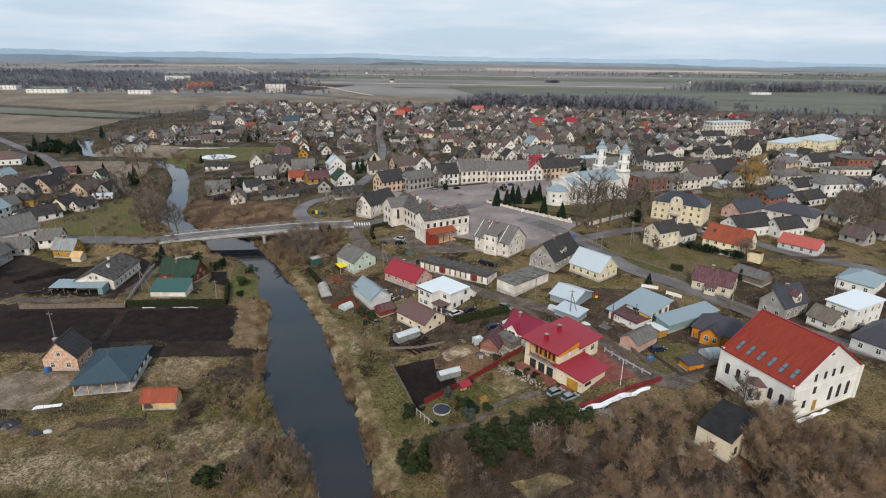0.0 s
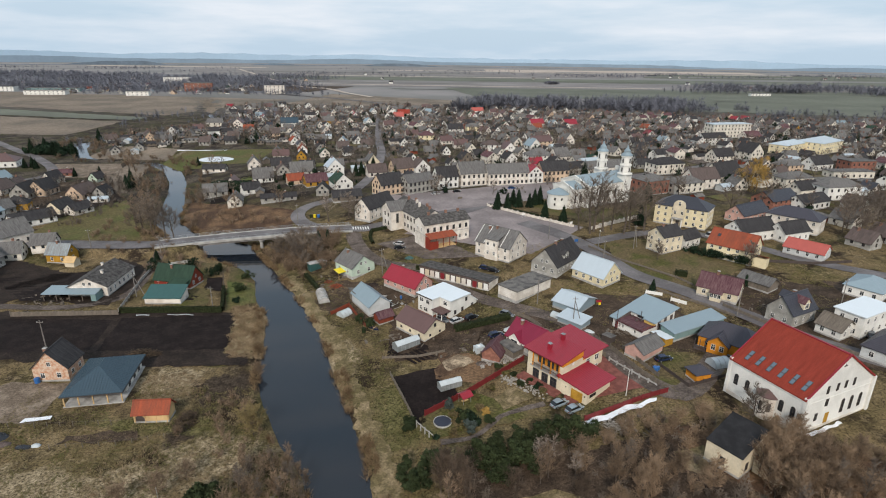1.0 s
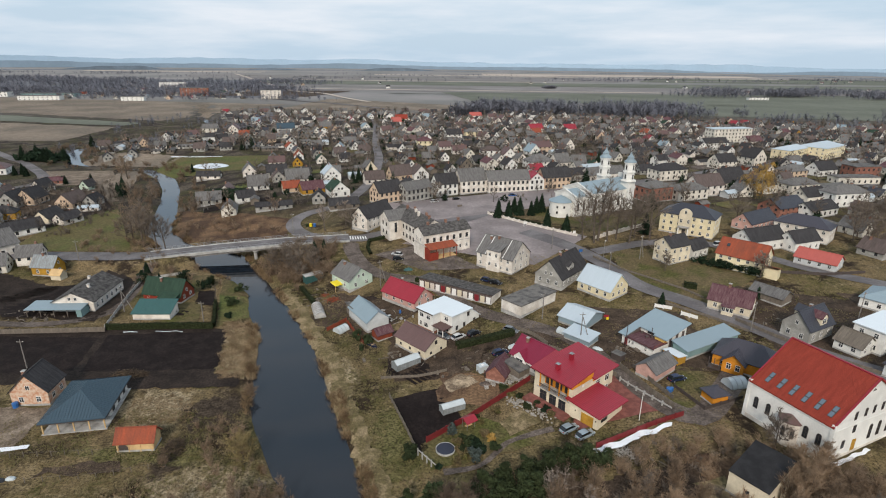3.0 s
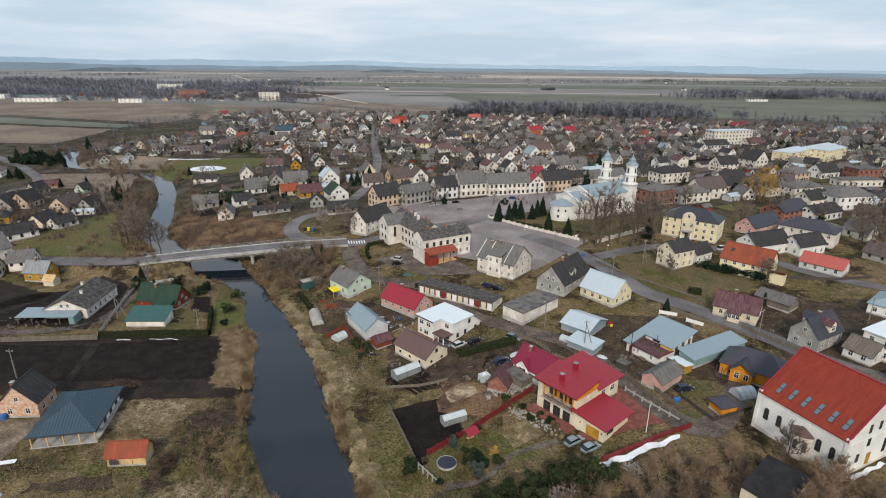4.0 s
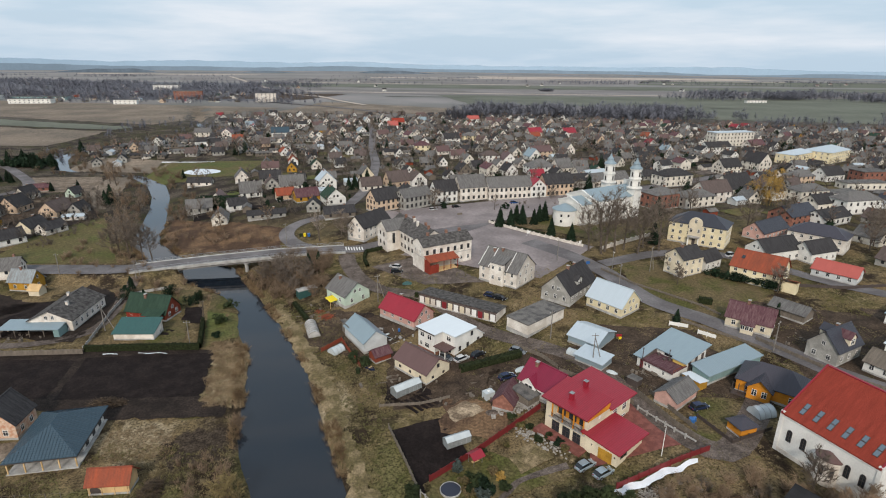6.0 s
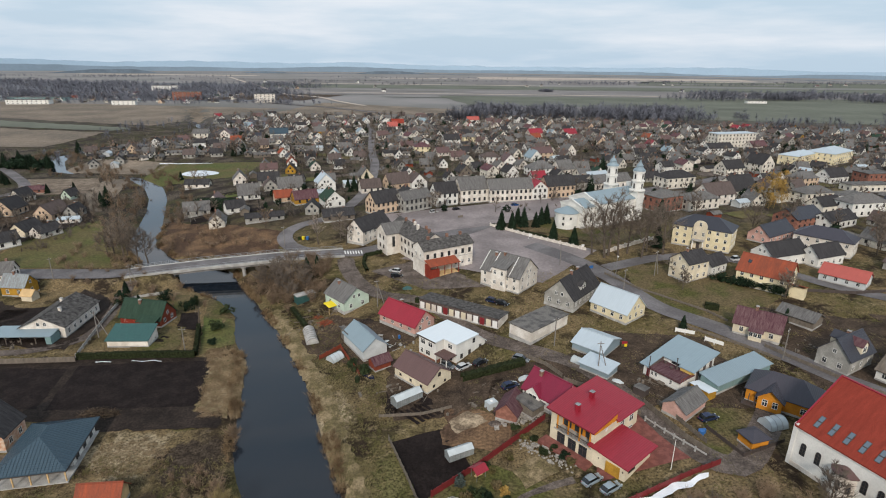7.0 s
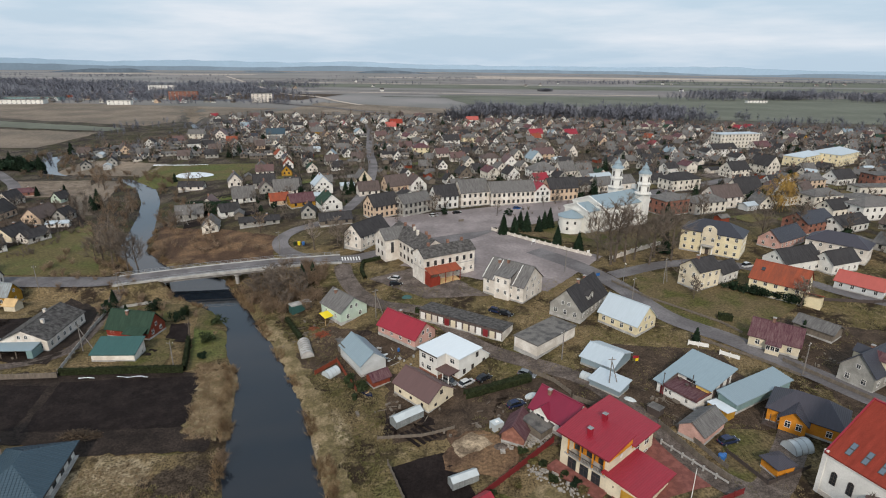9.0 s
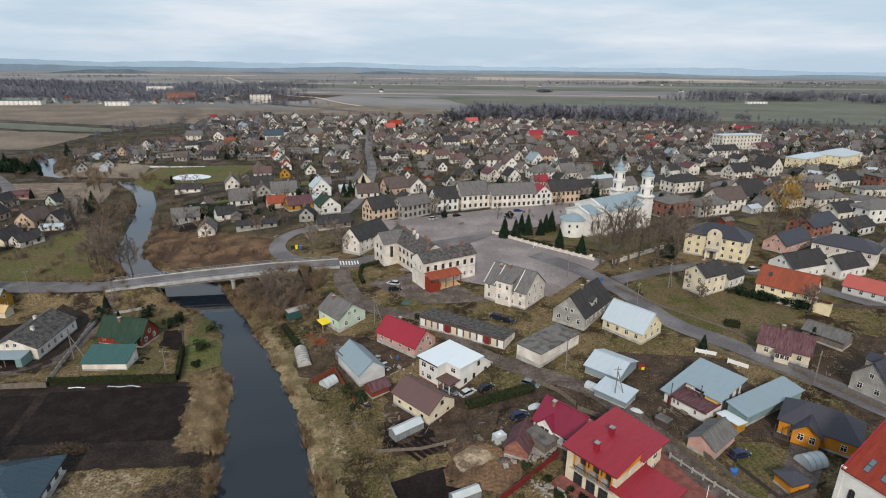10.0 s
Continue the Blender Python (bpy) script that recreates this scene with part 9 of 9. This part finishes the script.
car(106.6, 178, 20, PAINTS[2], "white delivery van parked beside the white house", van=True)

# poles
for x, y, hgt, yaw, br in ((-18.5, 147.8, 9, 30, True), (-101, 100, 8, 0, False), (71.9, 164, 9, 40, True), (114.7, 115.4, 9.5, 20, False), (-68, 126, 7, 0, False), (37.5, 107.5, 8.5, 0, True), (-95, 133, 8, 20, True),
                           (-104, 168, 8, 70, True), (-62, 206, 9, 40, False), (30, 121, 8, 30, False), (57, 150, 8.5, 40, False), (-132, 171, 8, 0, False), (84, 112, 8.5, 40, False), (-118, 248, 8, 10, True), (43, 176, 8, 0, False)):
    pole(x, y, hgt, yaw, br)
pole(-44.5, 45.6, 6, 0, False, METAL, "thin pale metal post in the meadow", arm=False)
pole(42, 75.6, 6.5, 0, False, TRIM, "white flagpole in the paved yard", arm=False)

# greenhouses and garden things
def glasshouse(x, y, yaw, L, W, h, rise, label):
    """A small gabled greenhouse: clouded panes between bars."""
    e = thing("greenhouse", x, y, yaw, label=label, category="greenhouse")
    part("glazing", boxes((-L / 2, -W / 2, -0.2, L / 2, W / 2, h)), CLOUDED, e)
    part("gable", extrude_x([(-W / 2, h), (W / 2, h), (0, h + rise)], -L / 2 + 0.01, L / 2 - 0.01), CLOUDED, e)
    part("roof", roof_mesh(L, W, h, rise, "gable", 0.06, t=0.06), PLASTIC, e)
    n = max(3, round(L / 1.1))
    for i in range(n + 1):
        u = -L / 2 + L * i / n
        for sy in (-1, 1):
            part("bar", boxes((u - 0.035, sy * W / 2 - 0.04, -0.2, u + 0.035, sy * W / 2 + 0.04, h)), METAL, e)
    return e


CLOUDED = mat("clouded_glazing", (0.26, 0.28, 0.28), rough=0.3, var=0.25, scale=0.9)
glasshouse(-7.3, 102.6, 37, 7.0, 2.6, 1.7, 0.7, "film-covered gabled greenhouse by the vegetable beds")
glasshouse(4.0, 83.9, 26, 5.4, 2.0, 1.5, 0.6, "translucent gabled greenhouse on dark soil")
tunnel(34.4, 112.4, -45, 3.6, 1.2, PLASTIC, "small white hooped shelter beside the sheds")
tunnel(-27, 121.6, 50, 3.6, 1.5, PLASTIC, "small white arched greenhouse by the river")
tunnel(-36, 133.5, -70, 8.5, 1.7, CONCRETE, "half-covered hoop tunnel on the river bank", OLDWOOD)
tunnel(67.2, 87.2, 15, 4.2, 1.8, PLASTIC, "ribbed polycarbonate greenhouse behind the garden house")
e = thing("pool", 2.4, 70.9, 0, label="round garden pool with a dark blue cover", category="pool")
part("rim", lathe([(1.9, -0.3), (1.95, 0.42), (1.84, 0.44), (1.8, 0.36), (1.8, 0.3)], 28), CONCRETE, e)
part("cover", lathe([(1.81, 0.37), (1.81, 0.405)], 28), glass_mat("pool_cover", (0.012, 0.015, 0.03), 0.6), e)
e = thing("garden_swing", 7.3, 78.0, 35, label="garden swing seat under a bright red canopy", category="garden swing")
part("canopy", roof_mesh(2.6, 2.4, 1.9, 0.7, "gable", 0.15, t=0.06), RED, e)
for sx in (-1, 1):
    for sy in (-0.85, 0.85):
        part("leg", boxes((sx - 0.04, sy - 0.04, -0.2, sx + 0.04, sy + 0.04, 1.95)), METAL, e)
part("seat", boxes((-0.8, -0.3, 0.4, 0.8, 0.3, 0.52)), WOOD, e)
for x, y, m, lab in ((-56.2, 213.4, YELLOWPL, "yellow recycling container at the bend"), (-54.4, 213.1, BLUEPL, "blue recycling container at the bend"), (-57.8, 213.0, PINEGREEN, "dark green recycling container at the bend"), (51.5, 84.6, BLUEPL, "blue plastic barrel beside the fence"), (-92, 84.0, BLUEPL, "blue rubbish bin by the brick house"), (88, 121, BLUEPL, "blue rubbish bin by the street"), (-19.8, 111, PINEGREEN, "green water barrel in the garden")):
    e = thing("bin", x, y, 20, label=lab, category="bin")
    part("tub", lathe([(0.55, -0.1), (0.62, 1.1), (0.6, 1.15)], 12), m, e)
    part("lid", lathe([(0.64, 1.152), (0.6, 1.25), (0.2, 1.4)], 12), m, e)
e = thing("tarpaulin", -33, 148.6, 43, label="bright yellow tarpaulin over the cottage porch", category="tarpaulin")
part("sheet", extrude_x([(-1.6, 2.0), (1.6, 2.6), (1.6, 2.66), (-1.6, 2.06)], -1.6, 1.6), YELLOWPL, e)
for sx in (-1.5, 1.5):
    part("post", boxes((sx - 0.05, -1.5, -0.3, sx + 0.05, -1.4, 2.05)), WOOD, e)


def heap(x, y, rx, ry, h, m, label, category, seed, yaw=0):
    rnd = random.Random(seed)
    v, f = [(0, 0, h)], []
    for r in range(1, 6):
        for i in range(18):
            a = 2 * math.pi * i / 18
            k = r / 5 * (1 + 0.25 * noise.noise((math.cos(a) * 2 + seed, math.sin(a) * 2, r * 0.4)))
            v.append((math.cos(a) * rx * k, math.sin(a) * ry * k, h * (1 - (r / 5) ** 1.5) * (0.8 + 0.5 * noise.noise((a * 2, r, seed))) - (0.3 if r == 5 else 0)))
    for i in range(18):
        f.append((0, 1 + i, 1 + (i + 1) % 18))
        for r in range(4):
            a, b = 1 + r * 18 + i, 1 + r * 18 + (i + 1) % 18
            f.append((a, a + 18, b + 18, b))
    o = new("mound", mesh_of("mound", v, f, m))
    o.matrix_world = pose(x, y, gz(x, y), 0, 0, yaw)
    return tagged(o, label, category)


def brush_heap(x, y, rx, ry, h, n, label, seed, m=BRUSHWOOD):
    """A tangled heap of cut branches."""
    rnd = random.Random(seed)
    v, f = [], []
    for _ in range(n):
        r, a = math.sqrt(rnd.random()), rnd.uniform(0, 6.28)
        top = h * (1 - r * r)
        c = np.array([math.cos(a) * r * rx, math.sin(a) * r * ry, rnd.uniform(0, 1) * top + 0.05])
        d = np.array([rnd.gauss(0, 1), rnd.gauss(0, 1), rnd.gauss(0, 0.25)])
        d = d / np.linalg.norm(d) * rnd.uniform(0.4, 1.2)
        spike(v, f, c - d, c + d, rnd.uniform(0.03, 0.09))
    o = new("brush_heap", mesh_of("brush_heap", v, f, m))
    o.matrix_world = pose(x, y, gz(x, y))
    return tagged(o, label, "heap", kind="stuff")


heap(-86.6, 64.4, 2.4, 1.8, 1.5, TARP, "black tarpaulin over a heap of timber", "heap", 3)
heap(-83.8, 62.6, 1.8, 1.0, 0.6, BROWNTILE, "heap of brown earth and roots", "heap", 15)
heap(-79.6, 62.0, 1.6, 0.8, 0.5, TARP, "low heap of boards under dark sheeting", "heap", 5)
heap(-77.4, 62.6, 1.0, 0.6, 0.4, PLASTIC, "white sacks lying on the grass", "heap", 16)
brush_heap(-74.2, 97.6, 4.2, 1.6, 1.3, 420, "heap of cut branches and logs", 6)
brush_heap(-51.6, 70.6, 2.2, 3.4, 1.6, 420, "heap of cut brush beside the timber shed", 21)
heap(12, 92.4, 1.6, 1.2, 0.8, DIRT, "heap of brown earth in a yard", "heap", 8)
heap(17, 106, 2.0, 1.0, 0.7, PLASTIC, "white tarpaulin over a heap by the lane", "heap", 9, 20)
brush_heap(37.5, 66.2, 3.0, 1.4, 0.8, 160, "heap of old planks and logs on the scrub slope", 10, RUBBLE)
brush_heap(-33.0, 141.5, 2.4, 1.8, 0.6, 150, "split firewood and planks lying by the cottage", 11, TILE)
heap(-2, 129, 2.2, 1.2, 0.5, CONCRETE, "low heap of building rubble", "heap", 12)
heap(-10, 160, 1.8, 1.2, 0.9, TEALGREEN, "green sheet over a trailer load", "heap", 13)
e = thing("boat", -17.2, 112.9, -40, label="small dark blue rowing boat lying on the grass", category="boat")
part("hull", prism([(-1.7, -0.55), (0.9, -0.6), (1.9, 0), (0.9, 0.6), (-1.7, 0.55)], lambda x, y: 0.02, lambda x, y: 0.42), PAINTS[3], e)
part("inner", prism([(-1.55, -0.42), (0.8, -0.46), (1.5, 0), (0.8, 0.46), (-1.55, 0.42)], lambda x, y: 0.425, lambda x, y: 0.44), DARKTRIM, e)
for x in (-0.9, 0.3):
    part("thwart", boxes((x - 0.12, -0.55, 0.442, x + 0.12, 0.55, 0.5)), WOOD, e)
for x, y, lab in ((-10.8, 130.2, "blue plastic barrel in the yard"), (52.4, 85.2, "second blue barrel by the lane")):
    e = thing("barrel", x, y, label=lab, category="barrel")
    part("drum", lathe([(0.3, -0.05), (0.34, 0.3), (0.34, 0.7), (0.3, 0.95)], 14), BLUEPL, e)
    part("lid", lathe([(0.31, 0.952), (0.29, 1.0)], 14), BLUEPL, e)
brush_heap(-36.4, 145.2, 1.4, 1.0, 0.5, 40, "orange-painted planks in a loose pile", 31, TILE)
heap(-14.4, 129.2, 1.6, 0.6, 0.35, PLASTIC, "crumpled white sheet on the ground", "sheet", 32, 20)
heap(-20.7, 140.3, 2.4, 1.8, 0.9, EARTH, "mound of dark soil behind the bungalow", "heap", 33)
heap(20.4, 107.6, 1.9, 1.1, 0.8, PLASTIC, "white tarpaulin over stored goods by the lane", "heap", 34, 30)
heap(41.1, 103.8, 1.6, 0.9, 0.7, PLASTIC, "pale sacks and scrap beside the fence", "heap", 35, -40)
e = thing("cage", 44.7, 98.9, -50, label="dark mesh cage beside the lane fence", category="cage")
part("frame", boxes((-1.3, -1.1, 0, 1.3, 1.1, 1.7)), DARKTRIM, e)
part("cover", boxes((-1.4, -1.2, 1.702, 1.4, 1.2, 1.76)), FELT, e)
e = thing("road_sign", 51.6, 167.4, 20, label="blue square road sign on a thin post", category="road sign")
part("post", lathe([(0.04, -0.3), (0.04, 2.6)], 8), METAL, e)
part("panel", boxes((-0.75, -0.06, 1.9, 0.75, -0.041, 2.9)), BLUEPL, e)
for x, y, w, lab in ((37.2, 205.0, 1.6, "white notice board before the churchyard wall"), (54.9, 191.4, 1.3, "white sign board at the churchyard corner")):
    e = thing("notice_board", x, y, 30, label=lab, category="notice board")
    for sx in (-w / 2, w / 2):
        part("post", boxes((sx - 0.05, -0.05, -0.3, sx + 0.05, 0.05, 2.1)), TRIM, e)
    part("panel", boxes((-w / 2 + 0.052, -0.04, 0.9, w / 2 - 0.052, 0.04, 2.0)), TRIM, e)
e = thing("street_lamp", 59.7, 166.1, 0, label="grey street lamp at the corner of the lawn", category="street lamp")
part("mast", lathe([(0.09, -0.4), (0.06, 6.5)], 8), METAL, e)
part("head", boxes((-0.15, -0.9, 6.45, 0.15, 0.1, 6.6)), TRIM, e)
e = thing("pinwheel", 47.2, 118.4, 0, label="red, yellow and green garden pinwheel on a stick", category="garden ornament")
part("stick", lathe([(0.03, -0.2), (0.03, 1.5)], 6), METAL, e)
for k, m in enumerate((RED, YELLOWPL, MEADOW, RED)):
    part("vane", boxes((0.0, -0.03 - 0.01 * k, 0.0, 0.75, -0.02 - 0.01 * k, 0.7)), m, e).matrix_basis = pose(0, 0, 1.5, 0, 90 * k, 0)
e = thing("water_tank", 11.6, 98.2, 30, label="white plastic water tank beside a shed", category="tank")
part("tub", boxes((-1.2, -0.9, -0.2, 1.2, 0.9, 1.5)), PLASTIC, e)
part("lid", boxes((-0.3, -0.3, 1.5, 0.3, 0.3, 1.6)), TRIM, e)
rb = random.Random(4)
BLOCK = []
for _ in range(5):
    a, b, c = (rb.uniform(0.15, 0.45) for _ in range(3))
    BLOCK.append((np.array([(x * a, y * b, z * c) for z in (-0.3, 1) for x, y in ((-1, -1), (1, -1), (1, 1), (-1, 1))]), [(4, 5, 6, 7), (0, 1, 5, 4), (1, 2, 6, 5), (2, 3, 7, 6), (3, 0, 4, 7)]))
scatter("rubble", [(12.6 + 7 * k + rb.gauss(0, 1.2), 93.4 + 0.4 * k + rb.gauss(0, 1.1)) for k in (rb.random() for _ in range(130))], BLOCK, RUBBLE, "tumbled rubble and blocks beside a ruined shed", "rubble", rb)
scatter("rubble", [(16.4 + 8.6 * k + rb.gauss(0, 0.8), 86.4 - 8.2 * k + rb.gauss(0, 0.8)) for k in (rb.random() for _ in range(110))], BLOCK, RUBBLE, "stones of a garden rockery", "rubble", rb, (0.5, 0.9))
PLANK = [(np.array([(x * a, y * b, z * c) for z in (-0.2, 1) for x, y in ((-1, -1), (1, -1), (1, 1), (-1, 1))]), [(4, 5, 6, 7), (0, 1, 5, 4), (1, 2, 6, 5), (2, 3, 7, 6), (3, 0, 4, 7)]) for a, b, c in ((1.2, 0.1, 0.15), (0.5, 0.4, 0.3), (0.8, 0.3, 0.5), (1.8, 0.08, 0.1), (0.3, 0.3, 0.7))]
for cx, cy, n, m, lab in ((-8, 108, 26, OLDWOOD, "scattered boards round the vegetable beds"), (12, 98, 30, OLDWOOD, "scrap timber lying in the muddy yard"), (-36, 142, 34, OLDWOOD, "stacked logs and boards by the cottage"), (-12, 128, 24, CONCRETE, "odd blocks and boards in the yard"),
                          (46, 104, 26, OLDWOOD, "scrap lying along the lane"), (-118, 127, 30, OLDWOOD, "farmyard scrap beside the carport"), (-8, 146, 22, OLDWOOD, "clutter behind the garages"), (90, 118, 24, OLDWOOD, "boards lying in the cottage garden"), (38, 66, 20, OLDWOOD, "old boards on the scrub slope"), (-150, 130, 40, OLDWOOD, "garden clutter on the far bank")):
    scatter("yard_clutter", [p for p in ((cx + rb.gauss(0, 5), cy + rb.gauss(0, 3.5)) for _ in range(n)) if free(*p, -1.5)], PLANK, m, lab, "clutter", rb, (0.5, 1.0))
for c, lab in (([(30.2, 66.0), (47.6, 73.0), (48.0, 74.2), (30.0, 68.0)], "strip of old snow along the red fence"), ([(-85.2, 69.2), (-80, 70.4), (-80.2, 71.4), (-85.4, 70.6)], "small patch of old snow on grass"), ([(-79, 119.6), (-71, 120.1), (-71, 120.4), (-79, 120.0)], "thin line of snow beside the hedge"), ([(-88, 119.1), (-84, 119.3), (-84, 119.6), (-88, 119.5)], "short streak of snow beside the hedge"), ([(-200, 389), (-160, 385.4), (-160, 386.6), (-200, 391)], "long strip of snow on the meadow")):
    tagged(patch("snow_patch", c, SNOW, off=0.22, step=0.8, ragged=0.7), lab, "snow")
pond = ribbon("pond", [(-171, 361, 3), (-163, 359, 6), (-155, 356, 6.5), (-147, 353.5, 4), (-144, 352.5, 1)], ICE, off=0.12, step=2)
tagged(pond, "pale frozen pond in a green meadow", "pond", kind="structure")
# board fences dividing the gardens of the town
rf = random.Random(12)
V, F = [], []
for _ in range(900):
    x, y = rf.uniform(-320, 420), rf.uniform(190, 600)
    if len(F) > 1500:
        break
    if not in_town(x, y):
        continue
    a, n = radians(20 + rf.choice((0, 90)) + rf.gauss(0, 3)), rf.randrange(4, 11)
    for i in range(n):
        px, py = x + math.cos(a) * 2.4 * i, y + math.sin(a) * 2.4 * i
        if not free(px, py, -1.5) or not off_street(px, py, -1):
            break
        qx, qy = px + math.cos(a) * 2.35, py + math.sin(a) * 2.35
        ox, oy, s, hgt = -math.sin(a) * 0.05, math.cos(a) * 0.05, len(V), rf.uniform(1.0, 1.3)
        za, zb = gz(px, py), gz(qx, qy)
        V += [(px - ox, py - oy, za), (qx - ox, qy - oy, zb), (qx + ox, qy + oy, zb), (px + ox, py + oy, za), (px - ox, py - oy, za + hgt), (qx - ox, qy - oy, zb + hgt), (qx + ox, qy + oy, zb + hgt), (px + ox, py + oy, za + hgt)]
        F += [tuple(s + k for k in q) for q in ((0, 1, 5, 4), (2, 3, 7, 6), (4, 5, 6, 7), (0, 4, 7, 3), (1, 2, 6, 5))]
tagged(new("garden_fences", mesh_of("garden_fences", V, F, OLDWOOD)), "weathered board fences dividing the town gardens", "fences", kind="stuff")
# crossing
for k in range(7):
    ax = -35.5 + k * 1.0
    s = new("road_marking", mesh_of("road_marking", [(ax + a * 0.97 - b * 0.23, 193.2 + k * 0.28 + a * 0.23 + b * 0.97, gz(ax, 193.4 + k * 0.28) + 0.21) for a, b in ((-0.25, -2), (0.25, -2), (0.25, 2), (-0.25, 2))], [(0, 1, 2, 3)], PAINT))
    tagged(s, "white painted stripe of a pedestrian crossing", "road marking", group="crossing stripes")
